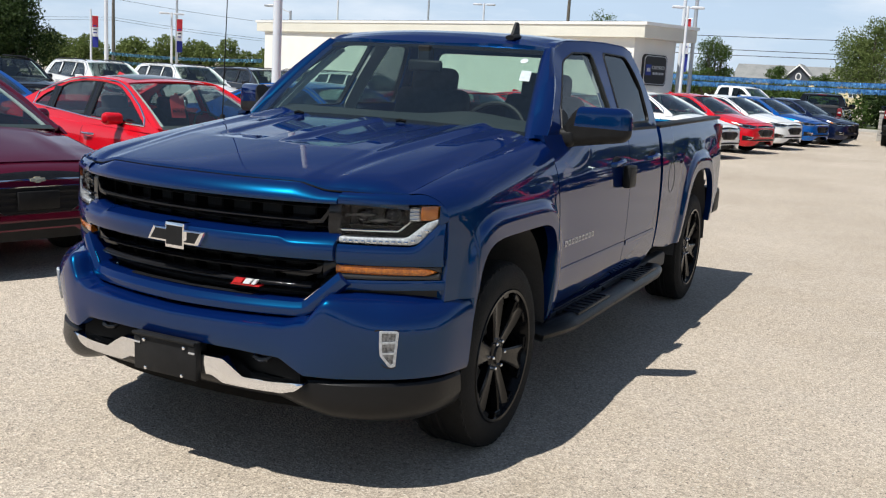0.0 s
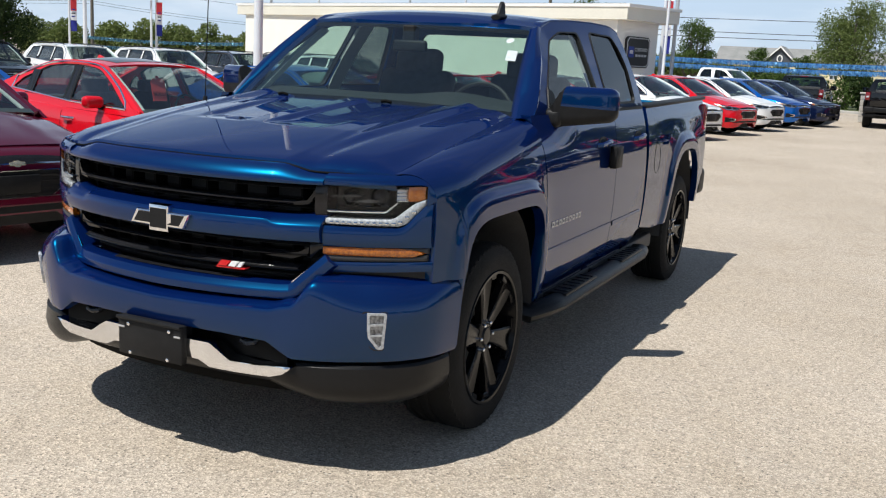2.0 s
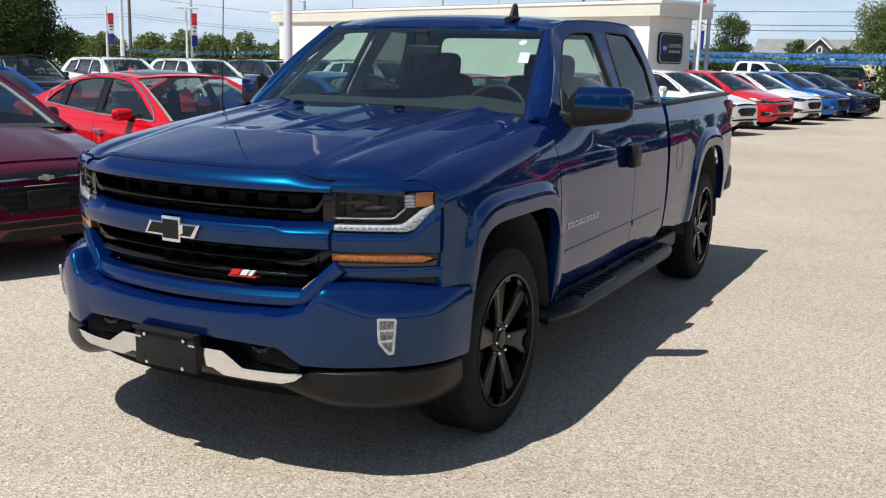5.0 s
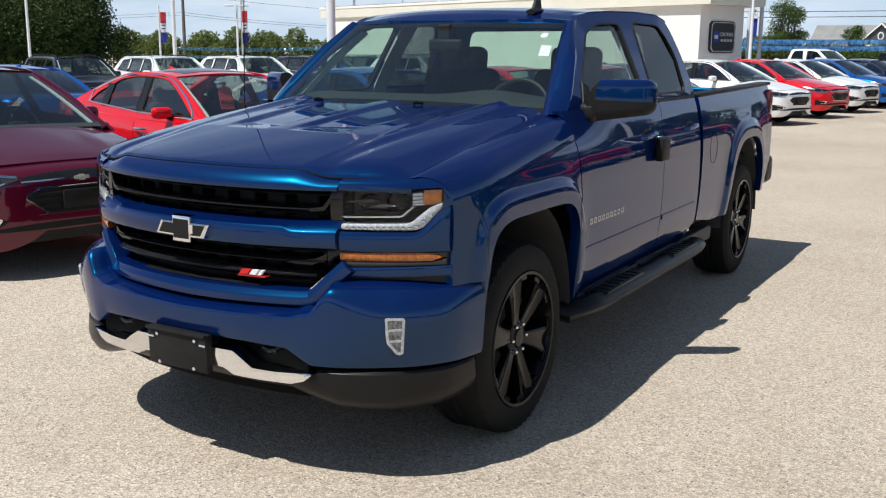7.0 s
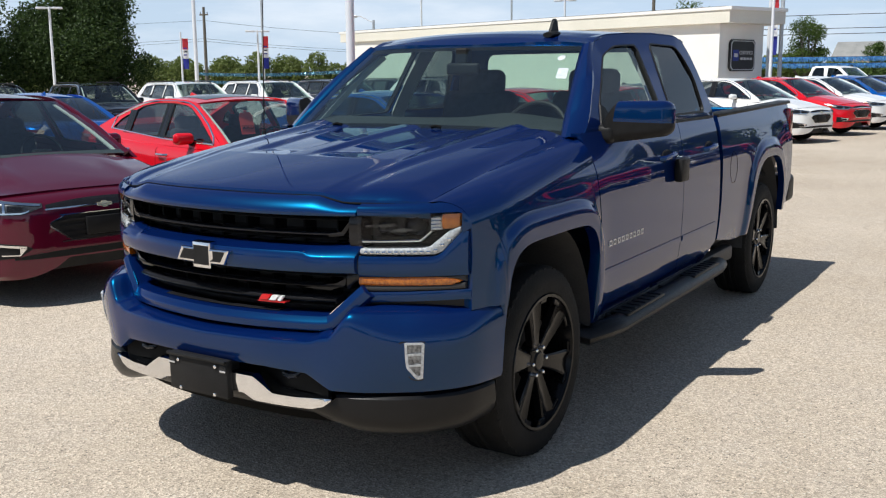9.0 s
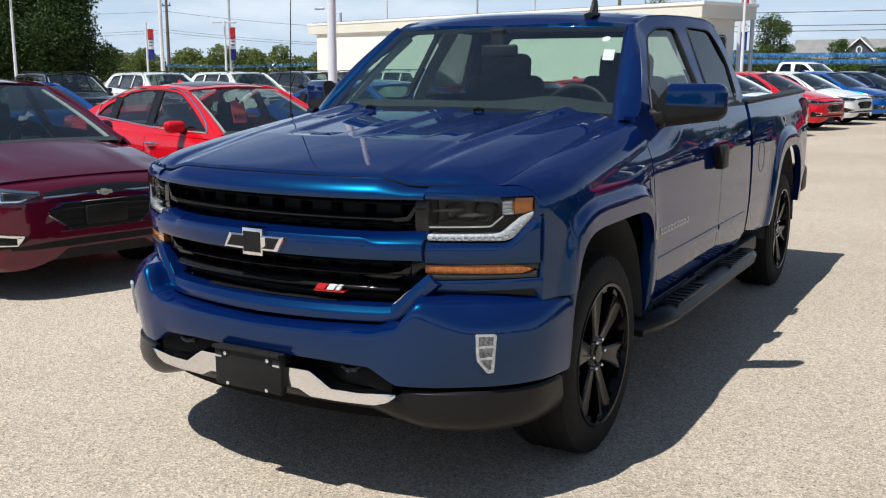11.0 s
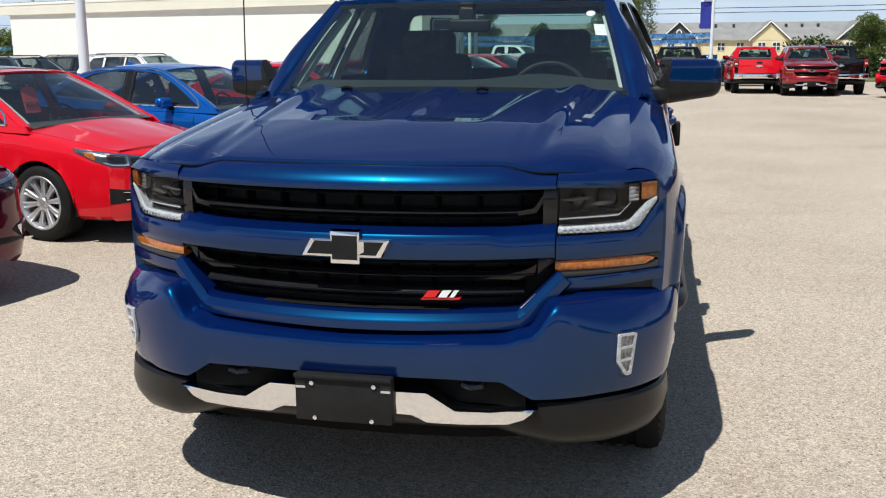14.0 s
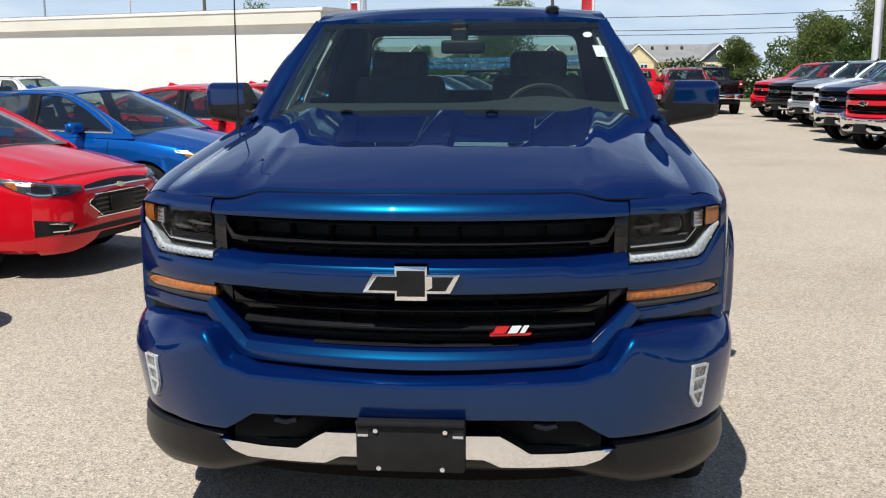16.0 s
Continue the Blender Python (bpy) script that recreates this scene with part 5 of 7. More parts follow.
SUV = dict(mir=1.64,
    L=4.65, R=0.36, RW=0.24, F=0.93, B=3.68, AR=0.40,
    w=[(0.25, 0.83), (0.5, 0.875), (0.9, 0.905), (2.3, 0.915), (3.6, 0.912), (4.2, 0.885), (4.42, 0.845)],
    nose=[(0.0, 0.50, 0.72, 0.38), (0.02, 0.62, 0.790, 0.29), (0.06, 0.71, 0.840, 0.255), (0.13, 0.775, 0.872, 0.24), (0.25, 0.83, 0.905, 0.235)],
    tail=[(4.42, 0.845, 1.10, 0.27), (4.52, 0.81, 1.09, 0.28), (4.59, 0.75, 1.06, 0.31), (4.63, 0.68, 1.0, 0.36), (4.65, 0.60, 0.90, 0.42)],
    sh=[(0.25, 0.905), (0.6, 0.955), (1.1, 1.005), (2.3, 1.045), (3.4, 1.08), (4.42, 1.10)],
    hood=(0.20, 1.18, 0.925, 1.075), deck=(4.30, 4.50, 1.12, 1.105),
    ws=((1.10, 1.055, 0.785), (1.88, 1.532, 0.625)), rg=((4.05, 1.530, 0.610), (4.46, 1.110, 0.720)),
    roof=(1.88, 4.08, 1.555, 0.625, 0.03), base=(1.005, 0.865, 0.36),
    side=[(1.05, 1.00), (1.12, 1.06), (1.52, 1.32), (1.88, 1.528), (2.20, 1.565), (3.60, 1.560), (4.05, 1.525), (4.30, 1.30), (4.46, 1.10), (4.46, 1.02)],
    wins=[[(1.58, 1.085), (2.40, 1.095), (2.42, 1.500), (2.02, 1.495), (1.78, 1.36)], [(2.47, 1.096), (3.28, 1.108), (3.32, 1.498), (2.50, 1.503)], [(3.38, 1.115), (4.08, 1.16), (3.92, 1.46), (3.42, 1.495)]],
    grille=True)


def car_wheel(parent, s, x, y, S):
    wheel(parent, s, x, y, S["R"], S["RW"], S["R"] - 0.108, 10, ALU, ALU, 5, (0.016, 0.030), "silver alloy wheel")


def build_car(name, S, paint, label, category, group):
    """A passenger car, nose at y = 0 and pointing to -y, standing on z = 0."""
    T = thing(name, label, category, group)
    L, R = S["L"], S["R"]

    def low(y):
        z = 0.215
        for c in (S["F"], S["B"]):
            d = abs(y - c) / S["AR"]
            if d < 1:
                z = max(z, R - 0.02 + (S["AR"] + 0.01) * math.sqrt(1 - d * d))
        return z

    def half(y, w, zt, zb, closed):
        """Half a section, from the sill over the shoulder (and to the middle where it is closed)."""
        H = zt - zb
        pts = [(w - 0.075, zb), (w - 0.030, zb + 0.03), (w - 0.006, zb + 0.22 * H), (w, zb + 0.45 * H), (w - 0.012, zb + 0.62 * H), (w - 0.014, zb + 0.78 * H), (w - 0.030, zb + 0.90 * H), (w - 0.060, zb + 0.97 * H), (w - 0.105, zt)]
        if closed:
            pts += [((w - 0.105) * k, zt + 0.030 * (1 - k * k)) for k in (0.8, 0.6, 0.4, 0.2, 0.0)]
        return pts

    body = bmesh.new()
    for table, flip in ((S["nose"], False), (S["tail"], True)):
        P = []
        for y, w, zt, zb in table:
            h = half(y, w, zt, zb, True)
            P.append([(x, y, z) for x, z in h] + [(-x, y, z) for x, z in reversed(h[:-1])])
        grid_bm(P, bm=body)
        end = P[-1] if flip else P[0]
        body.faces.new([body.verts.new(p) for p in (end if flip else reversed(end))])
    ys = sorted(set([round(v, 3) for v in spread(0.25, S["tail"][0][0], 40)] + [round(c + S["AR"] * k, 3) for c in (S["F"], S["B"]) for k in (-1.0, -0.995, -0.97, -0.92, -0.85, -0.75, -0.6, -0.45, -0.3, -0.15, 0, 0.15, 0.3, 0.45, 0.6, 0.75, 0.85, 0.92, 0.97, 0.995, 1.0)]))
    ys = [y for y in ys if 0.25 <= y <= S["tail"][0][0]]
    for s in (-1, 1):
        P = []
        for y in ys:
            w, zt = smooth_or(S["w"], y), smooth_or(S["sh"], y)
            full = half(y, w, zt, 0.215, False)
            cut = low(y)
            row = []
            for x, z in full:
                z2 = max(z, cut + 0.002 * len(row))
                xx = x
                if z2 > z:
                    xx = lerp([(q[1], q[0]) for q in full], z2)
                    xx += 0.012
                row.append((s * xx, y, z2))
            row.append((s * (w - 0.16), y, zt + 0.004))
            P.append(row)
        grid_bm(P, bm=body)
    bmesh.ops.remove_doubles(body, verts=body.verts, dist=1e-4)
    bmesh.ops.recalc_face_normals(body, faces=body.faces)
    tree = BVHTree.FromBMesh(body)
    part("body", body, paint, T)
    # hood and trunk lid
    y0, y1, z0, z1 = S["hood"]
    def hood_pt(u, t):
        y = y0 + (y1 - y0) * t - 0.04 * (1 - u * u) * (1 - t) - 0.10 * (1 - u * u) * t * t
        w = lerp([(0, S["nose"][-1][1] - 0.115), (1, smooth_or(S["w"], y1) - 0.115)], t ** 0.6)
        edge = smooth_or(S["sh"], min(max(y, 0.25), y1)) + 0.006
        mid = max(edge + 0.012, z0 + (z1 - z0) * (t ** 0.80))
        z = edge + (mid - edge) * (1 - abs(u) ** 2.4) + 0.012 * math.exp(-((abs(u) - 0.60) / 0.10) ** 2) * math.sin(t * math.pi)
        return (u * w, y, z)
    part("hood", shell_bm([[hood_pt(u, t) for t in spread(0, 1, 14)] for u in spread(-1, 1, 25)], (0, 0, -0.05)), paint, T)
    y0, y1, z0, z1 = S["deck"]
    wd = smooth_or(S["w"], y0) - 0.13
    part("trunk_lid", shell_bm([[(u * (wd - 0.05 * t), y0 + (y1 - y0) * t, z0 + (z1 - z0) * t - 0.02 * u * u) for t in spread(0, 1, 6)] for u in spread(-1, 1, 13)], (0, 0, -0.05)), paint, T)
    # greenhouse
    zb, xb, k = S["base"]
    gx = lambda z: xb - k * (z - zb) - 0.16 * max(0, z - zb) ** 2
    mid = S["side"][1:-1]
    curve = [S["side"][0]] + [(y, smooth_or(mid, y)) for y in spread(mid[0][0], mid[-1][0], 44)] + [S["side"][-1]]
    for s in (-1, 1):
        wins = [rounded(o, 0.04, 6) for o in S["wins"]]
        frame_ = part("door_frame", holed_bm(curve, wins, lambda u, v, w: (s * (gx(v) - w), u, v), 0.03), paint, T)
        for o in wins:
            c = (sum(p[0] for p in o) / len(o), sum(p[1] for p in o) / len(o))
            sc = lambda g: [(c[0] + (q[0] - c[0]) * g, c[1] + (q[1] - c[1]) * g) for q in o]
            pane = part("window", sheet_bm(sc(0.99), lambda u, v, w: (s * (gx(v) - 0.010), u, v), (0, 2.4, 1.1)), CARGLASS, frame_, "side window")
            pane.visible_shadow = False
            part("window_seal", holed_bm(sc(1.01), [sc(0.95)], lambda u, v, w: (s * (gx(v) + 0.002 - w), u, v), 0.02), BLACK, frame_)
        # black posts between the panes
        for o, q in zip(S["wins"], S["wins"][1:]):
            ya, yb, za = o[1][0] - 0.03, q[0][0] + 0.035, max(o[1][1], q[0][1]) - 0.008
            zt_ = min(smooth_or(mid, ya), smooth_or(mid, yb)) - 0.030
            lean = 0.03 if q is S["wins"][1] else 0.0
            part("pillar_cover", prism_bm([(ya, za), (yb, za + 0.002), (yb + lean, zt_), (ya + lean, zt_)], lambda u, v, w: (s * (gx(v) + 0.003 - w), u, v), 0.012), GLOSSBLACK, frame_)
        # bright line round all the side glass
        w0, w2 = S["wins"][0], S["wins"][-1]
        top = [(y, smooth_or(mid, y) - 0.022) for y in spread(w0[0][0] + 0.02, w2[1][0] - 0.02, 26)]
        loop = [(w0[0][0] - 0.02, w0[0][1] - 0.012)] + top + [(w2[1][0] + 0.02, w2[1][1] - 0.012), (w0[1][0], w0[1][1] - 0.016), (w0[0][0] - 0.02, w0[0][1] - 0.012)]
        part("window_trim", tube_bm([(s * (gx(v) + 0.004), u, v) for u, v in loop], 0.011, 6, caps=False), CHROME, frame_, "bright trim round the side windows")
        # mirror
        my, mz = S["mir"], S["wins"][0][0][1] + 0.035
        mx = gx(mz)
        b = box_bm(-0.115, 0.115, -0.055, 0.055, -0.072, 0.072, 0.053, 6)
        for v in b.verts:
            v.co.z *= 1 - 0.9 * max(0, -s * v.co.x)
        b.transform(Matrix.Translation((s * (mx + 0.13), my, mz)) @ Matrix.Diagonal((1, 1, 0.9, 1)))
        mir = part("side_mirror", b, paint, T)
        part("mirror_foot", box_bm(min(s * (mx - 0.02), s * (mx + 0.06)), max(s * (mx - 0.02), s * (mx + 0.06)), my - 0.03, my + 0.04, mz - 0.075, mz - 0.035, 0.01, 1), BLACK, mir)
        part("mirror_glass", box_bm(min(s * (mx + 0.04), s * (mx + 0.22)), max(s * (mx + 0.04), s * (mx + 0.22)), my + 0.053, my + 0.058, mz - 0.045, mz + 0.045, 0.002, 1), CHROME, mir)
        # handles, sill
        for hy in (S["wins"][0][1][0] - 0.10, S["wins"][1][1][0] - 0.06):
            hz = smooth_or(S["sh"], hy) - 0.115
            w = smooth_or(S["w"], hy)
            part("door_handle", tube_bm([(s * (w - 0.035), hy - 0.10, hz), (s * (w + 0.012), hy - 0.07, hz), (s * (w + 0.014), hy + 0.06, hz + 0.004), (s * (w - 0.035), hy + 0.09, hz + 0.004)], 0.013, 8), CHROME, T)
        for dy in (S["mir"] - 0.36, S["wins"][0][1][0] + 0.045, S["wins"][1][1][0] + 0.03):
            P = []
            for z in spread(max(low(dy) + 0.02, 0.27), smooth_or(S["sh"], dy) - 0.02, 14):
                hit = tree.ray_cast(Vector((s * 3, dy, z)), Vector((-s, 0, 0)))
                if hit[0]:
                    P.append([hit[0] + Vector((s * 0.0015, o, 0)) for o in (-0.004, 0.004)])
            if len(P) > 2:
                part("door_gap", grid_bm(P), FRIT, T)
        part("sill", box_bm(min(s * 0.70, s * 0.86), max(s * 0.70, s * 0.86), S["F"] + 0.38, S["B"] - 0.38, 0.16, 0.24, 0.02, 1), BLACK, T)
        for yw in (S["F"], S["B"]):
            car_wheel(T, s, smooth_or(S["w"], yw) - 0.012, yw, S)
            P = [[(s * x, yw + (S["AR"] + 0.01) * math.cos(a), R - 0.02 + (S["AR"] + 0.015) * math.sin(a)) for x in (0.86, 0.50)] for a in spread(-0.2, math.pi + 0.2, 20)]
            part("wheel_well", grid_bm(P), DARK, T)
        # headlight and tail lamp, laid on the skin
        def skin(o, d, lift):
            hit = tree.ray_cast(Vector(o), Vector(d).normalized())
            return hit[0] - Vector(d).normalized() * lift if hit[0] else None
        dz = S["hood"][2] - 0.748
        def lamp(nm, mat, us, top, bot, d, lift, lab="", hold=T, nz=5):
            d = Vector(d).normalized()
            side = Vector((d.y, -d.x, 0)) * s
            side = side if side.x * s > 0 else -side
            P = []
            for u in us:
                row = []
                for v in spread(0, 1, nz):
                    z = bot(u) + (top(u) - bot(u)) * v
                    o = Vector((0, 0, z)) + side * u - d * 4 + Vector((0, 0.05 if d.y > 0 else L - 0.05, 0))
                    q = skin(o, d, lift)
                    row.append(q if q is not None else row[-1] if row else None)
                if row[0] is None:
                    continue
                P.append(row)
            if len(P) < 3:
                return None
            if nm == "lens":
                ob = part(nm, orient(grid_bm(P), (0, L / 2, 0.5)), mat, hold, lab)
                ob.visible_shadow = False
                return ob
            dd = d * 0.02
            return part(nm, shell_bm(P, dd), mat, hold, lab)
        dh = (-s * 0.55, 1, 0)
        ht = lambda u: lerp([(0.38, 0.672), (0.62, 0.700), (0.98, 0.752)], u) + dz
        hb = lambda u: lerp([(0.38, 0.648), (0.50, 0.604), (0.74, 0.604), (0.86, 0.650), (0.98, 0.730)], u) + dz
        hl = lamp("headlight", SMOKED, spread(0.38, 0.97, 30), ht, hb, dh, 0.010, "swept-back clear headlight")
        if hl:
            lamp("lens", LAMPGLASS, spread(0.385, 0.965, 30), ht, hb, dh, 0.019, hold=hl)
            lamp("bright_edge", CHROME, spread(0.39, 0.96, 24), lambda u: ht(u) - 0.002, lambda u: ht(u) - 0.016, dh, 0.014, hold=hl, nz=3)
            lamp("lamp_unit", CHROME, spread(0.46, 0.80, 14), lambda u: hb(u) + 0.016, lambda u: hb(u) + 0.006, dh, 0.014, hold=hl, nz=3)
            for a, b in ((0.50, 0.60), (0.65, 0.77)):
                lamp("projector", GLOSSBLACK, spread(a, b, 8), lambda u: ht(u) - 0.028, lambda u: hb(u) + 0.026, dh, 0.014, hold=hl, nz=4)
            lamp("divider", CHROME, spread(0.615, 0.632, 4), lambda u: ht(u) - 0.016, lambda u: hb(u) + 0.014, dh, 0.014, hold=hl, nz=4)
            lamp("turn_lens", AMBER, spread(0.85, 0.91, 6), lambda u: ht(u) - 0.022, lambda u: hb(u) + 0.006, dh, 0.014, hold=hl, nz=3)
        fg = lamp("fog_pocket", BLACK, spread(0.50, 0.80, 14), lambda u: lerp([(0.50, 0.400), (0.56, 0.425), (0.80, 0.455)], u) + dz * 0.5, lambda u: lerp([(0.50, 0.395), (0.60, 0.340), (0.80, 0.320)], u) + dz * 0.5, (-s * 0.3, 1, 0), 0.004)
        if fg:
            fd = (-s * 0.3, 1, 0)
            lamp("fog_trim", CHROME, spread(0.54, 0.72, 10), lambda u: 0.420 + 0.10 * (u - 0.56) + dz * 0.5, lambda u: 0.404 + 0.10 * (u - 0.56) + dz * 0.5, fd, 0.014, hold=fg, nz=3)
            lamp("fog_trim", CHROME, spread(0.54, 0.585, 6), lambda u: 0.412 + dz * 0.5, lambda u: lerp([(0.54, 0.404), (0.585, 0.352)], u) + dz * 0.5, fd, 0.014, hold=fg, nz=4)
            lamp("fog_trim", CHROME, spread(0.58, 0.70, 8), lambda u: 0.362 + dz * 0.5, lambda u: 0.354 + dz * 0.5, fd, 0.014, hold=fg, nz=3)
        zr = S["tail"][0][2]
        lamp("tail_lamp", REDLENS, spread(0.46, 0.98, 14), lambda u: zr - 0.06, lambda u: zr - 0.20 + 0.05 * (u > 0.7), (-s * 0.5, -1, 0), 0.006, "red tail lamp")
        seat(T, s * 0.36, 2.15, zb - 0.53, 0.46, CLOTH)
    # grilles on the nose
    def nose_strip(nm, mat, x1, top, bot, lift, hold=T, lab="", x0=None):
        P = []
        for x in spread(-x1 if x0 is None else x0, x1, 22):
            row = []
            for v in spread(0, 1, 5):
                z = bot(x) + (top(x) - bot(x)) * v + dz
                hit = tree.ray_cast(Vector((x, -3, z)), Vector((0, 1, 0)))
                row.append((hit[0] if hit[0] else Vector((x, 0.1, z))) + Vector((0, -lift, 0)))
            P.append(row)
        return part(nm, shell_bm(P, (0, 0.02, 0)), mat, hold, lab)
    dz = S["hood"][2] - 0.748
    ug = nose_strip("upper_grille", GLOSSBLACK, 0.42, lambda x: 0.690 - 0.03 * (x / 0.42) ** 2, lambda x: 0.640 - 0.005 * (x / 0.42) ** 2, 0.004)
    nose_strip("grille_trim", CHROME, 0.43, lambda x: 0.640 - 0.004 * (x / 0.42) ** 2, lambda x: 0.630 - 0.004 * (x / 0.42) ** 2, 0.010, ug)
    lg = nose_strip("lower_grille", BLACK, 0.40, lambda x: 0.580 - 0.045 * max(0, abs(x) - 0.30) / 0.10, lambda x: 0.400 + 0.100 * max(0, abs(x) - 0.26) / 0.14, 0.004)
    nose_strip("lower_grille_trim", CHROME, 0.33, lambda x: 0.399, lambda x: 0.392, 0.008, lg)
    for e in (-1, 1):
        nose_strip("side_trim", CHROME, e * 0.408, lambda x: lerp([(0.30, 0.588), (0.40, 0.544), (0.41, 0.530)], abs(x)), lambda x: lerp([(0.30, 0.580), (0.39, 0.538), (0.41, 0.512)], abs(x)), 0.010, lg, x0=e * 0.31)
        nose_strip("side_trim", CHROME, e * 0.408, lambda x: lerp([(0.25, 0.400), (0.41, 0.518)], abs(x)), lambda x: lerp([(0.25, 0.391), (0.41, 0.506)], abs(x)), 0.010, lg, x0=e * 0.26)
    nose_strip("upper_trim", CHROME, 0.34, lambda x: 0.588, lambda x: 0.582, 0.008, lg)
    for kk in range(4):
        z = 0.425 + 0.04 * kk
        nose_strip("grille_slat", GLOSSBLACK, 0.30 + 0.02 * kk, lambda x: z + 0.008, lambda x: z - 0.008, 0.010, lg)
    nose_strip("air_dam", BLACK, 0.64, lambda x: 0.336 - 0.03 * (x / 0.64) ** 4, lambda x: 0.290, 0.004)
    nose_strip("emblem", P_GOLD, 0.055, lambda x: 0.646 if abs(x) > 0.020 else 0.655, lambda x: 0.622 if abs(x) > 0.020 else 0.613, 0.016, T, "small gold cross emblem")
    part("plate_holder", box_bm(-0.155, 0.155, -0.030, 0.02, 0.425 + dz, 0.555 + dz, 0.008, 2), BLACK, T, "empty black plate holder")
    # windshield, roof, rear window
    def ruled(a, b, bow, rise):
        (ya, za, xa), (yb, zb_, xb_) = a, b
        return lambda u, v: Vector((u * (xa + (xb_ - xa) * v), ya + (yb - ya) * v + bow * (u * u - 1) * (1 if yb > ya and zb_ > za else -1), za + (zb_ - za) * v + rise * math.sin(v * math.pi) - 0.02 * u * u))
    for nm, (a, b), bow, lab in (("windshield", S["ws"], 0.10, "clear windshield glass"), ("rear_window", S["rg"], 0.08, "rear window glass")):
        f = ruled(a, b, bow, 0.02)
        g = part(nm, orient(grid_bm([[f(u, v) for v in spread(0, 1, 9)] for u in spread(-1, 1, 15)]), (0, 2.4, 0.8)), GLASS if nm == "windshield" else CARGLASS, T, lab)
        g.visible_shadow = False
        for s in (-1, 1):
            P = [[f(s * 0.97, v), f(s * 1.02, v) + Vector((0, 0, 0.012)), Vector((s * (gx(f(1, v).z) + 0.004), f(1, v).y + 0.02, f(1, v).z - 0.005))] for v in spread(0, 1, 9)]
            part("pillar", shell_bm(P, (-s * 0.01, 0.0, -0.03)), paint, T)
            if nm == "windshield":
                P = [[f(s * k, v) + Vector((0, 0.02, -0.022)) for k in (0.90, 0.975)] for v in spread(0.05, 0.97, 9)]
                part("pillar_trim", shell_bm(P, (0, 0.01, -0.01)), TRIMGREY, T)
        P = [[f(u, v) + Vector((0, 0, -0.004)) for v in spread(0, 0.06, 3)] for u in spread(-1, 1, 15)]
        part("glass_border", grid_bm(P), DARK, g)
    ya, yb, zr, xr, crown = S["roof"]
    fa, fb = ruled(*S["ws"], 0.10, 0.0), ruled(*S["rg"], 0.08, 0.0)
    P = []
    for u in spread(-1, 1, 19):
        p0, p1 = fa(u, 1), fb(u, 0)
        row = []
        for t in spread(0, 1, 14):
            z = p0.z + (p1.z - p0.z) * t + crown * (1 - u * u) * (0.5 + 0.5 * math.sin(math.pi * t)) + 0.030 * math.sin(math.pi * t) * (1 - 0.3 * u * u)
            row.append((u * (p0.x / u * (1 - t) + p1.x / u * t + 0.012 + 0.03 * math.sin(math.pi * t)) if abs(u) > 1e-6 else 0, p0.y + (p1.y - p0.y) * t, z))
        P.append(row)
    part("roof", shell_bm(P, (0, 0, -0.02)), paint, T)
    part("fin_antenna", prism_bm([(yb - 0.16, zr + 0.028), (yb + 0.02, zr + 0.012), (yb - 0.02, zr + 0.065)], lambda u, v, w: (w - 0.012, u, v), 0.024), paint, T)
    if S is SUV:
        for s in (-1, 1):
            part("roof_rail", tube_bm([(s * 0.56, 2.05, 1.555), (s * 0.565, 2.2, 1.60), (s * 0.565, 3.8, 1.60), (s * 0.56, 3.98, 1.545)], 0.016, 8), BLACK, T, "roof rail")
    # inside and underneath
    part("floor_pan", box_bm(-0.74, 0.74, 0.35, L - 0.3, 0.20, 0.26), DARK, T)
    part("engine_bay", box_bm(-0.48, 0.48, 0.25, 1.25, 0.22, 0.60), DARK, T)
    part("dashboard", box_bm(-0.70, 0.70, 1.25, 1.72, zb - 0.25, zb + 0.045, 0.05, 3), DASH, T)
    steering(T, 0.36, 1.82, zb + 0.02, 0.18, -25)
    part("rear_bench", box_bm(-0.62, 0.62, 2.85, 3.15, zb - 0.45, zb + 0.12, 0.06, 2), CLOTH, T)
    part("parcel_shelf", box_bm(-0.66, 0.66, 3.15, S["rg"][1][0] - 0.05, zb + 0.04, zb + 0.07), DASH, T)
    return T


CARGLASS = thin_glass("car_side_glass", (0.34, 0.37, 0.37), 1.0, 0.13)
P_GOLD = mottled("gold_badge", (0.70, 0.62, 0.42), (0.80, 0.72, 0.52), 40, 0.25, metal=0.8)


def ground_z(x, y):
    """The lot falls away a little to the west."""
    return -0.012 * max(0.0, min(22.0, -x - 4.0))


for v in ground.data.vertices:
    v.co.z = ground_z(v.co.x, v.co.y)


def repaint(ob, old, fresh):
    for o in ob.children_recursive:
        for slot in o.material_slots:
            if slot.material == old:
                slot.link = "OBJECT"
                slot.material = fresh


def parked(src, old, fresh, label, x, y, heading, category=None, group=None, size=1.0):
    """A copy of a vehicle with its nose at (x, y), pointing along heading (degrees from +x, anticlockwise)."""
    ob = copy_thing(src, pose(x, y, ground_z(x, y), 0, 0, heading + 90) @ Matrix.Diagonal((size, size, size, 1)))
    tagged(ob, label, category or "", group or "")
    if fresh is not old:
        repaint(ob, old, fresh)
    return ob


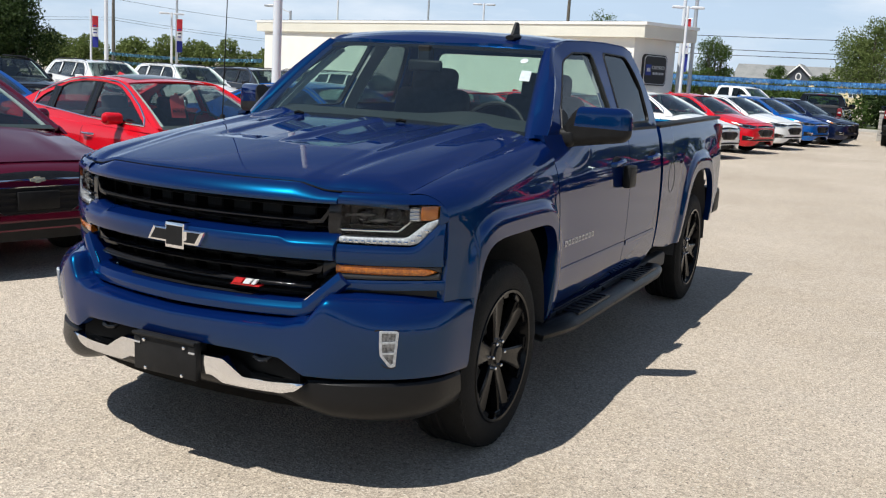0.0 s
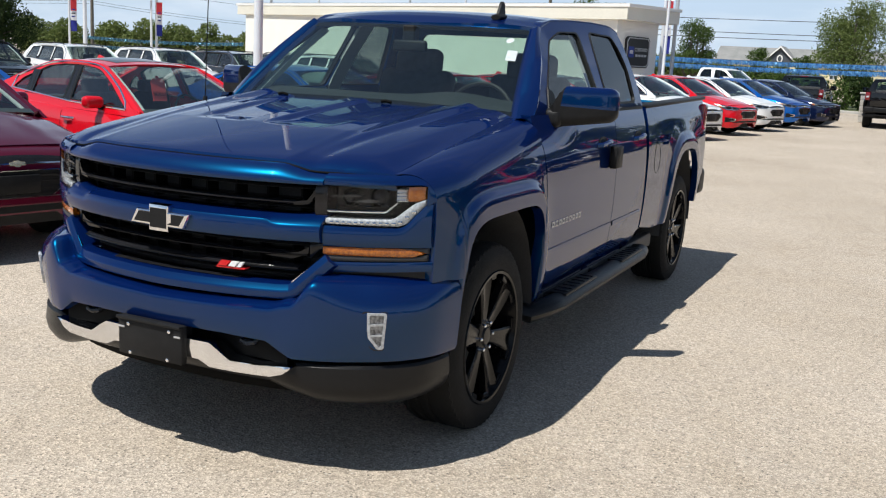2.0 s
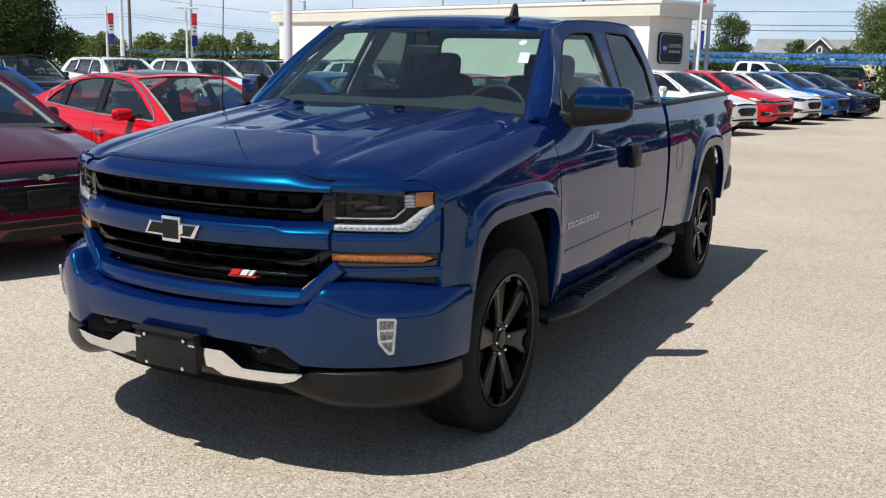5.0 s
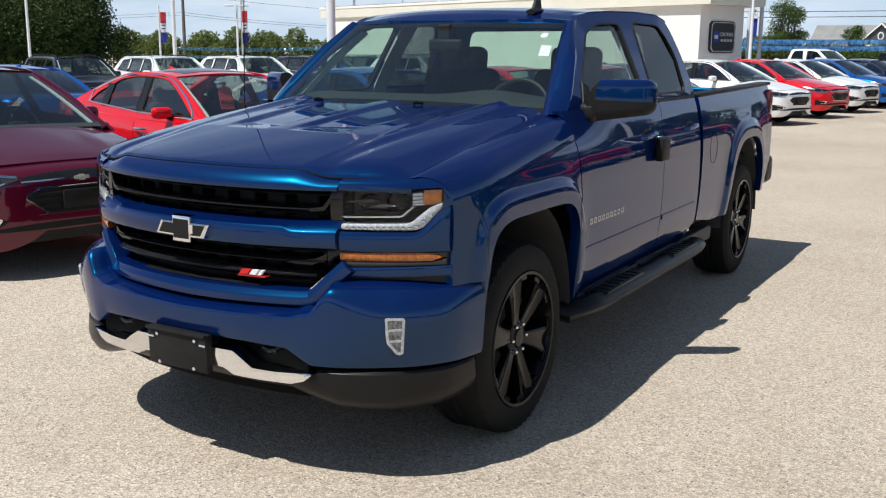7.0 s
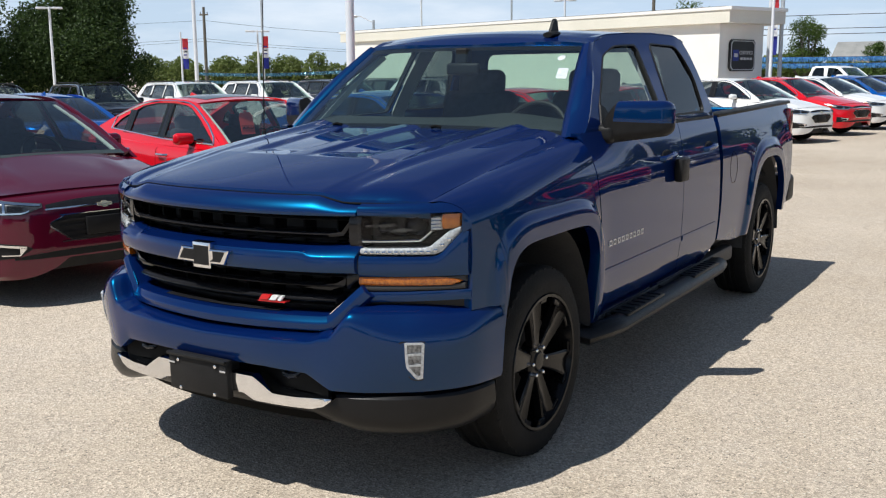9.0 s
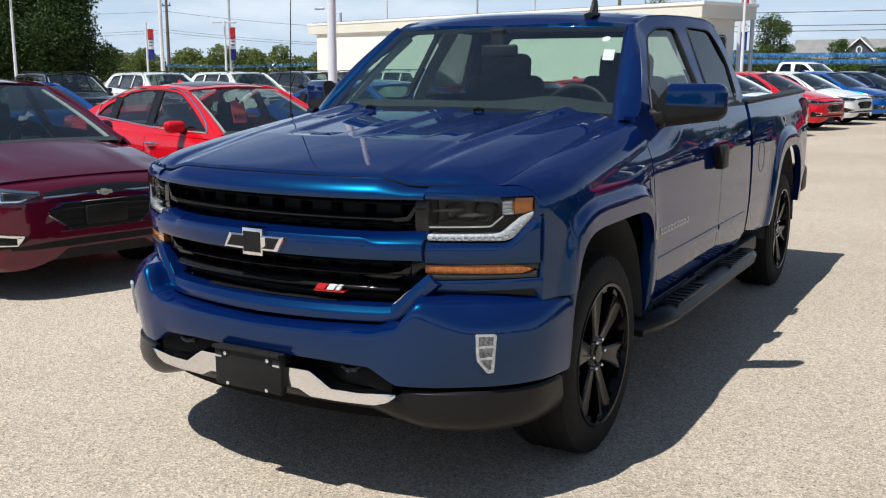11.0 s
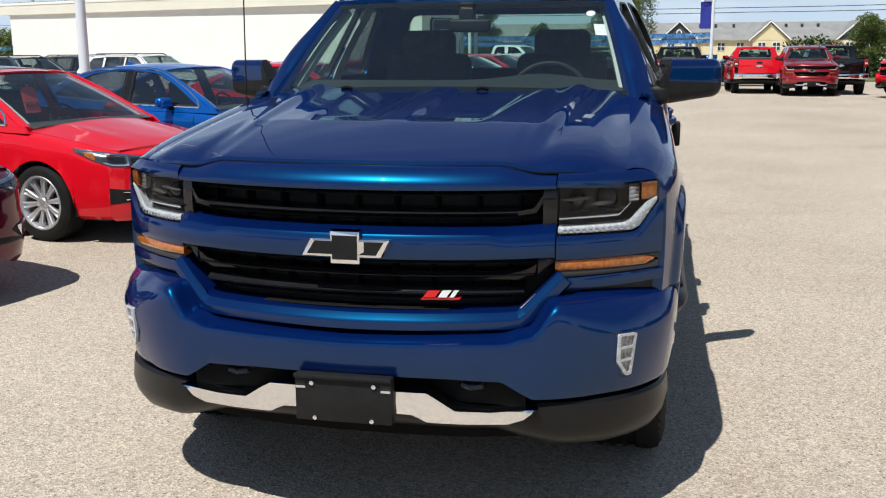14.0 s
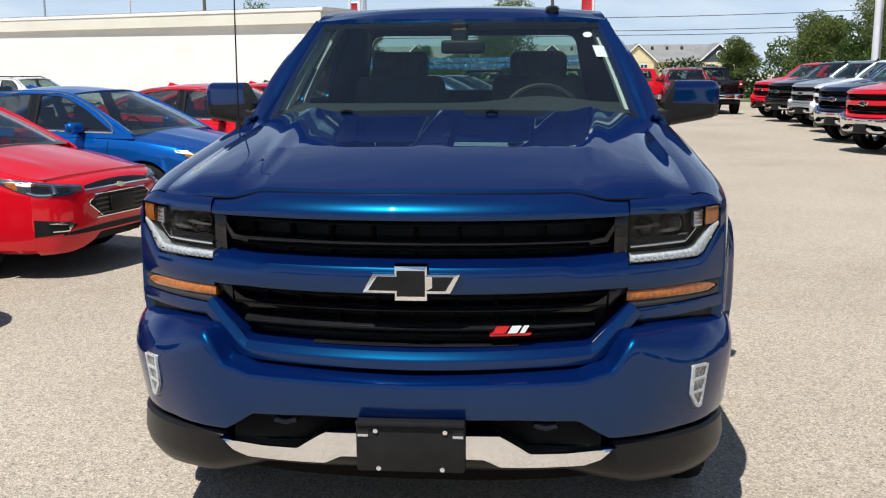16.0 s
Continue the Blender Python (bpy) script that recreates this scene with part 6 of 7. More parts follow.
TINY = {"lug_nut", "lamp_shelf", "strip_cell", "slat_edge", "filler_seam", "air_dam", "surround_trim", "reflector", "lens_end", "holder_lip", "brake_disc", "grille_fin", "name_bar", "tread_rib", "screw", "slot", "step_bracket", "fog_rib", "fog_rim", "rim_tab", "slat_tip", "corner_blade", "lamp_wing", "reflector_rib", "slot_clip", "bumper_gap", "b_pillar_trim", "pillar_cover", "badge_bar", "handle_cup", "door_moulding", "lamp_ring", "projector", "chrome_line", "holder_bracket", "hook_cover", "round_sticker", "window_sticker", "handle_box", "wiper", "well_wall", "mirror_stem", "spare_carrier", "frame_rail", "whip_antenna", "glass_border", "window_seal", "door_gap", "lamp_unit"}
ROW, NEAR = -19.0, -12.5
maroon = build_car("sedan", SEDAN, P_MAROON, "maroon metallic four-door sedan parked nose out on the lot", "car", "row of parked cars")
maroon.matrix_basis = pose(-3.09, 2.06, 0, 0, 0, NEAR + 90)
sed = lambda fresh, label, x, y, h=ROW, size=1.0: parked(maroon, P_MAROON, fresh, label, x, y, h, size=size)
red_car = sed(P_RED, "bright red four-door sedan with a red card behind its windshield", -2.90, 4.85, NEAR, 0.95)
sed(P_BLUE, "bright blue metallic sedan parked beside the red one", -2.50, 7.54, NEAR, 0.95)
sed(P_RED, "red sedan parked between blue and red cars", -1.83, 10.17, NEAR, 0.95)
sed(P_RED, "red sedan parked near the white building", -1.45, 12.85, NEAR, 0.95)
sed(P_GREY, "charcoal sedan parked near the white building", -2.00, 15.8, NEAR, 0.95)
sed(P_WHITE, "white sedan parked in the row behind the truck", -1.75, 20.75)
sed(P_RED, "red sedan parked between two white ones", -1.40, 23.95)
sed(P_WHITE, "white sedan parked between red and blue cars", -1.05, 27.0)
sed(P_BLUE, "bright blue sedan parked beside a black one", -0.60, 30.1)
sed(P_NAVY, "dark navy sedan at the end of the row", 0.12, 32.6)
sed(P_BLACK, "black sedan parked across behind the pickups", 2.55, 43.6, 180)
# dark glass sunroof on the red sedan's roof
roof_mesh = next(o for o in red_car.children if o.name.split(".")[0] == "roof").data
drop_bm = bmesh.new()
drop_bm.from_mesh(roof_mesh)
drop = BVHTree.FromBMesh(drop_bm)
drop_bm.free()
part("sunroof", orient(grid_bm([[drop.ray_cast(Vector((x, y, 3)), Vector((0, 0, -1)))[0] + Vector((0, 0, 0.004)) for y in spread(2.06, 2.62, 9)] for x in spread(-0.42, 0.42, 13)]), (0, 2.4, 0.5)), GLOSSBLACK, red_car, "dark glass sunroof")
# cars standing back to back with the first row
sed(P_BLUE, "blue sedan parked with its tail to the row", -13.3, 7.95, ROW + 180)
sed(P_NAVY, "dark sedan parked with its tail to the row", -12.4, 5.6, ROW + 180)
suv = build_car("suv", SUV, P_WHITE, "white sport utility car with tinted windows", "car", "second row of parked cars")
suv.matrix_basis = pose(-16.46, 20.47, ground_z(-16.46, 20.47), 0, 0, ROW + 90)
su = lambda fresh, label, x, y: parked(suv, P_WHITE, fresh, label, x, y, ROW)
su(P_WHITE, "white sport utility car beside another white one", -17.16, 17.67)
su(P_BLACK, "black sport utility car with tinted windows", -17.86, 14.87)
su(P_BLACK, "black sport utility car parked at the row's end", -18.56, 12.07)
su(P_GREY, "charcoal sport utility car with tinted windows", -15.76, 23.27)
su(P_GREY, "charcoal sport utility car parked by the building", -15.06, 26.07)
su(P_WHITE, "white sport utility car parked in front of the building", -12.0, 24.0)

# pickups
def far_pickup():
    drop = set(TINY)
    ob = copy_thing(truck, pose(-2.9, 41.5, 0, 0, 0, ROW + 90))
    kill = [o for o in ob.children_recursive if o.name.split(".")[0] in drop]
    kill += [c for o in kill for c in o.children_recursive]
    for o in {o.name: o for o in kill}.values():
        bpy.data.objects.remove(o)
    return ob


plain = far_pickup()
tagged(plain, "white crew-cab pickup parked behind the sedans", "pickup truck", "row of parked pickups")
repaint(plain, PAINT, P_WHITE)
pk = lambda fresh, label, x, y, h, size=1.0, g="row of parked pickups": parked(plain, P_WHITE, fresh, label, x, y, h, "pickup truck", g, size)
pk(P_BLACK, "black pickup seen from behind beside a white one", -1.30, 39.0, 90, 0.92)
pk(P_BLACK, "black pickup parked with its tailgate to the lot", 1.75, 39.2, 91, 0.93)
red_tail = pk(P_RED, "bright red pickup parked with its tailgate to the lot", 4.60, 39.4, 90, 0.92)
pk(P_DKRED, "dark red pickup facing the open lot", 6.1, 32.3, -92, 0.92)
black_tail = pk(P_BLACK, "black pickup with a bright rear bumper, tailgate to the lot", 7.25, 38.9, 90, 0.94)
for ob in (red_tail, black_tail):
    for o in ob.children_recursive:
        if o.name.split(".")[0] in ("rear_bumper", "rear_bumper_corner"):
            o.material_slots[0].link = "OBJECT"
            o.material_slots[0].material = CHROME
            o["label"] = "chrome rear bumper"
for fresh, lab, x, y in ((P_BLACK, "black pickup parked at the end of a row", 6.45, 13.3), (P_RED, "red pickup parked nose out in a row", 6.5, 16.1), (P_NAVY, "navy pickup with a bright bumper, parked nose out", 6.85, 19.1), (P_WHITE, "white pickup parked nose out in a row", 7.7, 22.5), (P_SILVER, "silver pickup parked nose out in a row", 7.9, 25.4), (P_BLACK, "black pickup parked nose out in a row", 7.95, 28.3), (P_RED, "red pickup parked nose out at the far end", 8.2, 31.4)):
    ob = pk(fresh, lab, x, y, 180 + 22)
    if y in (16.1, 19.1):
        for o in ob.children_recursive:
            if o.name.split(".")[0] == "front_bumper":
                o.material_slots[0].link = "OBJECT"
                o.material_slots[0].material = CHROME
                o["label"] = "chrome front bumper"
# two pickups out of view, added for dark reflections in the truck's side
for k, (fresh, lab) in enumerate(((P_NAVY, "navy pickup out of view, added for dark reflections in the truck"), (P_BLACK, "black pickup parked nose out in a row"))):
    pk(fresh, lab, 6.5 - 0.05 * k, 10.2 - 3.1 * k, 180 + 22)

# ---- building ----
STUCCO = mottled("cream_white_stucco", (0.80, 0.785, 0.73), (0.86, 0.845, 0.79), 1.2, 0.85, fine=60, bump=0.15)
ROOFEDGE = mottled("white_roof_edging", (0.80, 0.79, 0.75), (0.86, 0.85, 0.81), 0.8, 0.5, fine=30)
FASCIA = mottled("cream_painted_metal", (0.70, 0.67, 0.57), (0.78, 0.75, 0.65), 0.8, 0.6, fine=30)


def plan_prism(pts, z0, z1):
    return prism_bm(pts, lambda u, v, w: (u, v, z0 + w), z1 - z0)


BZ = ground_z(-15, 30) - 0.2
hall = thing("building", "long low cream-white sales building with a flat roof", "building")
EAVE = [(-27.4, 36.2), (-6.35, 29.3), (-5.20, 31.85), (-10.0, 37.0), (-26.5, 40.0)]
cx, cy = sum(p[0] for p in EAVE) / 5, sum(p[1] for p in EAVE) / 5
inset = lambda d: [(p[0] + (cx - p[0]) * d, p[1] + (cy - p[1]) * d * 1.3) for p in EAVE]
part("wall", plan_prism([(p[0] - (0.30 if k == 2 else 0.0), p[1]) for k, p in enumerate(inset(0.045))], BZ, 3.25), STUCCO, hall, smooth=False)
part("fascia", plan_prism(EAVE, 3.17, 3.58), FASCIA, hall, "cream fascia band under the roof edge", smooth=False)
part("roof_edge", plan_prism(inset(-0.008), 3.575, 3.68), ROOFEDGE, hall, smooth=False)
part("roof", plan_prism(inset(0.02), 3.68, 3.70), GREYPL, hall, smooth=False)
W = [(p[0] - (0.30 if k == 2 else 0.0), p[1]) for k, p in enumerate(inset(0.045))]
a, b = Vector((*W[1], 0)), Vector((*W[2], 0))
along = (b - a).normalized()
outw = Vector((along.y, -along.x, 0))
SIGNB = mottled("black_sign_panel", (0.012, 0.012, 0.014), (0.02, 0.02, 0.022), 8, 0.35)
SIGNBLUE = mottled("blue_sign_paint", (0.01, 0.03, 0.22), (0.015, 0.04, 0.28), 8, 0.4)
GREYLET = mottled("pale_grey_letters", (0.5, 0.5, 0.5), (0.6, 0.6, 0.6), 8, 0.5)


def on_wall(u, v, w):
    p = a + along * u + outw * w
    return (p.x, p.y, v)


def text_mesh(body, size, place, material, parent, name="lettering"):
    """Raised lettering; place maps the flat text's (x, y, depth) into space."""
    cu = bpy.data.curves.new("text", "FONT")
    cu.body, cu.size, cu.extrude, cu.align_x = body, size, 0.006, "CENTER"
    tmp = new("tmp", cu)
    dg = bpy.context.evaluated_depsgraph_get()
    me = bpy.data.meshes.new_from_object(tmp.evaluated_get(dg))
    bpy.data.objects.remove(tmp)
    for v in me.vertices:
        v.co = place(v.co.x, v.co.y, v.co.z)
    me.name = name
    me.materials.append(material)
    ob = new(name, me)
    ob.parent = parent
    return ob


on_sign = lambda u, v, w: on_wall(u - 0.02, v - 0.15, w)
sg = thing("wall_sign", "black wall sign with a blue panel and pale lettering", "sign")
notched = lambda d, c: [(0.53 + d + c, 1.78 + d), (1.97 - d - c, 1.78 + d), (1.97 - d, 1.78 + d + c), (1.97 - d, 2.82 - d - c), (1.97 - d - c, 2.82 - d), (0.53 + d + c, 2.82 - d), (0.53 + d, 2.82 - d - c), (0.53 + d, 1.78 + d + c)]
part("sign_panel", prism_bm(notched(0.0, 0.11), lambda u, v, w: on_sign(u, v, w + 0.01), 0.07), SIGNB, sg, smooth=False)
part("sign_border", holed_bm(notched(0.04, 0.10), [notched(0.065, 0.10)], lambda u, v, w: on_sign(u, v, 0.085 + w), 0.012), GREYLET, sg, smooth=False)
part("logo_panel", prism_bm([(0.68, 2.12), (1.00, 2.12), (1.00, 2.48), (0.68, 2.48)], lambda u, v, w: on_sign(u, v, 0.082 + w), 0.012), SIGNBLUE, sg, smooth=False)
part("logo_bar", prism_bm([(0.74, 2.24), (0.94, 2.24), (0.94, 2.36), (0.74, 2.36)], lambda u, v, w: on_sign(u, v, 0.095 + w), 0.006), GREYLET, sg, smooth=False)
text_mesh("CERTIFIED", 0.17, lambda x, y, z: on_sign(1.44 + x, 2.33 + y, 0.09 + z), GREYLET, sg)
for u in (1.12, 1.30, 1.48, 1.66):
    part("lettering_bar", prism_bm([(u, 2.15), (u + 0.13, 2.15), (u + 0.13, 2.23), (u, 2.23)], lambda p, v, w: on_sign(p, v, 0.082 + w), 0.008), GREYLET, sg, smooth=False)

# ---- poles, lamps, banners ----
GALV = mottled("galvanised_steel", (0.42, 0.44, 0.46), (0.55, 0.57, 0.59), 3, 0.45, metal=0.6)
POLEWHITE = mottled("white_painted_steel", (0.66, 0.68, 0.72), (0.76, 0.78, 0.80), 2, 0.45)
WOODPOLE = mottled("weathered_pole_wood", (0.10, 0.085, 0.07), (0.17, 0.15, 0.125), 4, 0.9, fine=40, bump=0.3)
BANRED = mottled("red_banner_cloth", (0.45, 0.02, 0.03), (0.52, 0.03, 0.04), 4, 0.8)
BANBLUE = mottled("blue_banner_cloth", (0.012, 0.02, 0.22), (0.02, 0.03, 0.27), 4, 0.8)
BANWHITE = mottled("white_banner_cloth", (0.72, 0.72, 0.74), (0.80, 0.80, 0.81), 4, 0.8)


def light_pole(x, y, h, r, mat, label, heads=0, turn=0.0):
    z = ground_z(x, y)
    T = thing("light_pole", label, "light pole", "light poles", at=pose(x, y, z, 0, 0, turn))
    part("pole", tube_bm([(0, 0, 0), (0, 0, h * 0.5), (0, 0, h)], [r, r * 0.88, r * 0.75], 14), mat, T)
    part("base", tube_bm([(0, 0, 0), (0, 0, 0.12)], r * 2.0, 14), GALV, T)
    for k in range(heads):
        s = -1 if k else 1
        part("arm", tube_bm([(0, 0, h - 0.06), (s * 0.14, 0, h - 0.05)], 0.025, 8), mat, T)
        part("lamp_head", box_bm(min(s * 0.12, s * 0.52), max(s * 0.12, s * 0.52), -0.14, 0.14, h - 0.09, h - 0.01, 0.02, 2), POLEWHITE, T, "flat white lamp head")
    return T


def banner(x, y, z0, z1, w, cols, label, turn=0.0):
    """A tall cloth flag on a pole's side, of coloured fields from the top down."""
    T = thing("banner", label, "banner", "banners", at=pose(x, y, 0, 0, 0, turn))
    H = (z1 - z0)
    z = z1
    for mat, share in cols:
        zb = z - H * share
        P = [[(0.06 + w * u, 0.04 * math.sin(u * 3 + v * 2.5 + z), zb + (z - zb) * v) for v in spread(0, 1, 7)] for u in spread(0, 1, 9)]
        part("field", shell_bm(P, (0, 0.004, 0)), mat, T)
        z = zb
    for k in (0.30, 0.42, 0.52):
        zz = z1 - H * k
        part("lettering_bar", box_bm(0.06 + w * 0.2, 0.06 + w * 0.8, -0.075, -0.068, zz - 0.05, zz, 0.0), BANBLUE if k != 0.42 else GREYPL, T, smooth=False)
    part("bracket", tube_bm([(0, 0, z1), (w + 0.08, 0, z1)], 0.012, 6), GALV, T)
    return T


light_pole(-7.98, 11.47, 8.5, 0.085, POLEWHITE, "tall white steel light pole among the cars")
light_pole(-5.33, 31.93, 9.0, 0.075, GALV, "tall grey steel light pole behind the building")
light_pole(-5.24, 30.3, 4.30, 0.06, POLEWHITE, "white light pole with two flat lamp heads", 2, 20)
light_pole(-6.23, 34.0, 8.0, 0.075, POLEWHITE, "thick white pole beside the building")
light_pole(3.46, 45.0, 5.5, 0.09, POLEWHITE, "white pole carrying a blue banner")
light_pole(13.0, 34.7, 8.0, 0.13, POLEWHITE, "tall white light pole behind the pickups")
light_pole(13.9, 37.0, 8.0, 0.10, GALV, "tall grey light pole behind the pickups")
light_pole(-28.6, 27.7, 8.0, 0.09, POLEWHITE, "tall white light pole at the lot's edge")
light_pole(-33.3, 24.1, 4.75, 0.065, POLEWHITE, "white light pole with two flat lamp heads", 2, 48)
light_pole(-27.7, 30.6, 3.85, 0.055, POLEWHITE, "white light pole with two flat lamp heads", 2, 48)
light_pole(-27.95, 31.2, 7.0, 0.06, GALV, "grey light pole at the lot's edge")
light_pole(-17.1, 40.0, 5.0 - ground_z(-17.1, 40.0), 0.06, POLEWHITE, "white light pole with two flat lamp heads", 2, 15)
light_pole(-38.5, 75.0, 12.0, 0.10, GALV, "slim grey pole rising behind the building")
light_pole(-47.97, 75.0, 12.0, 0.10, POLEWHITE, "slim white pole rising behind the building")
light_pole(-30.1, 28.3, 3.75, 0.05, POLEWHITE, "white flag pole at the lot's edge")
banner(-30.1, 28.3, 1.90, 3.22, 0.24, ((BANRED, 0.36), (BANWHITE, 0.30), (BANBLUE, 0.34)), "red, white and blue banner on a pole", 40)
banner(-27.85, 31.0, 1.90, 3.34, 0.24, ((BANRED, 0.36), (BANWHITE, 0.30), (BANBLUE, 0.34)), "red, white and blue banner on a pole", 40)
banner(-6.23, 34.0, 2.20, 4.13, 0.22, ((BANRED, 0.36), (BANWHITE, 0.30), (BANBLUE, 0.34)), "red, white and blue banner by the building", 0)
banner(3.46, 45.0, 2.55, 5.2, -0.62, ((BANRED, 0.28), (BANWHITE, 0.26), (BANBLUE, 0.46)), "white and blue banner on a white pole", 0)


def utility_pole(x, y, h, label, arm=0.75):
    z = ground_z(x, y)
    T = thing("utility_pole", label, "utility pole", "utility poles", at=pose(x, y, z, 0, 0, 12))
    part("pole", tube_bm([(0, 0, 0), (0, 0, h)], [0.15, 0.10], 10), WOODPOLE, T)
    part("crossarm", box_bm(-arm / 2, arm / 2, -0.05, 0.05, h - 0.65, h - 0.53, 0.01, 1), WOODPOLE, T)
    for k in (-0.42, 0.0, 0.42):
        part("insulator", tube_bm([(k * arm, 0, h - 0.53), (k * arm, 0, h - 0.36)], [0.04, 0.025], 8), GREYPL, T)
    return T


utility_pole(-54.9, 54.2, 7.2, "weathered wooden utility pole beyond the lot")
utility_pole(-22.96, 68, 11.0, "weathered wooden utility pole behind the building")


def street_lamp(x, y, h, reach):
    z = ground_z(x, y)
    T = thing("street_lamp", "grey street lamp with a curved arm behind the building", "street lamp", at=pose(x, y, z))
    part("pole", tube_bm([(0, 0, 0), (0, 0, h)], [0.10, 0.07], 10), GALV, T)
    part("arm", tube_bm([(0, 0, h - 0.1), (-reach * 0.35, 0, h + 0.02), (-reach * 0.75, 0, h + 0.25), (-reach, 0, h + 0.28)], 0.03, 8), GALV, T)
    b = box_bm(-reach - 0.62, -reach, -0.14, 0.14, h + 0.20, h + 0.33, 0.05, 3)
    for v in b.verts:
        v.co.y *= 0.6 + 0.4 * min(1, (-reach - v.co.x) / 0.35)
    part("lamp_head", b, GALV, T, "flat oval lamp head")


street_lamp(-31.75, 45.0, 4.75 - ground_z(-31.75, 45.0), 1.2)


def wire(p, q, sag, r, label="thin dark overhead wire"):
    p, q = Vector(p), Vector(q)
    pts = [p.lerp(q, t) - Vector((0, 0, sag * 4 * t * (1 - t))) for t in spread(0, 1, 15)]
    return tagged(part("overhead_wire", tube_bm(pts, r, 5), BLACK, None), label, "wire", "overhead wires")


for za, zb, zc in ((6.75, 6.55, 8.0), (5.60, 5.35, 6.6), (5.05, 4.95, 6.1)):
    wire((-34, 90, za), (9, 90, zb), 0.15, 0.03)
    wire((9, 90, zb), (50, 90, zc), 0.3, 0.03)
for za, zb in ((5.9, 6.2), (4.5, 4.9), (4.3, 4.75)):
    wire((-54.9, 54.2, za), (-34, 90, zb), 1.1, 0.012)
    wire((-54.9, 54.2, za), (-100, -20, za), 1.6, 0.010)

# ---- tinsel lines ----
FOIL_B = mottled("blue_foil", (0.03, 0.20, 0.52), (0.28, 0.60, 0.90), 6, 0.25, metal=0.5)
FOIL_T = mottled("teal_foil", (0.05, 0.16, 0.22), (0.20, 0.40, 0.50), 6, 0.25, metal=0.6)


def garland(p, q, sag, mat, label, n, drop):
    """A cord with short foil strips hung close together along it."""
    T = thing("tinsel_garland", label, "garland", "tinsel garlands")
    p, q = Vector(p), Vector(q)
    rng = random.Random(int(p.z * 100 + n))
    at = lambda t: p.lerp(q, t) - Vector((0, 0, sag * 4 * t * (1 - t)))
    part("cord", tube_bm([at(t) for t in spread(0, 1, 24)], 0.008, 5), GREYPL, T)
    bm = bmesh.new()
    for k in range(n):
        c = at((k + rng.random()) / n)
        w, d = 0.004 + 0.010 * rng.random(), drop * (0.45 + 0.75 * rng.random())
        an = rng.random() * math.pi
        e = Vector((math.cos(an) * w, math.sin(an) * w, 0))
        sw = Vector((rng.uniform(-0.04, 0.04), rng.uniform(-0.05, 0.05), -d))
        v = [bm.verts.new(c - e), bm.verts.new(c + e), bm.verts.new(c + e + sw), bm.verts.new(c - e + sw)]
        bm.faces.new(v)
    part("foil", bm, mat, T, smooth=False)
    return T


for k, (z, s) in enumerate(((2.26, 0.10), (1.98, 0.10))):
    garland((-12.0, 43.0, z + 0.05), (3.46, 45.0, z + 0.12), s, FOIL_B, "string of blue foil tinsel across the lot's edge", 4200, 0.20)
    garland((-33.6, 32.4, z - 0.48 - 0.10 * k), (-24.6, 33.0, z - 0.44 - 0.10 * k), s, FOIL_T, "string of teal foil tinsel along the lot's edge", 2200, 0.14)

# ---- trees ----
def leaf_material(name, a, b):
    m, nt, p = nodes_of(name)
    n, l = nt.nodes, nt.links
    geo = n.new("ShaderNodeNewGeometry")
    mix = n.new("ShaderNodeMix")
    mix.data_type = "RGBA"
    mix.inputs["A"].default_value, mix.inputs["B"].default_value = (*a, 1), (*b, 1)
    l.new(geo.outputs["Random Per Island"], mix.inputs["Factor"])
    l.new(mix.outputs["Result"], p.inputs["Base Color"])
    p.inputs["Roughness"].default_value, p.inputs["Specular IOR Level"].default_value = 0.6, 0.3
    tr, mx = n.new("ShaderNodeBsdfTranslucent"), n.new("ShaderNodeMixShader")
    l.new(mix.outputs["Result"], tr.inputs["Color"])
    mx.inputs[0].default_value = 0.40
    l.new(p.outputs[0], mx.inputs[1])
    l.new(tr.outputs[0], mx.inputs[2])
    l.new(mx.outputs[0], n["Material Output"].inputs["Surface"])
    return m


LEAF = leaf_material("leaf_green", (0.038, 0.075, 0.014), (0.105, 0.160, 0.036))
LEAFD = leaf_material("dark_leaf_green", (0.016, 0.036, 0.009), (0.060, 0.100, 0.026))
LEAFY = leaf_material("pale_leaf_and_haze_green", (0.09, 0.13, 0.030), (0.19, 0.23, 0.075))
BARK = mottled("bark", (0.06, 0.048, 0.038), (0.12, 0.10, 0.08), 6, 0.9, fine=60, bump=0.5)


def leaves_mesh(clumps, n, size, rng, hollow=0.45):
    """Small leaf sprays filled into uneven clumps (centre, radii); denser to the outside."""
    verts, faces = [], []
    vol = [c[1][0] * c[1][1] * c[1][2] for c in clumps]
    tot = sum(v ** 0.7 for v in vol)
    for (c, r), vv in zip(clumps, vol):
        for _ in range(int(n * vv ** 0.7 / tot)):
            d = Vector((rng.gauss(0, 1), rng.gauss(0, 1), rng.gauss(0, 1))).normalized()
            k = (hollow + (1 - hollow) * rng.random()) * (0.86 + 0.25 * noise.noise(d * 2.3 + Vector(c)))
            p = Vector((c[0] + d.x * r[0] * k, c[1] + d.y * r[1] * k, c[2] + d.z * r[2] * k))
            s = size * rng.uniform(0.6, 1.3)
            e = Vector((rng.gauss(0, 1), rng.gauss(0, 1), rng.gauss(0, 1))).normalized()
            f = e.cross(Vector((rng.gauss(0, 1), rng.gauss(0, 1), rng.gauss(0, 1)))).normalized()
            i = len(verts)
            verts += [p - e * s, p + f * s * 0.45, p + e * s, p - f * s * 0.45]
            faces.append((i, i + 1, i + 2, i + 3))
    return verts, faces


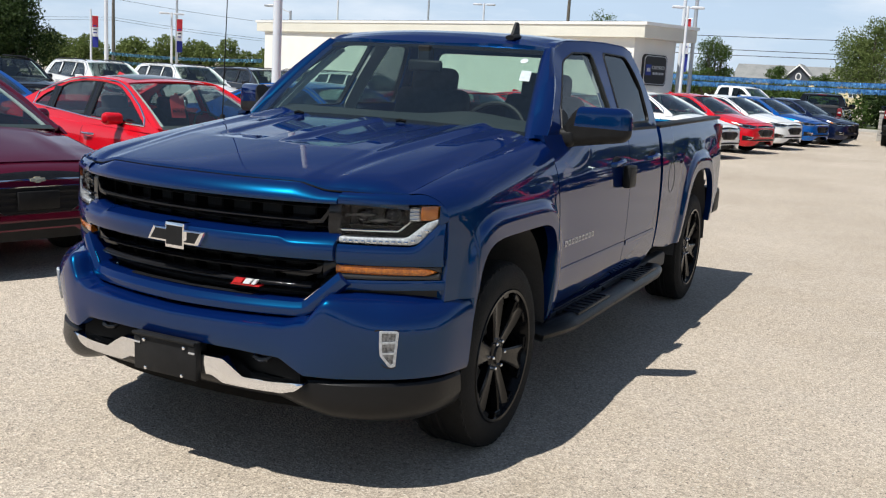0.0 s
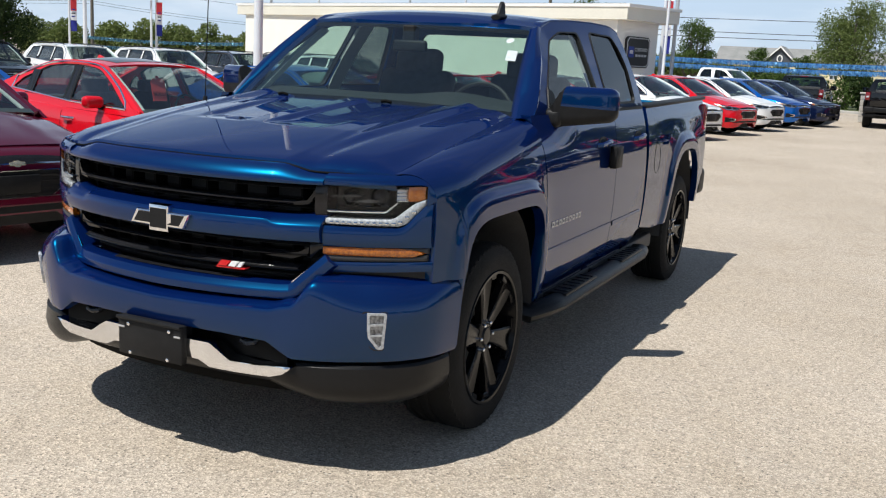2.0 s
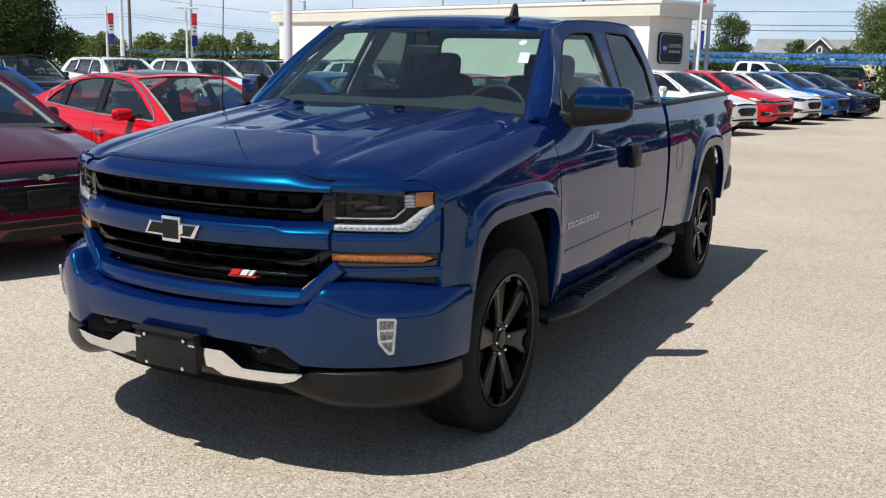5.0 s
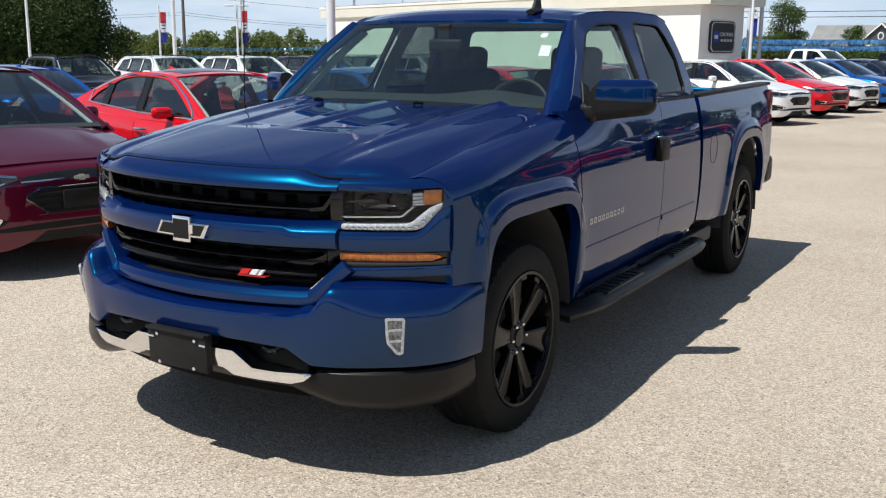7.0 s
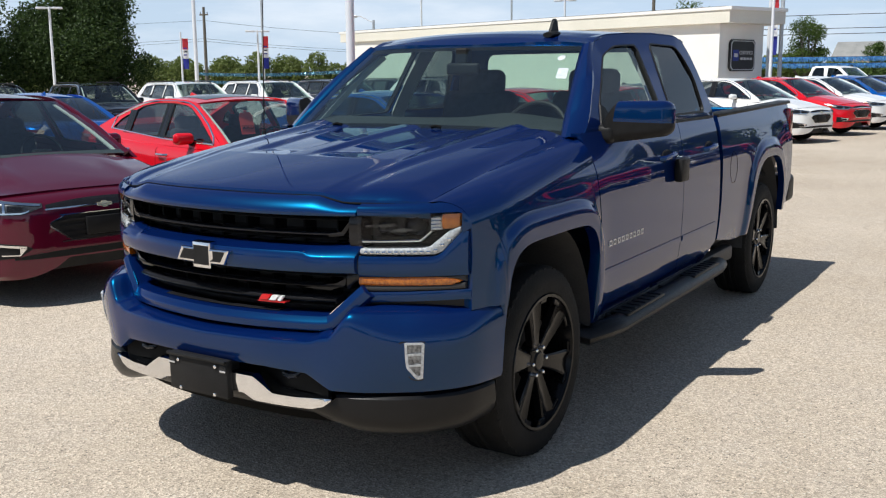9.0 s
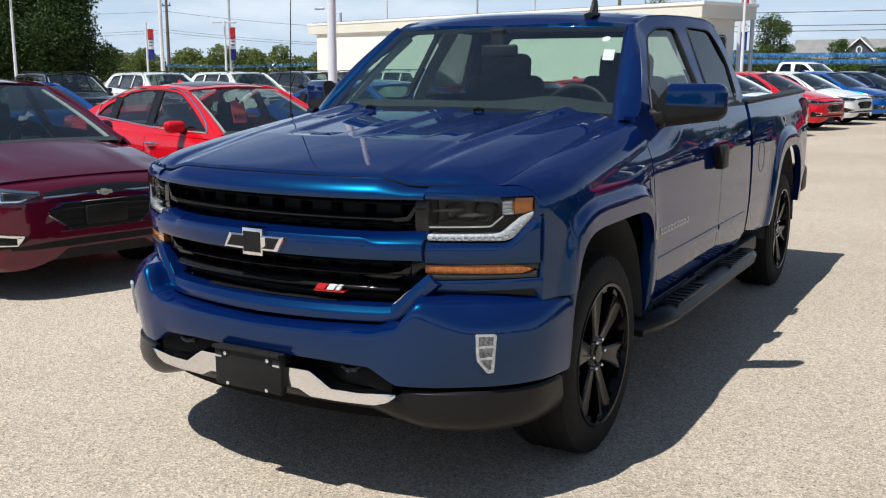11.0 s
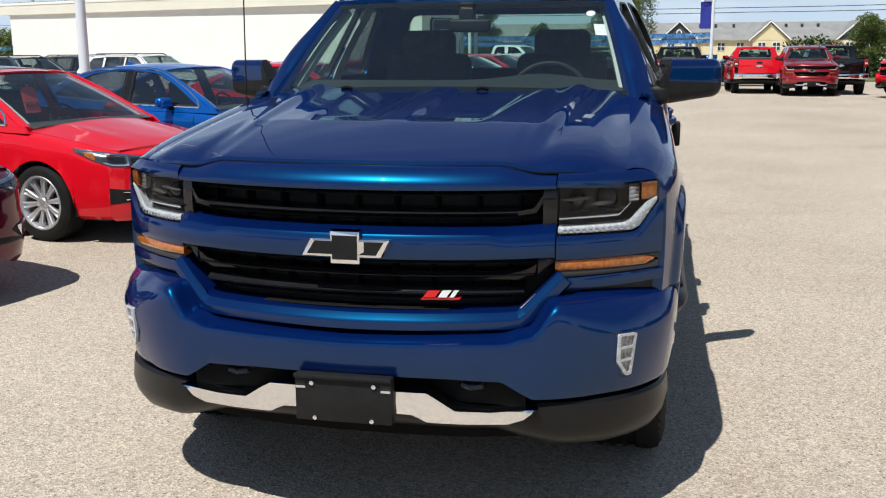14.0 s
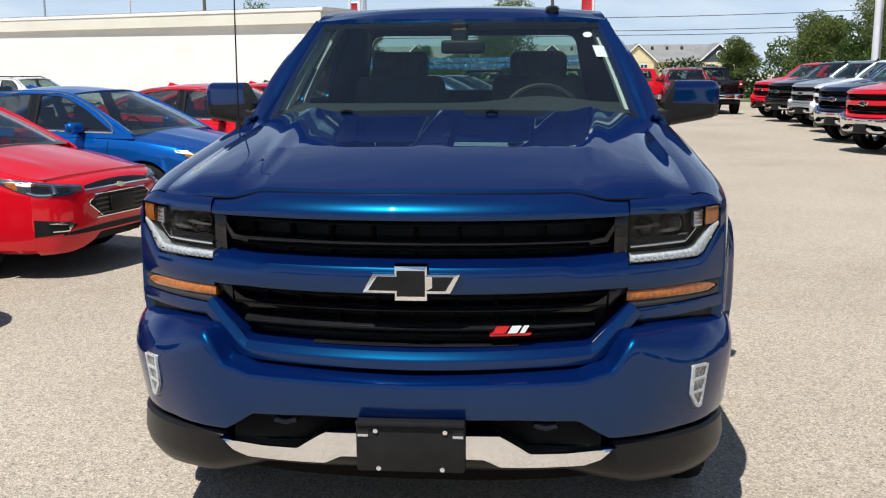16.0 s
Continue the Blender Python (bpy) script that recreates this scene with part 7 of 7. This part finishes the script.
def tree(x, y, h, spread_r, trunk_h, label, seed, n=5000, leaf=0.13, mat=LEAF, clumps=9, name="tree"):
    rng = random.Random(seed)
    T = thing(name, label, "tree", "trees round the lot", at=pose(x, y, ground_z(x, y)))
    b = tube_bm([(0, 0, -0.05), (0.03, 0.02, trunk_h * 0.6), (0.0, 0.05, trunk_h), (0.05, 0, h * 0.8)], [0.045 * h * 0.6, 0.035 * h * 0.6, 0.03 * h * 0.6, 0.008 * h], 9)
    C = [((0, 0, trunk_h + (h - trunk_h) * 0.55), (spread_r * 0.55, spread_r * 0.55, (h - trunk_h) * 0.45))]
    for k in range(clumps):
        an = 2 * math.pi * (k + rng.random() * 0.6) / clumps
        zz = trunk_h + (h - trunk_h) * (0.18 + 0.68 * rng.random())
        rr = spread_r * (0.45 + 0.25 * rng.random()) * (1.1 - 0.55 * (zz - trunk_h) / (h - trunk_h))
        c = (rr * math.cos(an), rr * math.sin(an), zz)
        q = spread_r * (0.32 + 0.22 * rng.random())
        C.append((c, (q, q, q * (0.7 + 0.35 * rng.random()))))
        join_bm(b, tube_bm([(0, 0.03, trunk_h * (0.75 + 0.3 * rng.random())), (c[0] * 0.5, c[1] * 0.5, (trunk_h + c[2]) * 0.52), c], [0.018 * h * 0.6, 0.012 * h * 0.6, 0.004 * h], 6))
    C.append(((0, 0, h - spread_r * 0.25), (spread_r * 0.3, spread_r * 0.3, spread_r * 0.3)))
    part("trunk", b, BARK, T)
    vs, fs = leaves_mesh(C, n, leaf, rng)
    me = bpy.data.meshes.new("crown")
    me.from_pydata(vs, [], fs)
    me.materials.append(mat)
    crown = new("crown", me)
    crown.parent = T
    return T


def thicket(p, q, h0, h1, depth, n, leaf, label, seed, mat=LEAF, name="thicket"):
    """A band of far shrubs and tree tops, too many to count."""
    rng = random.Random(seed)
    p, q = Vector((*p, 0)), Vector((*q, 0))
    C = []
    L = (q - p).length
    m = max(4, int(L / (h1 * 0.28)))
    for k in range(m):
        c = p.lerp(q, (k + rng.random()) / m)
        h = rng.uniform(h0, h1)
        r = h * rng.uniform(0.30, 0.48)
        c += Vector((rng.uniform(-1, 1), rng.uniform(-1, 1), 0)) * depth
        z0 = ground_z(c.x, c.y)
        C.append(((c.x, c.y, z0 + h - r * 0.85), (r, r, r * 0.85)))
        C.append(((c.x + rng.uniform(-r, r), c.y, z0 + h * 0.35), (r * 1.1, r * 1.1, h * 0.38)))
    vs, fs = leaves_mesh(C, n, leaf, rng, 0.6)
    me = bpy.data.meshes.new(name)
    me.from_pydata(vs, [], fs)
    me.materials.append(mat)
    return tagged(new(name, me), label, "shrubs", kind="stuff")


tree(-44.5, 34.0, 7.4, 4.4, 0.8, "large dark leafy tree beyond the parked cars", 3, 85000, 0.095, LEAFD, 30)
tree(-47.0, 26.5, 8.2, 4.8, 0.8, "large dark leafy tree beyond the parked cars", 4, 85000, 0.095, LEAFD, 30)
tree(-50.0, 18.0, 8.6, 5.2, 0.8, "large dark leafy tree beyond the parked cars", 5, 85000, 0.095, LEAFD, 30)
tree(-54.0, 9.0, 8.0, 5.0, 1.6, "large dark leafy tree beyond the parked cars", 6, 40000, 0.13, LEAFD, 22)
tree(-12.5, 45.0, 5.15 - ground_z(-12.5, 45.0), 1.5, 2.2, "thin young tree behind the building", 17, 1500, 0.06, LEAF, 12)
tree(-8.3, 50.5, 4.5, 1.5, 0.6, "young leafy tree behind the tinsel", 7, 13000, 0.05, LEAF, 18)
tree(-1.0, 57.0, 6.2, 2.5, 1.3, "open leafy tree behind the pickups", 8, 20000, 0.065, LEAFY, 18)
tree(-5.4, 54.0, 3.2, 1.3, 0.4, "small bushy tree behind the tinsel", 9, 9000, 0.055, LEAF, 9)
tree(-3.3, 56.0, 2.9, 1.2, 0.4, "small bushy tree behind the tinsel", 10, 9000, 0.055, LEAF, 9)
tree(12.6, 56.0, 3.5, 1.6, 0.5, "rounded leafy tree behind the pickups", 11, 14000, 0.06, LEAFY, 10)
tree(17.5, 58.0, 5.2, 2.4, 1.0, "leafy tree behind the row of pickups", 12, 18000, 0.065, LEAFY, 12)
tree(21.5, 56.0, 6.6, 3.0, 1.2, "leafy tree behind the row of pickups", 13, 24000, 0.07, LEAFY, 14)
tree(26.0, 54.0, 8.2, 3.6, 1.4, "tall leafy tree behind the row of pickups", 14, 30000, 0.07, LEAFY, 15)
tree(32.0, 50.0, 8.5, 4.0, 1.4, "tall leafy tree behind the row of pickups", 15, 30000, 0.075, LEAFD, 15)
# far line uses the pale leaf tone, which paints distance haze into its colour
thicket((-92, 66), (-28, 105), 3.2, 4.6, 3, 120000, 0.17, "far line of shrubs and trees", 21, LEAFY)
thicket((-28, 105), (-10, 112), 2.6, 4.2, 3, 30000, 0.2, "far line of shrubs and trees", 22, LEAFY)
thicket((-13, 51), (-1.5, 53), 1.2, 2.1, 0.8, 14000, 0.09, "green hedge along the lot's edge", 23, LEAF, "hedge")
thicket((-1.5, 53), (2.2, 54), 1.4, 2.4, 0.8, 6000, 0.09, "green hedge along the lot's edge", 24, LEAFD, "hedge")
thicket((9.5, 56), (40, 50), 1.4, 2.6, 1.2, 16000, 0.12, "green hedge behind the pickups", 25, LEAFD, "hedge")
thicket((34, 56), (70, 10), 5, 9, 4, 16000, 0.40, "far line of trees", 26, LEAFD)
thicket((45, 150), (110, 120), 6, 11, 6, 9000, 0.45, "far line of trees", 27, LEAFD)
thicket((27, 95), (56, 90), 4.5, 8, 5, 24000, 0.2, "far line of trees", 28, LEAF)

# unseen tree lines, added to darken reflections and close the horizon
thicket((70, 10), (60, -60), 5, 9, 5, 12000, 0.5, "far line of trees", 29, LEAFD)
thicket((60, -60), (-70, -60), 5, 9, 5, 16000, 0.55, "far line of trees", 30, LEAFD)

# ---- houses beyond ----
SIDING = mottled("cream_siding", (0.62, 0.54, 0.32), (0.70, 0.61, 0.38), 0.3, 0.8, fine=10)
SHINGLE = mottled("grey_shingles", (0.19, 0.195, 0.19), (0.27, 0.27, 0.26), 0.6, 0.9, fine=5, bump=0.2)
DKSIDING = mottled("dark_slate_siding", (0.045, 0.055, 0.07), (0.065, 0.075, 0.09), 0.4, 0.8)
WHITETRIM = mottled("white_house_trim", (0.70, 0.70, 0.68), (0.78, 0.78, 0.76), 1, 0.6)
PANE = mottled("dark_house_pane", (0.04, 0.045, 0.05), (0.07, 0.08, 0.09), 0.5, 0.1)
HY = 200.0
houses = thing("townhouse_row", "cream townhouses with grey shingle roofs and dark gables", "house")
part("wall", box_bm(-34, 44, HY, HY + 14, -0.5, 3.75), SIDING, houses, smooth=False)
part("roof", prism_bm([(HY - 0.6, 3.7), (HY + 7, 7.35), (HY + 14.6, 3.7)], lambda u, v, w: (-35 + w, u, v), 80), SHINGLE, houses, smooth=False)
for x, z, mat in ((-22.0, 7.25, DKSIDING), (5.5, 7.25, DKSIDING), (22.7, 7.1, SIDING), (38.6, 7.1, DKSIDING)):
    w = 3.5
    g = part("gable", prism_bm([(x - w, 3.65), (x + w, 3.65), (x, z - 0.25)], lambda u, v, d: (u, HY - 1.6 + d, v), 8), mat, houses, smooth=False)
    part("gable_wall", box_bm(x - w + 0.3, x + w - 0.3, HY - 1.55, HY, -0.5, 3.65), SIDING, houses, smooth=False)
    part("gable_roof", prism_bm([(x - w - 0.5, 3.45), (x, z), (x + w + 0.5, 3.45), (x + w + 0.5, 3.85), (x, z + 0.35), (x - w - 0.5, 3.85)], lambda u, v, d: (u, HY - 1.9 + d, v), 8.5), SHINGLE, g, smooth=False)
    for s in (-1, 1):
        part("bargeboard", prism_bm([(x + s * (w + 0.5), 3.40), (x, z - 0.05), (x, z + 0.30), (x + s * (w + 0.5), 3.75)], lambda u, v, d: (u, HY - 2.05 + d, v), 0.12), WHITETRIM, g, smooth=False)
    if mat is DKSIDING:
        part("oval_window", prism_bm([(x + 0.55 * math.cos(k), 5.1 + 0.75 * math.sin(k)) for k in spread(0, 2 * math.pi, 17)[:-1]], lambda u, v, d: (u, HY - 1.75 + d, v), 0.2), WHITETRIM, g)
        part("oval_pane", prism_bm([(x + 0.36 * math.cos(k), 5.1 + 0.54 * math.sin(k)) for k in spread(0, 2 * math.pi, 17)[:-1]], lambda u, v, d: (u, HY - 1.80 + d, v), 0.1), PANE, g)
for x, y in ((7.4, HY - 1.6), (4.0, HY - 1.6), (13.7, HY), (17.3, HY), (21.2, HY - 1.6), (23.9, HY - 1.6), (30.0, HY), (33.6, HY), (37.2, HY - 1.6), (40.0, HY - 1.6), (-24.0, HY - 1.6), (-20.5, HY - 1.6), (-12.0, HY), (-7.0, HY), (-2.0, HY)):
    wi = part("window", box_bm(x - 0.75, x + 0.75, y - 0.08, y + 0.05, 1.65, 3.30), WHITETRIM, houses, "white-framed window", smooth=False)
    for dx in (-0.36, 0.36):
        for dz in (2.08, 2.86):
            part("pane", box_bm(x + dx - 0.29, x + dx + 0.29, y - 0.12, y - 0.02, dz - 0.32, dz + 0.32), PANE, wi, smooth=False)
for x in (9.5, 12.5, 16.0, 26.0, 29.0, 32.0):
    part("roof_vent", box_bm(x, x + 0.5, HY + 4.6, HY + 5.1, 6.2, 6.9), GREYPL, houses, smooth=False)

# ---- small things of the lot ----
SALEBLUE = mottled("bright_blue_board", (0.005, 0.14, 0.45), (0.01, 0.18, 0.52), 3, 0.5)
sb = thing("sale_board", "bright blue sale board with white marks standing by the cars", "sign", at=pose(3.45, 45.6, 0))
part("board", box_bm(-0.34, 0.34, -0.03, 0.03, 1.02, 1.37, 0.01, 1), SALEBLUE, sb)
for dx in (-0.13, 0.06):
    part("mark", holed_bm([(dx + 0.075 * math.cos(k), 1.20 + 0.105 * math.sin(k)) for k in spread(0, 2 * math.pi, 17)[:-1]], [[(dx + 0.040 * math.cos(k), 1.20 + 0.065 * math.sin(k)) for k in spread(0, 2 * math.pi, 17)[:-1]]], lambda u, v, w: (u, -0.034 - w, v), 0.006), BANWHITE, sb)
for dx in (-0.28, 0.28):
    part("leg", box_bm(dx - 0.03, dx + 0.03, -0.03, 0.03, 0.0, 1.03), GALV, sb)
STONE = mottled("pale_stone_block", (0.36, 0.34, 0.31), (0.48, 0.46, 0.42), 3, 0.9, fine=20, bump=0.4)
pil = thing("stone_pillar", "pale stone block pillar at the lot's edge", "pillar", at=pose(0.76, 38.9, 0))
for k in range(5):
    part("block", box_bm(-0.17, 0.17, -0.17, 0.17, 0.22 * k, 0.22 * k + 0.21, 0.015, 1), STONE, pil)
part("cap", box_bm(-0.21, 0.21, -0.21, 0.21, 1.10, 1.17, 0.02, 1), STONE, pil)
KERB = mottled("pale_kerb_concrete", (0.38, 0.37, 0.34), (0.48, 0.46, 0.43), 2, 0.9, fine=40, bump=0.2)
kb = part("kerb", box_bm(-13, 9, 49.4, 49.6, -0.05, 0.13, 0.02, 2), KERB, None)
tagged(kb, "pale concrete kerb at the lot's edge", "kerb", kind="structure")
GRASS = mottled("dry_grass", (0.07, 0.10, 0.03), (0.16, 0.17, 0.07), 1.5, 0.95, fine=25, bump=0.6)
vg = part("verge", box_bm(-60, 60, 49.6, 75, -0.05, 0.09, 0.0), GRASS, None, smooth=False)
tagged(vg, "rough grass verge beyond the lot", "grass", kind="structure")

# card in the red sedan's windshield
card = thing("sold_card", "red card reading SOLD behind the windshield", "sign", at=pose(-4.60, 5.20, 0.985, -14, 0, NEAR + 90))
part("card_sheet", prism_bm([(-0.085, 0.0), (0.085, 0.0), (0.085, 0.20), (0.06, 0.235), (-0.06, 0.235), (-0.085, 0.20)], lambda u, v, w: (u, w, v), 0.004), TAGRED, card, smooth=False)
text_mesh("SOLD", 0.062, lambda x, y, z: (x, -0.004 - z * 0.3, 0.055 + y), BLACK, card)
part("card_hook", box_bm(-0.02, 0.02, 0.0, 0.004, 0.225, 0.26), TAGRED, card, smooth=False)
